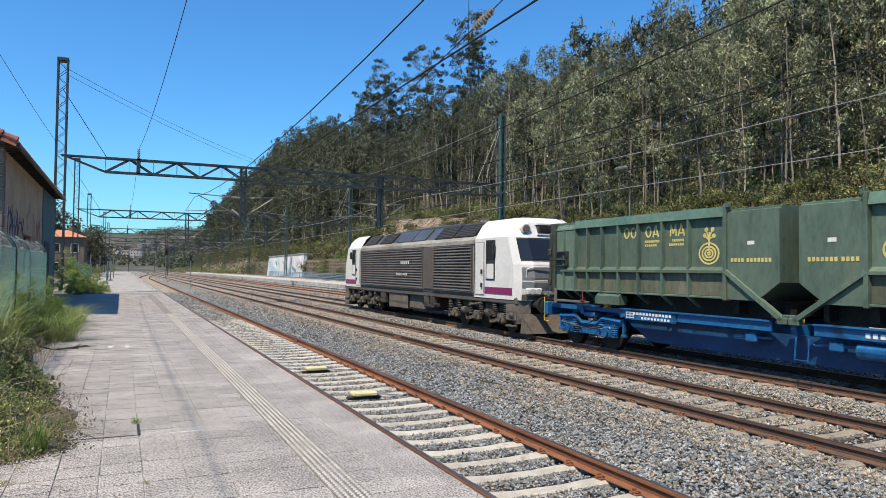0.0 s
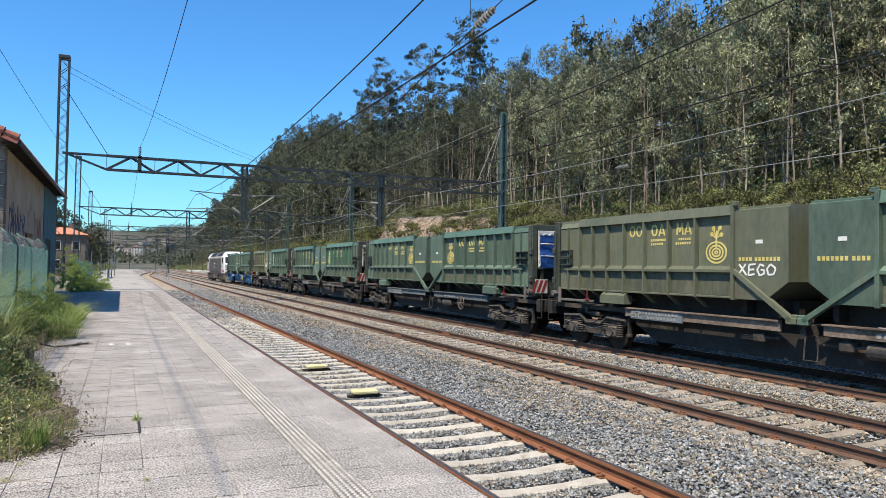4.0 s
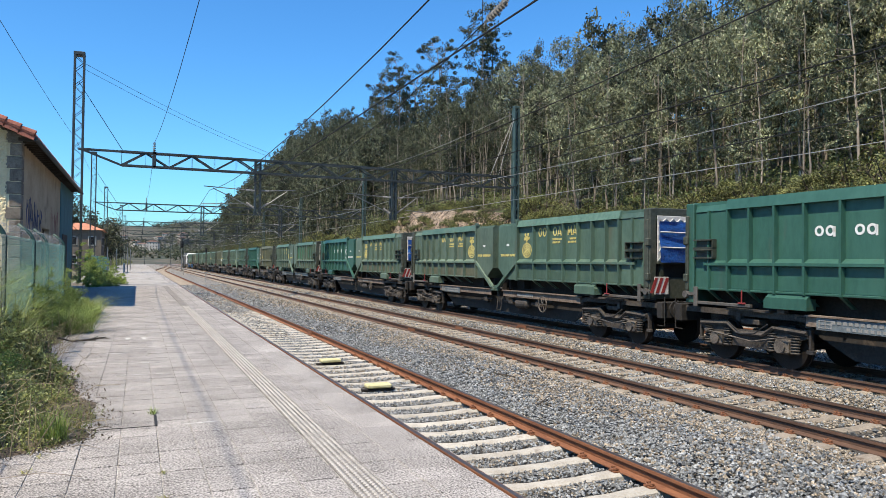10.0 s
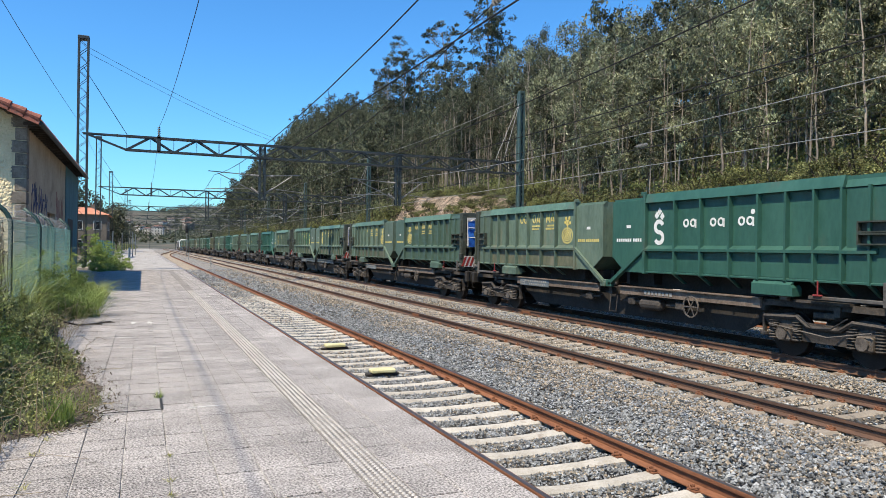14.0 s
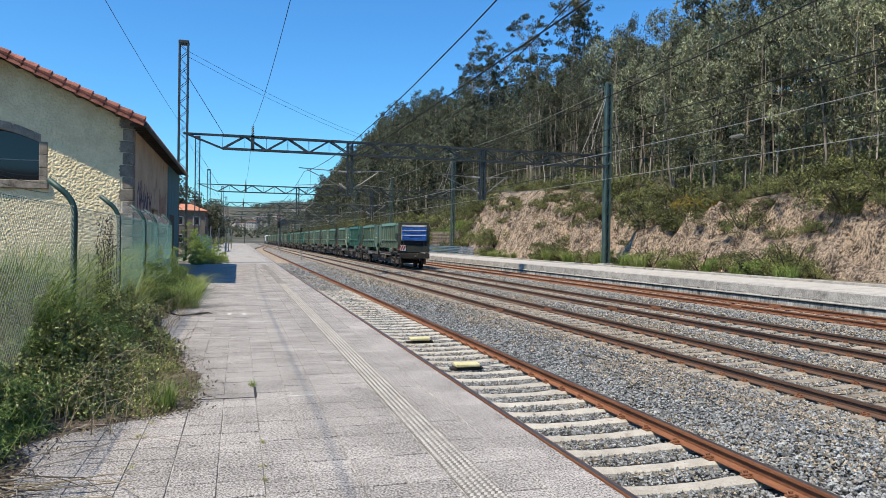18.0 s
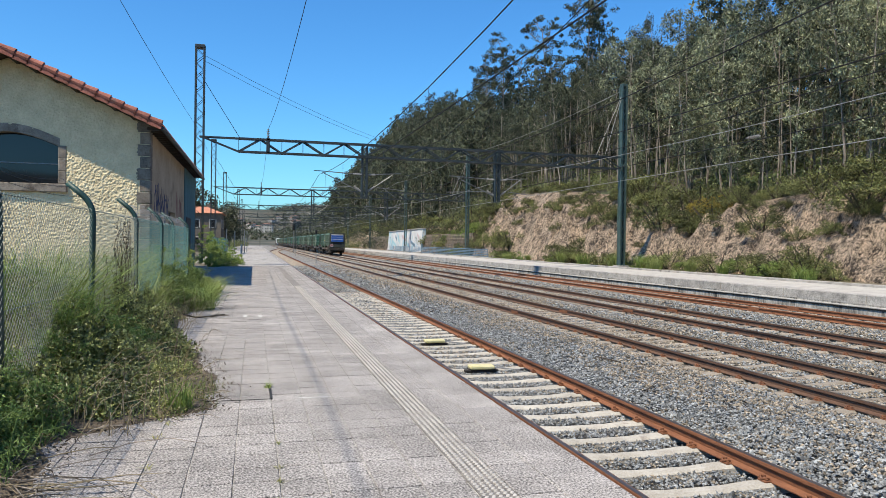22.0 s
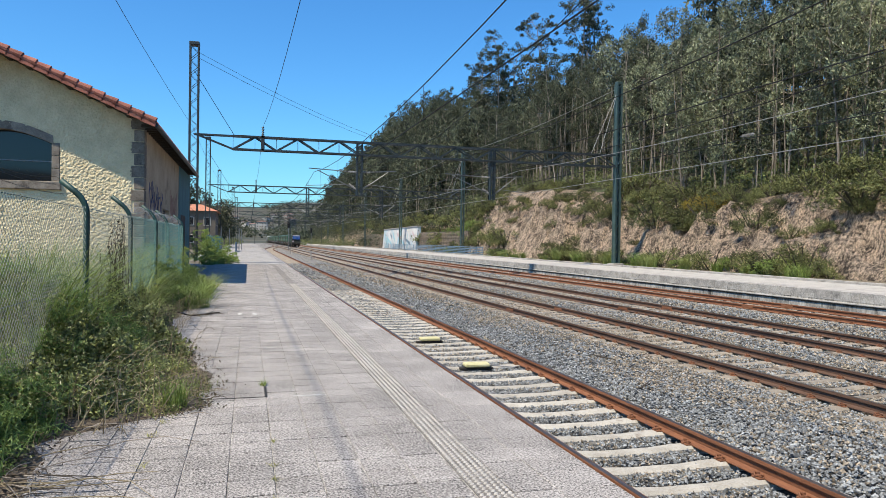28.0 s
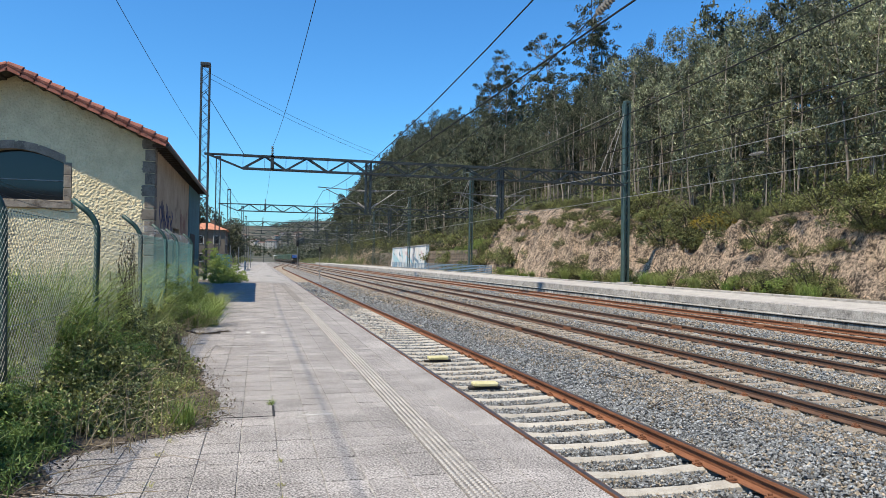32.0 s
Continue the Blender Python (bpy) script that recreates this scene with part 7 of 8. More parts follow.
def loco():
    """Six-axle diesel locomotive with a cab at each end; y = 0 is its middle."""
    e = thing("diesel_locomotive", "white and dark grey six-axle diesel locomotive hauling the train", "locomotive")
    H, W = 10.6, 1.45
    part("underframe", Build().box((0, 0, 1.27), (2.86, 2 * H - 1.3, 0.26), 0.04), LOCO_GREY, e, at=pose(0, 0, -0.12))
    hull = Build().prism([(-W, 1.36), (W, 1.36), (W, 3.30), (W - 0.06, 3.46), (0.80, 4.10), (-0.80, 4.10), (-W + 0.06, 3.46), (-W, 3.30)], -6.9, 6.9)
    body = part("body", hull, LOCO_ROOF, e, "dark grey louvred engine body", at=pose(0, 0, -0.12))
    for s in (-1, 1):
        part("side_skin", Build().box((s * (W + 0.004), 0, 2.36), (0.02, 13.78, 1.86)), LOCO_GREY, body)
        part("cant_rail", Build().hull([(s * (W + 0.03), y, z) for y in (-6.9, 6.9) for z in (3.28, 3.42)] + [(s * (W - 0.12), y, z) for y in (-6.9, 6.9) for z in (3.28, 3.58)], [(0, 1, 3, 2), (4, 5, 7, 6), (0, 2, 6, 4), (1, 3, 7, 5), (0, 1, 5, 4), (2, 3, 7, 6)]), LOCO_CANT, body, "dusty pale edge of the roof")
        for y0, y1 in ((-6.7, -3.2), (-1.95, 6.7)):
            n = 15
            part("louvre_frame", Build().box((s * (W + 0.03), (y0 + y1) / 2, 3.235), (0.06, y1 - y0, 0.05)).box((s * (W + 0.03), (y0 + y1) / 2, 1.47), (0.06, y1 - y0, 0.05)).box((s * (W + 0.03), y0, 2.35), (0.06, 0.06, 1.8)).box((s * (W + 0.03), y1, 2.35), (0.06, 0.06, 1.8)), LOCO_GREY, body)
            for i in range(n):
                z = 1.55 + i * (1.64 / (n - 1))
                part("louvre", Build().hull([(s * (W + 0.01), y0, z - 0.05), (s * (W + 0.075), y0, z - 0.05), (s * (W + 0.01), y0, z + 0.045), (s * (W + 0.01), y1, z - 0.05), (s * (W + 0.075), y1, z - 0.05), (s * (W + 0.01), y1, z + 0.045)], [(0, 1, 2), (3, 4, 5), (0, 1, 4, 3), (1, 2, 5, 4), (2, 0, 3, 5)]), LOCO_GREY, body)
        part("engine_door", Build().box((s * (W + 0.02), -2.58, 2.36), (0.05, 0.95, 1.78), 0.02), LOCO_GREY, body, "plain grey engine-room door")
        for y, ln, mat, name in ((-5.75, 1.75, RUBBER, "roof_grille"), (-3.85, 1.75, RUBBER, "roof_grille"), (-1.1, 1.5, LOCO_ROOF, "roof_panel"), (0.7, 1.9, LOCO_ROOF, "roof_panel"), (3.2, 1.7, RUBBER, "roof_grille"), (5.6, 1.5, RUBBER, "roof_panel")):
            q0, q1 = (s * 0.86, 4.06), (s * 1.33, 3.56)
            nx, nz = s * 0.04, 0.037
            frame_ = Build().hull([(q[0] + k * nx, y + h * ln / 2, q[1] + k * nz) for q in (q0, q1) for h in (-1, 1) for k in (-0.5, 1)], [(0, 1, 3, 2), (4, 5, 7, 6), (0, 1, 5, 4), (2, 3, 7, 6), (0, 2, 6, 4), (1, 3, 7, 5)])
            made = part(name, frame_, mat, body)
            if name == "roof_grille":
                bars = Build()
                for i in range(7):
                    t = (i + 0.5) / 7
                    p = Vector((q0[0] + (q1[0] - q0[0]) * t + nx * 1.2, y, q0[1] + (q1[1] - q0[1]) * t + nz * 1.2))
                    bars.bar(p - Vector((0, ln / 2 - 0.05, 0)), p + Vector((0, ln / 2 - 0.05, 0)), 0.025, 0.02)
                part("grille_bar", bars, LOCO_ROOF, made)
        lt = Build()
        for i in range(5):
            lt.box((s * (W + 0.082), (0.2 + i * 0.23 - 0.6) * -s, 2.62), (0.008, 0.15, 0.16))
        for i in range(10):
            lt.box((s * (W + 0.082), (-0.2 + i * 0.15) * -s, 2.08), (0.008, 0.09, 0.12))
        part("lettering_bar", lt, TARP_TRIM, body)
        part("tank_door", Build().box((s * 1.34, 1.3, 0.72), (0.06, 2.5, 0.72), 0.03), LOCO_SILL, e)
    part("roof_gear", Build().box((0, -1.0, 4.16), (1.3, 6.0, 0.14), 0.03).box((0, 3.2, 4.14), (0.9, 1.4, 0.12), 0.03).box((0, -5.4, 4.14), (1.1, 2.2, 0.10), 0.03), LOCO_ROOF, body)
    for d in (-1, 1):
        rows = [cab_ring(r[0], d) for r in CAB]
        shell = Build().sheet(rows)
        n = len(shell.v)
        shell.f.append(list(range(n - 8, n)))
        shell.f.append(list(range(0, 8))[::-1])
        cb = part("cab", shell, LOCO_WHITE, e, "white painted driving cab", at=pose(0, 0, -0.12))

        def front(name, z0, z1, off, mat, a=2, b=6, label=""):
            made = Build().sheet([cab_ring(z, d, off)[a:b] for z in (z0, (z0 + z1) / 2, z1)])
            base = len(made.v)
            made.sheet([cab_ring(z, d, off - 0.02)[a:b] for z in (z0, (z0 + z1) / 2, z1)])
            k = b - a
            for i in range(2):
                for p in (0, k - 1):
                    made.f.append([i * k + p, (i + 1) * k + p, base + (i + 1) * k + p, base + i * k + p])
            return part(name, made, mat, cb, label)

        front("screen_surround", 2.62, 3.42, 0.014, RUBBER)
        front("windscreen", 2.68, 3.37, 0.026, GLASS_DARK)
        front("nose_panel", 1.72, 2.40, 0.014, LOCO_NOSE, label="grey panel on the nose")
        front("lower_nose", 1.32, 1.50, 0.014, LOCO_GREY)
        part("wiper", Build().bar((0.3, d * 10.30, 2.72), (0.7, d * 10.02, 3.25), 0.02), RUBBER, cb)
        part("top_light", Build().box((0, d * 9.73, 3.72), (1.0, 0.22, 0.30), 0.03), GLASS_DARK, cb)
        part("light_frame", Build().box((0, d * 9.72, 3.895), (1.1, 0.22, 0.05)).box((0, d * 9.75, 3.545), (1.1, 0.2, 0.05)), LOCO_WHITE, cb)
        for s in (-1, 1):
            part("window_frame", Build().box((s * (W + 0.006), d * 8.15, 2.66), (0.03, 0.66, 1.44), 0.01), RUBBER, cb)
            part("side_window", Build().box((s * (W + 0.014), d * 8.15, 2.98), (0.03, 0.54, 0.70), 0.01), GLASS_DARK, cb)
            part("lower_panel", Build().box((s * (W + 0.014), d * 8.15, 2.26), (0.03, 0.52, 0.54), 0.01), LOCO_WHITE, cb)
            door = part("cab_door", Build().box((s * (W + 0.008), d * 7.32, 2.36), (0.03, 0.62, 1.9), 0.012), LOCO_WHITE, cb)
            part("door_seal", Build().box((s * (W + 0.004), d * 7.32, 2.36), (0.018, 0.67, 1.95)), LOCO_CANT, door)
            part("door_handle", Build().box((s * (W + 0.05), d * 7.55, 2.25), (0.06, 0.08, 0.16), 0.01).box((s * (W + 0.05), d * 7.55, 1.75), (0.06, 0.08, 0.16), 0.01), RUBBER, door)
            for y in (7.74, 6.94):
                part("handrail", Build().tube([(s * (W + 0.06), d * y, 1.5), (s * (W + 0.06), d * y, 3.2)], 0.014, 6), LOCO_CANT, cb)
            part("mirror", Build().box((s * (W + 0.08), d * 8.52, 3.05), (0.12, 0.06, 0.40), 0.02), RUBBER, cb)
            part("purple_band", Build().box((s * (W + 0.004), d * 8.72, 1.58), (0.02, 1.95, 0.24)), PURPLE, cb, "purple stripe")
            part("head_lamp", Build().tube([(s * 0.96, d * 9.6, 3.74), (s * 0.97, d * 9.80, 3.72)], 0.17, 14), LOCO_WHITE, cb)
            part("head_lamp_glass", Build().tube([(s * 0.97, d * 9.79, 3.72), (s * 0.97, d * 9.82, 3.72)], 0.13, 14), LOCO_SILL, cb)
            pod = part("lamp_pod", Build().box((s * 0.98, d * 10.33, 1.60), (0.62, 0.16, 0.24), 0.05), TARP_TRIM, cb)
            for x in (0.84, 1.10):
                part("headlight", Build().tube([(s * x, d * 10.38, 1.60), (s * x, d * 10.43, 1.60)], 0.095, 12), LAMP_GLASS, pod)
            part("nose_rail", Build().tube([(s * 1.2, d * 10.2, 1.75), (s * 1.22, d * 10.27, 2.35), (s * 1.0, d * 10.40, 2.42), (s * 0.5, d * 10.42, 2.42)], 0.018, 6), WHITE, cb)
            part("buffer", Build().tube([(s * 0.88, d * 10.2, 1.17), (s * 0.88, d * 10.75, 1.17)], 0.12, 10).tube([(s * 0.88, d * 10.72, 1.17), (s * 0.88, d * 10.8, 1.17)], 0.26, 16), WAGON_DARK, cb)
            part("cab_steps", Build().box((s * 1.36, d * 9.55, 0.95), (0.12, 0.65, 0.72), 0.03).box((s * 1.38, d * 9.55, 0.42), (0.16, 0.5, 0.05)), LOCO_SILL, cb)
            part("nose_corner", Build().hull([(s * 1.40, d * 9.2, 1.36), (s * 1.40, d * 9.9, 1.36), (s * 1.0, d * 10.25, 1.36), (s * 0.9, d * 9.2, 1.36), (s * 1.40, d * 9.3, 1.0), (s * 1.36, d * 9.85, 0.5), (s * 1.0, d * 10.1, 0.5), (s * 0.9, d * 9.3, 1.0)], [(0, 1, 2, 3), (4, 5, 6, 7), (0, 1, 5, 4), (1, 2, 6, 5), (2, 3, 7, 6), (3, 0, 4, 7)]), LOCO_SILL, cb)
        part("horn", Build().tube([(0.6, d * 9.0, 4.2), (0.6, d * 9.4, 4.2)], [0.05, 0.09], 10), WAGON_DARK, cb)
        part("snow_plough", Build().hull([(-1.3, d * 10.4, 0.2), (1.3, d * 10.4, 0.2), (-1.3, d * 10.15, 0.85), (1.3, d * 10.15, 0.85), (-1.3, d * 10.0, 0.2), (1.3, d * 10.0, 0.2)], [(0, 1, 3, 2), (0, 1, 5, 4), (2, 3, 5, 4), (0, 2, 4), (1, 3, 5)]), LOCO_SILL, cb)
        # three-axle bogie
        bg = part("bogie", Build().box((0, d * 6.9, 0.72), (2.3, 4.6, 0.22), 0.04), BOGIE, e, "three-axle bogie with coil springs")
        wm = Build().tube([(-0.07, 0, 0), (0.07, 0, 0)], 0.52, 24).tube([(-0.1, 0, 0), (-0.06, 0, 0)], 0.55, 24).mesh("wheel", WHEEL)
        for s in (-1, 1):
            out = [(-2.5, 1.02), (-2.5, 0.78), (-1.5, 0.72), (-1.3, 0.5), (-0.55, 0.5), (-0.4, 0.74), (0.4, 0.74), (0.55, 0.5), (1.3, 0.5), (1.5, 0.72), (2.5, 0.78), (2.5, 1.02)]
            part("side_frame", Build().prism([(d * 6.9 + u, v) for u, v in out], s * 1.20 - 0.05, s * 1.20 + 0.05, "x"), BOGIE, bg)
            for u in (-2.75, -0.95, 0.95):
                part("brake_cylinder", Build().tube([(s * 1.36, d * 6.9 + u - 0.14, 0.66), (s * 1.36, d * 6.9 + u + 0.14, 0.66)], 0.12, 10).bar((s * 1.36, d * 6.9 + u, 0.60), (s * 1.30, d * 6.9 + u - 0.1, 0.30), 0.06), AXLE_BOX, bg)
            part("damper", Build().tube([(s * 1.40, d * 6.9 - 0.5, 0.98), (s * 1.40, d * 6.9 + 0.5, 0.86)], 0.05, 8), AXLE_BOX, bg)
            part("sand_pipe", Build().tube([(s * 1.3, d * 6.9 - 2.5, 1.0), (s * 1.34, d * 6.9 - 2.6, 0.5), (s * 1.0, d * 6.9 - 2.5, 0.12)], 0.025, 6), BOGIE, bg)
        for k in (-1.85, 0, 1.85):
            for s in (-1, 1):
                part("wheel", wm, WHEEL, bg, at=pose(s * 0.84, d * 6.9 + k, 0.52) @ Matrix.Diagonal((s, 1, 1, 1)))
                part("axle_box", Build().box((s * 1.28, d * 6.9 + k, 0.50), (0.24, 0.42, 0.36), 0.05).tube([(s * 1.38, d * 6.9 + k, 0.5), (s * 1.44, d * 6.9 + k, 0.5)], 0.12, 10).bar((s * 1.32, d * 6.9 + k + 0.2, 0.45), (s * 1.32, d * 6.9 + k + 0.62, 0.36), 0.12), AXLE_BOX, bg)
                for q in (-0.40, 0.40):
                    part("spring", Build().tube([(s * 1.34, d * 6.9 + k + q, 0.52 + i * 0.033) for i in range(16)], [0.075, 0.115] * 8, 10), BOGIE, bg)
    part("fuel_tank", Build().box((0, 0.6, 0.74), (2.5, 4.2, 0.80), 0.1), LOCO_SILL, e, "brown-grey fuel tank")
    for s in (-1, 1):
        part("tank_box", Build().box((s * 1.32, 3.35, 0.8), (0.2, 0.7, 0.6), 0.04).box((s * 1.30, -2.2, 0.85), (0.24, 0.5, 0.6), 0.04).box((s * 1.34, -2.9, 0.80), (0.2, 0.4, 0.5), 0.04).tube([(s * 1.35, -3.4, 0.7), (s * 1.35, -2.5, 0.62)], 0.09, 8), BOGIE, e)
    return e


PITCH = 18.7
FIRST = 10.08        # middle of the first wagon at the start
PLAN = [("olive", "yellow", "olive", "yellow"), ("brown", "yellow", "half", "white"), ("olive", "yellow", "patch", "yellow"), ("olive", "yellow", "olive", "yellow"),
        ("brown", "yellow", "olive", "yellow"), ("olive", "none", "mid", "yellow"), ("new", "white", "brown", "yellow"), ("olive", "yellow", "patch", "none"),
        ("new", "white", "olive", "yellow"), ("olive", "yellow", "mid", "yellow"), ("new", "white", "olive", "yellow"), ("patch", "yellow", "olive", "yellow"),
        ("olive", "yellow", "mid", "yellow"), ("olive", "yellow", "new", "white"), ("mid", "yellow", "olive", "none")]
GONE = [(0, 0.0), (1.5, 28.25), (3, 56.12), (4.5, 83.8), (6, 111.0), (7.5, 137.76), (9, 164.18), (11, 198.95), (13, 232.9), (14.75, 262.05), (16.5, 290.7), (18, 315.25), (20, 347.4), (23, 394.9), (25, 426.0), (28, 472.2), (30, 501.9), (32, 530.9)]
MOVERS = []


def train():
    stock = {}

    def box_of(kind, mark, seen):
        if (kind, mark, seen) not in stock:
            stock[kind, mark, seen] = container("olive" if kind == "patch" else kind, mark, seen, kind == "patch")
            return stock[kind, mark, seen]
        return copy_thing(stock[kind, mark, seen], Matrix())

    def scrawl(c, x=HALF_W - 0.044):
        """White sprayed letters low on the hopper plate."""
        def at(u, v):
            return (x, -1.5 + u, 2.10 + v)
        for strokes in (((0, 0.02, 0.2, 0.24), (0.02, 0.24, 0.22, 0.0)), ((0.27, 0.0, 0.29, 0.23), (0.27, 0.0, 0.43, 0.03), (0.28, 0.12, 0.42, 0.13), (0.29, 0.23, 0.46, 0.24)),
                        ((0.68, 0.2, 0.58, 0.24), (0.58, 0.24, 0.5, 0.12), (0.5, 0.12, 0.56, 0.0), (0.56, 0.0, 0.68, 0.04), (0.68, 0.04, 0.68, 0.12), (0.68, 0.12, 0.6, 0.12)),
                        ((0.84, 0.24, 0.75, 0.14), (0.75, 0.14, 0.79, 0.02), (0.79, 0.02, 0.92, 0.03), (0.92, 0.03, 0.97, 0.15), (0.97, 0.15, 0.84, 0.24))):
            made = Build()
            for n, (u0, v0, u1, v1) in enumerate(strokes):
                made.bar(at(u0, v0), at(u1, v1), 0.038, 0.006 + 0.0014 * n, (1, 0, 0))
            part("sprayed_letter", made, WHITE, c, "white sprayed letter")

    made = {"blue": wagon("blue")}
    for k, (k1, m1, k2, m2) in enumerate(PLAN):
        y = FIRST - PITCH * k
        paint = "blue" if k == 0 else "steel" if k % 4 == 3 else "brown"
        if paint in made and k:
            w = copy_thing(made[paint], Matrix())
        else:
            w = made[paint] = made.get(paint) or wagon(paint)
        MOVERS.append((w, y, 0))
        front = box_of(k1, m1, 1)
        MOVERS.append((front, y, 180))
        if k == 1:
            scrawl(front)
        MOVERS.append((box_of(k2, m2, -1), y, 0))
    MOVERS.append((loco(), FIRST + 9.45 + 10.95, 0))


train()


# ---- beyond the station ----
HOUSE_ROOF = shade("weathered_roof", (0.12, 0.068, 0.052), (0.208, 0.12, 0.092), 1.2, 0.9, 0.2, vary=0.25)
WALL_PALE = shade("pale_house_wall", (0.336, 0.312, 0.28), (0.48, 0.456, 0.416), 0.6, 0.9, 0.1, vary=0.2)
WALL_BROWN = shade("brown_house_wall", (0.0883, 0.0737, 0.06), (0.1472, 0.128, 0.104), 0.8, 0.9, 0.2, vary=0.1)
STONE_WALL = shade("stone_wall", (0.072, 0.056, 0.0416), (0.224, 0.176, 0.132), 1.6, 0.95, 0.9, fine=5, dist=0.15, spots=(0.064, 0.072, 0.036), spot_scale=0.5, spot_cut=0.55)
MURAL = shade("painted_concrete", (0.4, 0.392, 0.384), (0.56, 0.552, 0.544), 0.5, 0.85, 0.1, spots=(0.224, 0.4, 0.496), spot_scale=0.35, spot_cut=0.52, stretch=(1, 1, 0.4))
BLUE_RAIL = shade("blue_grey_rail", (0.08, 0.136, 0.192), (0.136, 0.208, 0.272), 3, 0.5, 0.1)
BOX_YELLOW = shade("faded_yellow_box", (0.416, 0.384, 0.192), (0.544, 0.512, 0.304), 5, 0.7, 0.2, spots=(0.272, 0.232, 0.112), spot_scale=4, spot_cut=0.6)


def house(x, y, w, d, storeys, wall, label, turn=0.0, z=None, tiles=None):
    """A plain house: walls, hipped roof, windows with panes and sills."""
    h = thing("house", label, "house", "houses beyond the station")
    H = 2.9 * storeys + 0.4
    part("wall", Build().box((0, 0, H / 2 - 0.5), (w, d, H + 1.0)), wall, h)
    e = 0.45
    part("roof", Build().hull([(-w / 2 - e, -d / 2 - e, H), (w / 2 + e, -d / 2 - e, H), (w / 2 + e, d / 2 + e, H), (-w / 2 - e, d / 2 + e, H), (-w / 6, 0, H + 0.165 * w), (w / 6, 0, H + 0.165 * w)],
                              [(0, 1, 5, 4), (1, 2, 5), (2, 3, 4, 5), (3, 0, 4), (0, 1, 2, 3)]), tiles or HOUSE_ROOF, h)
    for s in range(storeys):
        zc = 1.6 + 2.9 * s
        n = max(2, int(w / 2.6))
        for i in range(n):
            wx = -w / 2 + (i + 0.5) * w / n
            win = part("window", Build().box((wx, -d / 2 - 0.02, zc), (1.15, 0.10, 1.45), 0.02), WALL_PALE, h)
            part("pane", Build().box((wx, -d / 2 - 0.06, zc), (0.9, 0.06, 1.2)), GLASS_DARK, win)
        m = max(1, int(d / 3.2))
        for i in range(m):
            wy = -d / 2 + (i + 0.5) * d / m
            win = part("window", Build().box((w / 2 + 0.02, wy, zc), (0.10, 1.15, 1.45), 0.02), WALL_PALE, h)
            part("pane", Build().box((w / 2 + 0.06, wy, zc), (0.06, 0.9, 1.2)), GLASS_DARK, win)
    part("chimney", Build().box((w * 0.2, d * 0.1, H + 0.165 * w), (0.6, 0.6, 1.2), 0.03), wall, h)
    h.matrix_basis = pose(x, y, land(x, y) if z is None else z, 0, 0, turn)


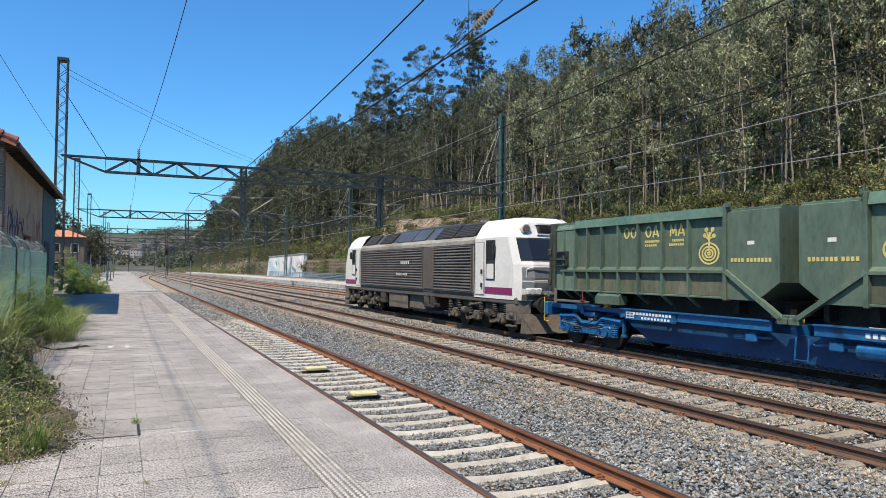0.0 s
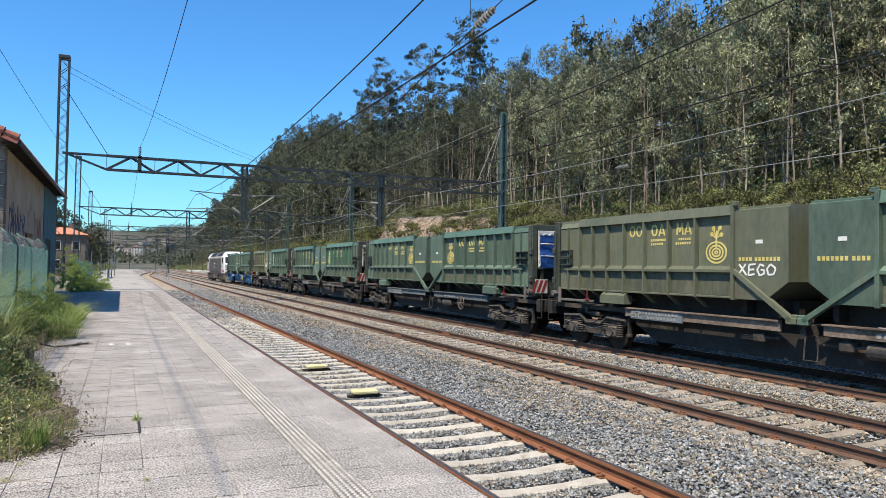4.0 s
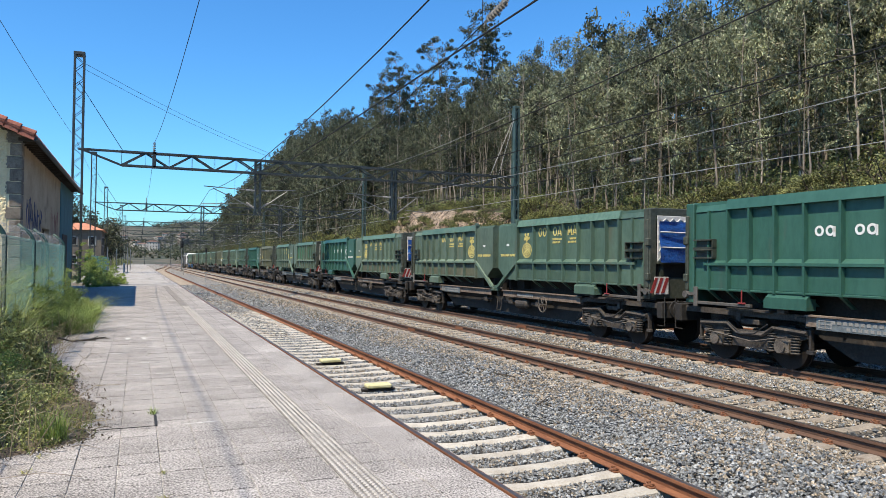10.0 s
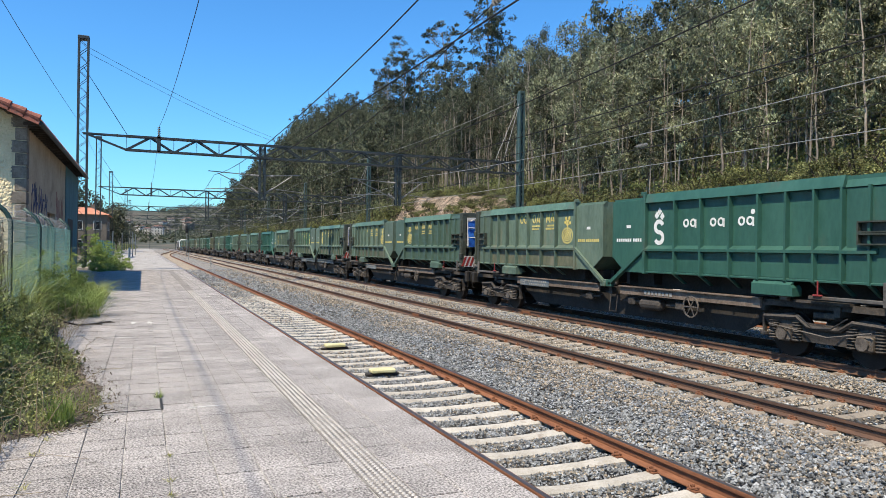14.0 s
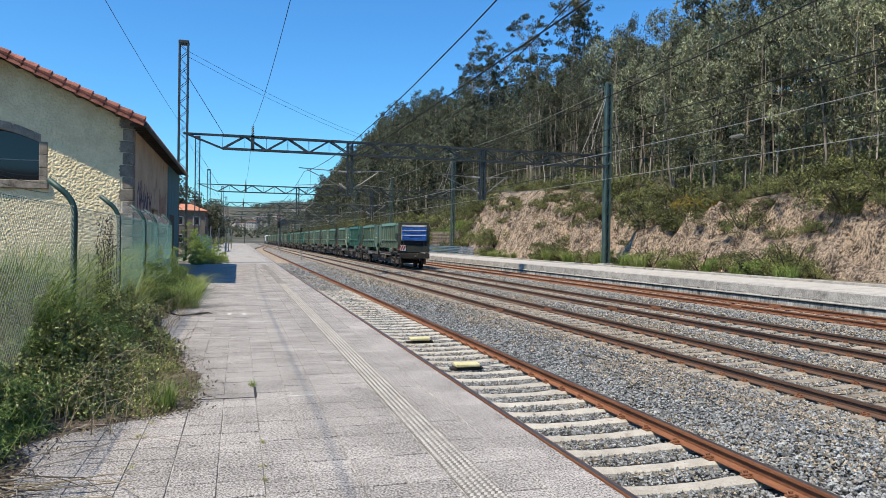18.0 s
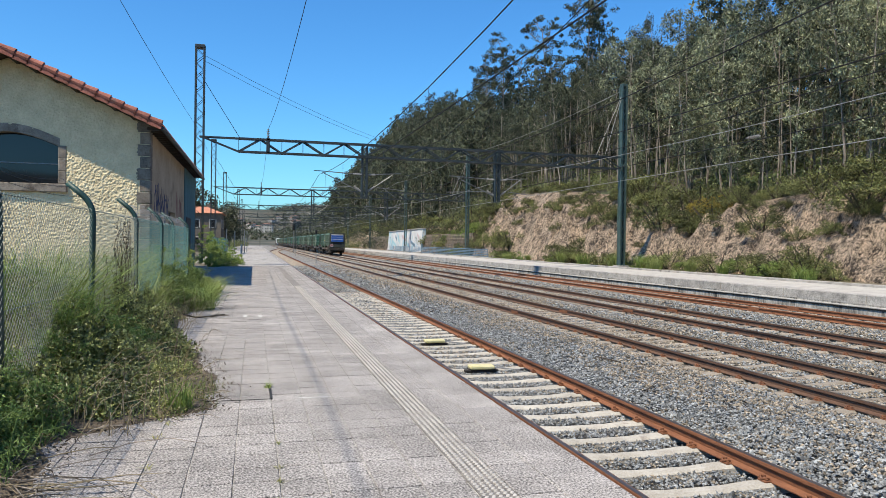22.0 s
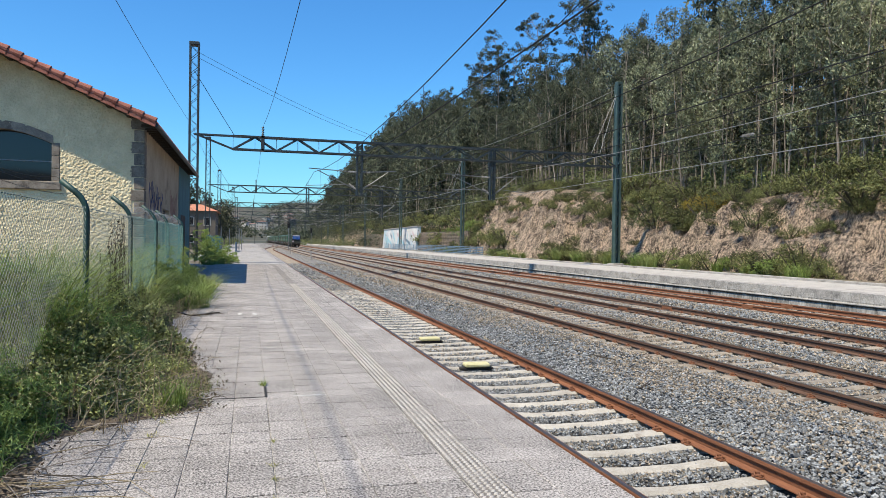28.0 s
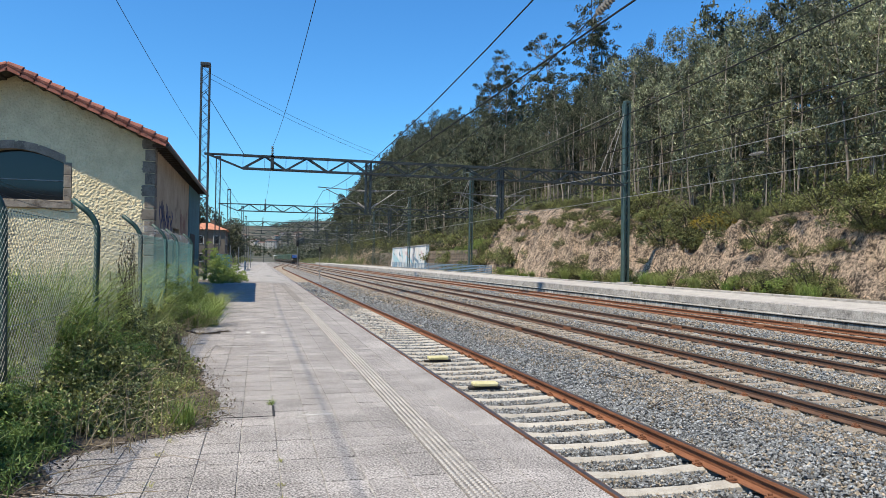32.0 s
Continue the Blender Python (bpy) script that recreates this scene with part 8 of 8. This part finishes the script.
def town():
    house(-9.2, 128, 7.8, 11, 2, WALL_BROWN, "brown two-storey house with orange tile roof by the line", 0, -0.1, shade("orange_roof_tile", (0.336, 0.128, 0.068), (0.48, 0.216, 0.128), 2.0, 0.85, 0.2, fine=10))
    rng = random.Random(9)
    for x, y, w, s, wall in ((14, 790, 11, 3, WALL_PALE), (4.5, 800, 8, 2, WALL_PALE), (-3, 845, 7, 2, WALL_PALE), (47, 850, 10, 3, WALL_BROWN), (24, 985, 8, 2, WALL_PALE),
                             (36, 1090, 9, 2, WALL_PALE), (52, 1030, 7, 2, WALL_PALE), (61, 1120, 9, 2, WALL_BROWN), (-16, 930, 8, 2, WALL_PALE)):
        house(x, y, w, 9, s, wall, "small pale house with tile roof in the valley" if wall == WALL_PALE else "small brown house with tile roof in the valley", rng.uniform(-55, 40))
    # woods on the far slopes
    g = np.random.default_rng(77)
    n = 5200
    y = 400 + 1500 * g.uniform(0, 1, n) ** 1.3
    x = g.uniform(-0.26, 0.22, n) * y
    keep = (np.abs(x) > 26) & ((x > 34) | (x < -40) | (y > 760)) & ((y < 560) | (y > 940) | (np.abs(x) > 60))
    x, y = x[keep], y[keep]
    z = np.array([land(float(a), float(b)) for a, b in zip(x, y)])
    s = g.uniform(2.0, 5.5, len(x))
    xv, yv = g.uniform(-75, 75, 1300), g.uniform(400, 960, 1300)
    keep = (yv > 640) | (xv < -14) | (xv > 26)
    xv, yv = xv[keep], yv[keep]
    x, y, s = np.r_[x, xv], np.r_[y, yv], np.r_[s, 0.9 + 3.4 * g.uniform(0, 1, len(xv)) ** 2]
    z = np.r_[z, [land(float(a), float(b)) for a, b in zip(xv, yv)]]
    pts = clumps(g, np.stack([x, y, z + s * 0.8], 1), np.stack([s, s, s * 1.1], 1), 34)
    tagged(new("far_trees", leaves("far_trees", pts, 1.3, 0.8, LEAF_WOOD, g)), "dark woods on the distant hills", "woods", kind="stuff")
    # scrub along both sides of the line
    q = 420
    xs, ys = np.where(g.uniform(size=q) < 0.5, g.uniform(-8.5, -3.5, q), g.uniform(23.5, 29.5, q)), g.uniform(190, 430, q)
    zs = np.array([land(float(a), float(b)) for a, b in zip(xs, ys)])
    hs = g.uniform(0.5, 1.9, q)
    tagged(new("lineside_scrub", leaves("lineside_scrub", clumps(g, np.stack([xs, ys, zs + hs * 0.6], 1), np.stack([hs, hs * 1.3, hs * 0.8], 1), 60), 0.34, 0.16, LEAF_UNDER, g)), "green scrub along the distant railway line", "scrub", kind="stuff")
    # leafy trees behind the brown house and along the near side
    for i, (tx, ty, sc) in enumerate(((-12.5, 152, 1.22), (-8.6, 154, 1.2), (-17, 150, 1.2), (-6.2, 162, 1.05), (-6, 190, 0.7), (-11, 210, 0.9), (-6.5, 235, 0.7), (-15, 140, 1.1))):
        c = g.normal(size=(34, 3)) * np.array([1.9, 1.9, 1.7]) + np.array([0, 0, 6.4])
        tr = thing("broadleaf_tree", "dark green broadleaf tree behind the houses", "tree", "trees by the houses")
        tr.matrix_basis = pose(tx, ty, land(tx, ty), 0, 0, i * 50) @ Matrix.Diagonal((sc, sc, sc, 1))
        b = Build().tube([(0, 0, -0.5), (0.1, 0, 2.5), (0, 0.1, 6.5)], [0.28, 0.22, 0.08], 7, False)
        for q in c[::4]:
            b.tube([(0.05, 0, 2.6), (q[0] * 0.5, q[1] * 0.5, 2.6 + (q[2] - 2.6) * 0.6), tuple(q)], [0.1, 0.06, 0.02], 4, False)
        part("trunk", b, BARK, tr)
        part("crown", leaves("crown", clumps(g, c, np.full((34, 3), 1.15), 76), 0.42, 0.24, LEAF_WOOD, g), LEAF_WOOD, tr)


town()


def retaining_walls():
    w = thing("retaining_wall", "rough stone retaining wall below the wooded slope", "wall", kind="structure")
    x0 = 29.6
    rng = random.Random(3)
    base = Build().prism([(x0 + 0.15, -0.2), (x0 + 1.2, -0.2), (x0 + 1.2, 3.2), (x0 + 0.55, 3.2)], 96, 190)
    part("core", base, STONE_WALL, w)
    blocks = [Build().box((0, 0, 0), (0.34, 1.0 * k, 0.40), 0.05).mesh("stone_block", STONE_WALL) for k in (0.7, 0.9, 1.15)]
    n = 0
    for r in range(7):
        y = 96.3 + (r % 2) * 0.4
        while y < 125 and n < 280:
            k = rng.randrange(3)
            ln = (0.7, 0.9, 1.15)[k]
            part("stone_block", blocks[k], STONE_WALL, w, at=pose(x0 + 0.22 + r * 0.055 + rng.uniform(-0.03, 0.03), y + ln / 2, 0.2 + r * 0.42, 0, -7, rng.uniform(-2, 2)))
            y += ln + 0.03
            n += 1
    m = thing("painted_wall", "pale concrete wall panel covered in turquoise sprayed painting", "wall")
    part("panel", Build().hull([(x0 - 0.35, 125, -0.1), (x0 + 0.6, 125, -0.1), (x0 - 0.35, 158, -0.1), (x0 + 0.6, 158, -0.1), (x0 + 0.05, 125, 4.3), (x0 + 0.6, 125, 4.3), (x0 + 0.05, 158, 4.1), (x0 + 0.6, 158, 4.1)], [(0, 1, 5, 4), (2, 3, 7, 6), (0, 2, 6, 4), (1, 3, 7, 5), (0, 1, 3, 2), (4, 5, 7, 6)]), MURAL, m)
    part("coping", Build().bar((x0 + 0.25, 124.9, 4.36), (x0 + 0.25, 158.1, 4.16), 0.7, 0.16), CONCRETE, m)
    pink = shade("faded_pink_spray", (0.4, 0.288, 0.288), (0.496, 0.4, 0.4), 2, 0.7, 0.0)
    teal = shade("turquoise_spray", (0.24, 0.416, 0.464), (0.336, 0.496, 0.536), 2, 0.7, 0.0)
    for i, (y, z, a, b) in enumerate(((151, 1.5, 5, 1.2), (141, 2.6, 4, 0.9), (146, 2.2, 2, 1.6), (132, 1.5, 4, 0.7), (155, 1.8, 2, 1.8), (128, 2.9, 2, 0.7), (137, 1.4, 3, 0.9), (149, 2.7, 2, 0.8))):
        b *= 1.7
        part("spray_mark", Build().bar((x0 - 0.30 + (z - 1) * 0.088, y - a / 2, z - b * 0.3), (x0 - 0.26 + (z - 0.6) * 0.088, y + a / 2, z + b * 0.3), 0.02, b * 0.5, (0, 0, 1)), (teal, pink, teal, MATS["blue_grey_rail"])[i % 4], m)
    f = thing("metal_railing", "blue-grey metal panel railing behind the far platform", "railing")
    for i in range(26):
        y = 78 + i * 2.4
        part("post", Build().box((26.3, y, 0.55), (0.06, 0.06, 1.1)), BLUE_RAIL, f)
        pan = Build()
        for k in range(5):
            pan.box((26.3, y + 1.2, 0.2 + k * 0.2), (0.02, 2.3, 0.10))
        part("panel", pan, BLUE_RAIL, f)


retaining_walls()


def sticks():
    """Dead branches that lie on the stones between the tracks."""
    for x, y, a, ln in ((6.11, 9.94, 0.6, 0.42), (6.74, 12.5, 2.4, 0.5), (7.3, 15.2, 1.0, 0.4)):
        p, q, z = Vector((x, y, BED_Z + 0.09)), Vector((math.cos(a), math.sin(a), 0.06)) * ln, Vector((0, 0, 1))
        made = Build().tube([p - q * 0.5, p + z * 0.02, p + q * 0.5 + z * 0.05], [0.016, 0.013, 0.006], 5, False)
        made.tube([p, p + q * 0.2 + Vector((-q.y, q.x, 0)) * 0.35 + z * 0.05], [0.009, 0.004], 4, False)
        tagged(new("stick", made.mesh("stick", STEM_DARK)), "dark dead branch lying on the ballast", "stick", "dead branches on the ballast")


sticks()


def lineside():
    def mark(x, y):
        b = thing("track_magnet", "faded yellow signalling box lying between the rails", "signal box", "boxes between the rails")
        part("case", Build().box((0, 0, 0.04), (0.46, 0.24, 0.07), 0.02), BOX_YELLOW, b)
        part("bracket", Build().box((0, 0, -0.03), (0.62, 0.12, 0.05), 0.01), WAGON_DARK, b)
        part("cable", Build().tube([(0.25, 0, 0.02), (0.5, 0.12, -0.02), (0.75, 0.02, -0.03), (0.95, 0.2, -0.04)], 0.012, 5), WIRE_PALE, b)
        b.matrix_basis = pose(x, y, -0.665, 0, 0, RND.uniform(-3, 3))
    mark(4.02, 12.2)
    mark(4.02, 15.65)
    # colour-light signals
    for x, y, h in ((8.0, 150.0, 5.2), (16.0, 190.0, 4.6)):
        s = thing("signal", "black colour-light railway signal on a slim post", "signal", "railway signals")
        part("post", Build().tube([(x, y, -0.7), (x, y, h)], 0.07, 8), GALV, s)
        hd = part("head", Build().box((x, y - 0.1, h - 0.5), (0.6, 0.25, 1.4), 0.15), RUBBER, s)
        for k in range(3):
            part("lens", Build().tube([(x, y - 0.24, h - 0.95 + k * 0.42), (x, y - 0.30, h - 0.95 + k * 0.42)], 0.12, 10), GLASS_DARK, hd)
        part("ladder", Build().bar((x + 0.2, y + 0.1, -0.7), (x + 0.2, y + 0.1, h - 1), 0.03).bar((x + 0.45, y + 0.1, -0.7), (x + 0.45, y + 0.1, h - 1), 0.03), STEEL_DARK, s)
    for x, y in ((6.83, 81.0), (6.6, 118.0)):
        s = thing("line_marker", "short pale marker post between the tracks", "marker post", "marker posts")
        part("post", Build().box((x, y, -0.3), (0.12, 0.12, 0.9), 0.02), CONCRETE, s)
        part("head", Build().box((x, y, 0.2), (0.35, 0.14, 0.22), 0.02), CONCRETE, s)
    # barrier, posts and lamps at the far end of the platform
    s = thing("platform_barrier", "blue metal barrier with posts beside the platform end", "barrier")
    for i in range(5):
        part("post", Build().tube([(-1.5, 88 + i * 2.6, 0), (-1.5, 88 + i * 2.6, 1.15)], 0.04, 6), BLUE_RAIL, s)
    for z in (0.35, 0.7, 1.1):
        part("rail", Build().tube([(-1.5, 88, z), (-1.5, 98.4, z)], 0.03, 6), BLUE_RAIL, s)
    part("panel", Build().box((-1.5, 93.2, 0.55), (0.03, 10.2, 0.7)), BLUE_RAIL, s)
    for x, y, h in ((-1.2, 97, 3.0), (-2.3, 92, 2.8), (-3.0, 84, 2.9), (-1.0, 110, 3.0), (-3.6, 100, 2.6)):
        p = thing("lamp_post", "slim grey post at the platform end", "post", "posts at the platform end")
        part("pole", Build().tube([(x, y, -0.1), (x, y, h)], 0.055, 7), GALV, p)
        part("cap", Build().box((x, y, h), (0.14, 0.14, 0.06), 0.01), GALV, p)
    f = thing("station_fence", "green mesh fence beyond the shed", "fence")
    for i in range(12):
        y = 58 + i * 3.0
        part("post", Build().tube([(-3.2, y, -0.1), (-3.2, y, 1.9)], 0.03, 6), FENCE_GREEN, f)
        net = Build()
        for k in range(16):
            net.bar((-3.2, y, 0.1 + k * 0.11), (-3.2, y + 3, 0.1 + k * 0.11), 0.008)
        for k in range(20):
            net.bar((-3.2, y + k * 0.15, 0.05), (-3.2, y + k * 0.15, 1.85), 0.008)
        part("mesh", net, FENCE_WIRE, f)
    for x, y in ((11.4, 205.0), (22.6, 230.0), (2.0, 245.0), (11.4, 290.0)):
        p = thing("lamp_post", "tall slim lighting pole beside the tracks", "post", "poles beside the tracks")
        part("pole", Build().tube([(x, y, -0.7), (x, y, 8.5)], [0.09, 0.05], 7), STEEL_DARK, p)
        part("arm", Build().tube([(x, y, 8.4), (x + 1.4, y, 8.7)], 0.035, 6), STEEL_DARK, p)
    # damage in the paving: black strips as the shade in an open slot, paint drips
    g = thing("open_joint", "black strips for the shade in an open slot between broken tiles", "paving gap")
    part("slot", Build().box((0.19, 7.62, -0.0035), (0.026, 0.50, 0.014)), RUBBER, g)
    part("slot", Build().box((-0.12, 7.36, -0.0035), (0.62, 0.016, 0.014)), RUBBER, g)
    mk = thing("paint_marks", "worn white paint splashes on the paving", "paint marks")
    rng = random.Random(8)
    for x, y, w, d in ((-0.16, 15.6, 0.09, 0.4), (0.14, 15.6, 0.09, 0.45), (0.0, 11.9, 0.9, 0.025), (0.6, 7.35, 0.36, 0.03), (-0.3, 13.2, 0.5, 0.03), (0.35, 14.3, 0.5, 0.03), (0.9, 16.5, 0.6, 0.04), (0.1, 10.7, 0.7, 0.02)):
        part("splash", Build().disc((0, 0, 0), 0, 0.5, "z", 14, 0.004), shade("white_wear", (0.4, 0.392, 0.376), (0.496, 0.488, 0.472), 3, 0.9, 0.0) if "white_wear" not in MATS else MATS["white_wear"], mk, at=pose(x, y, 0.001, 0, 0, rng.uniform(-4, 4)) @ Matrix.Diagonal((w, d, 1, 1)))


lineside()


def motions():
    for ob, y, turn in MOVERS:
        walk(ob, [(t, pose(TRACKS[2], y + s, RAIL_Z, 0, 0, turn)) for t, s in GONE])


motions()
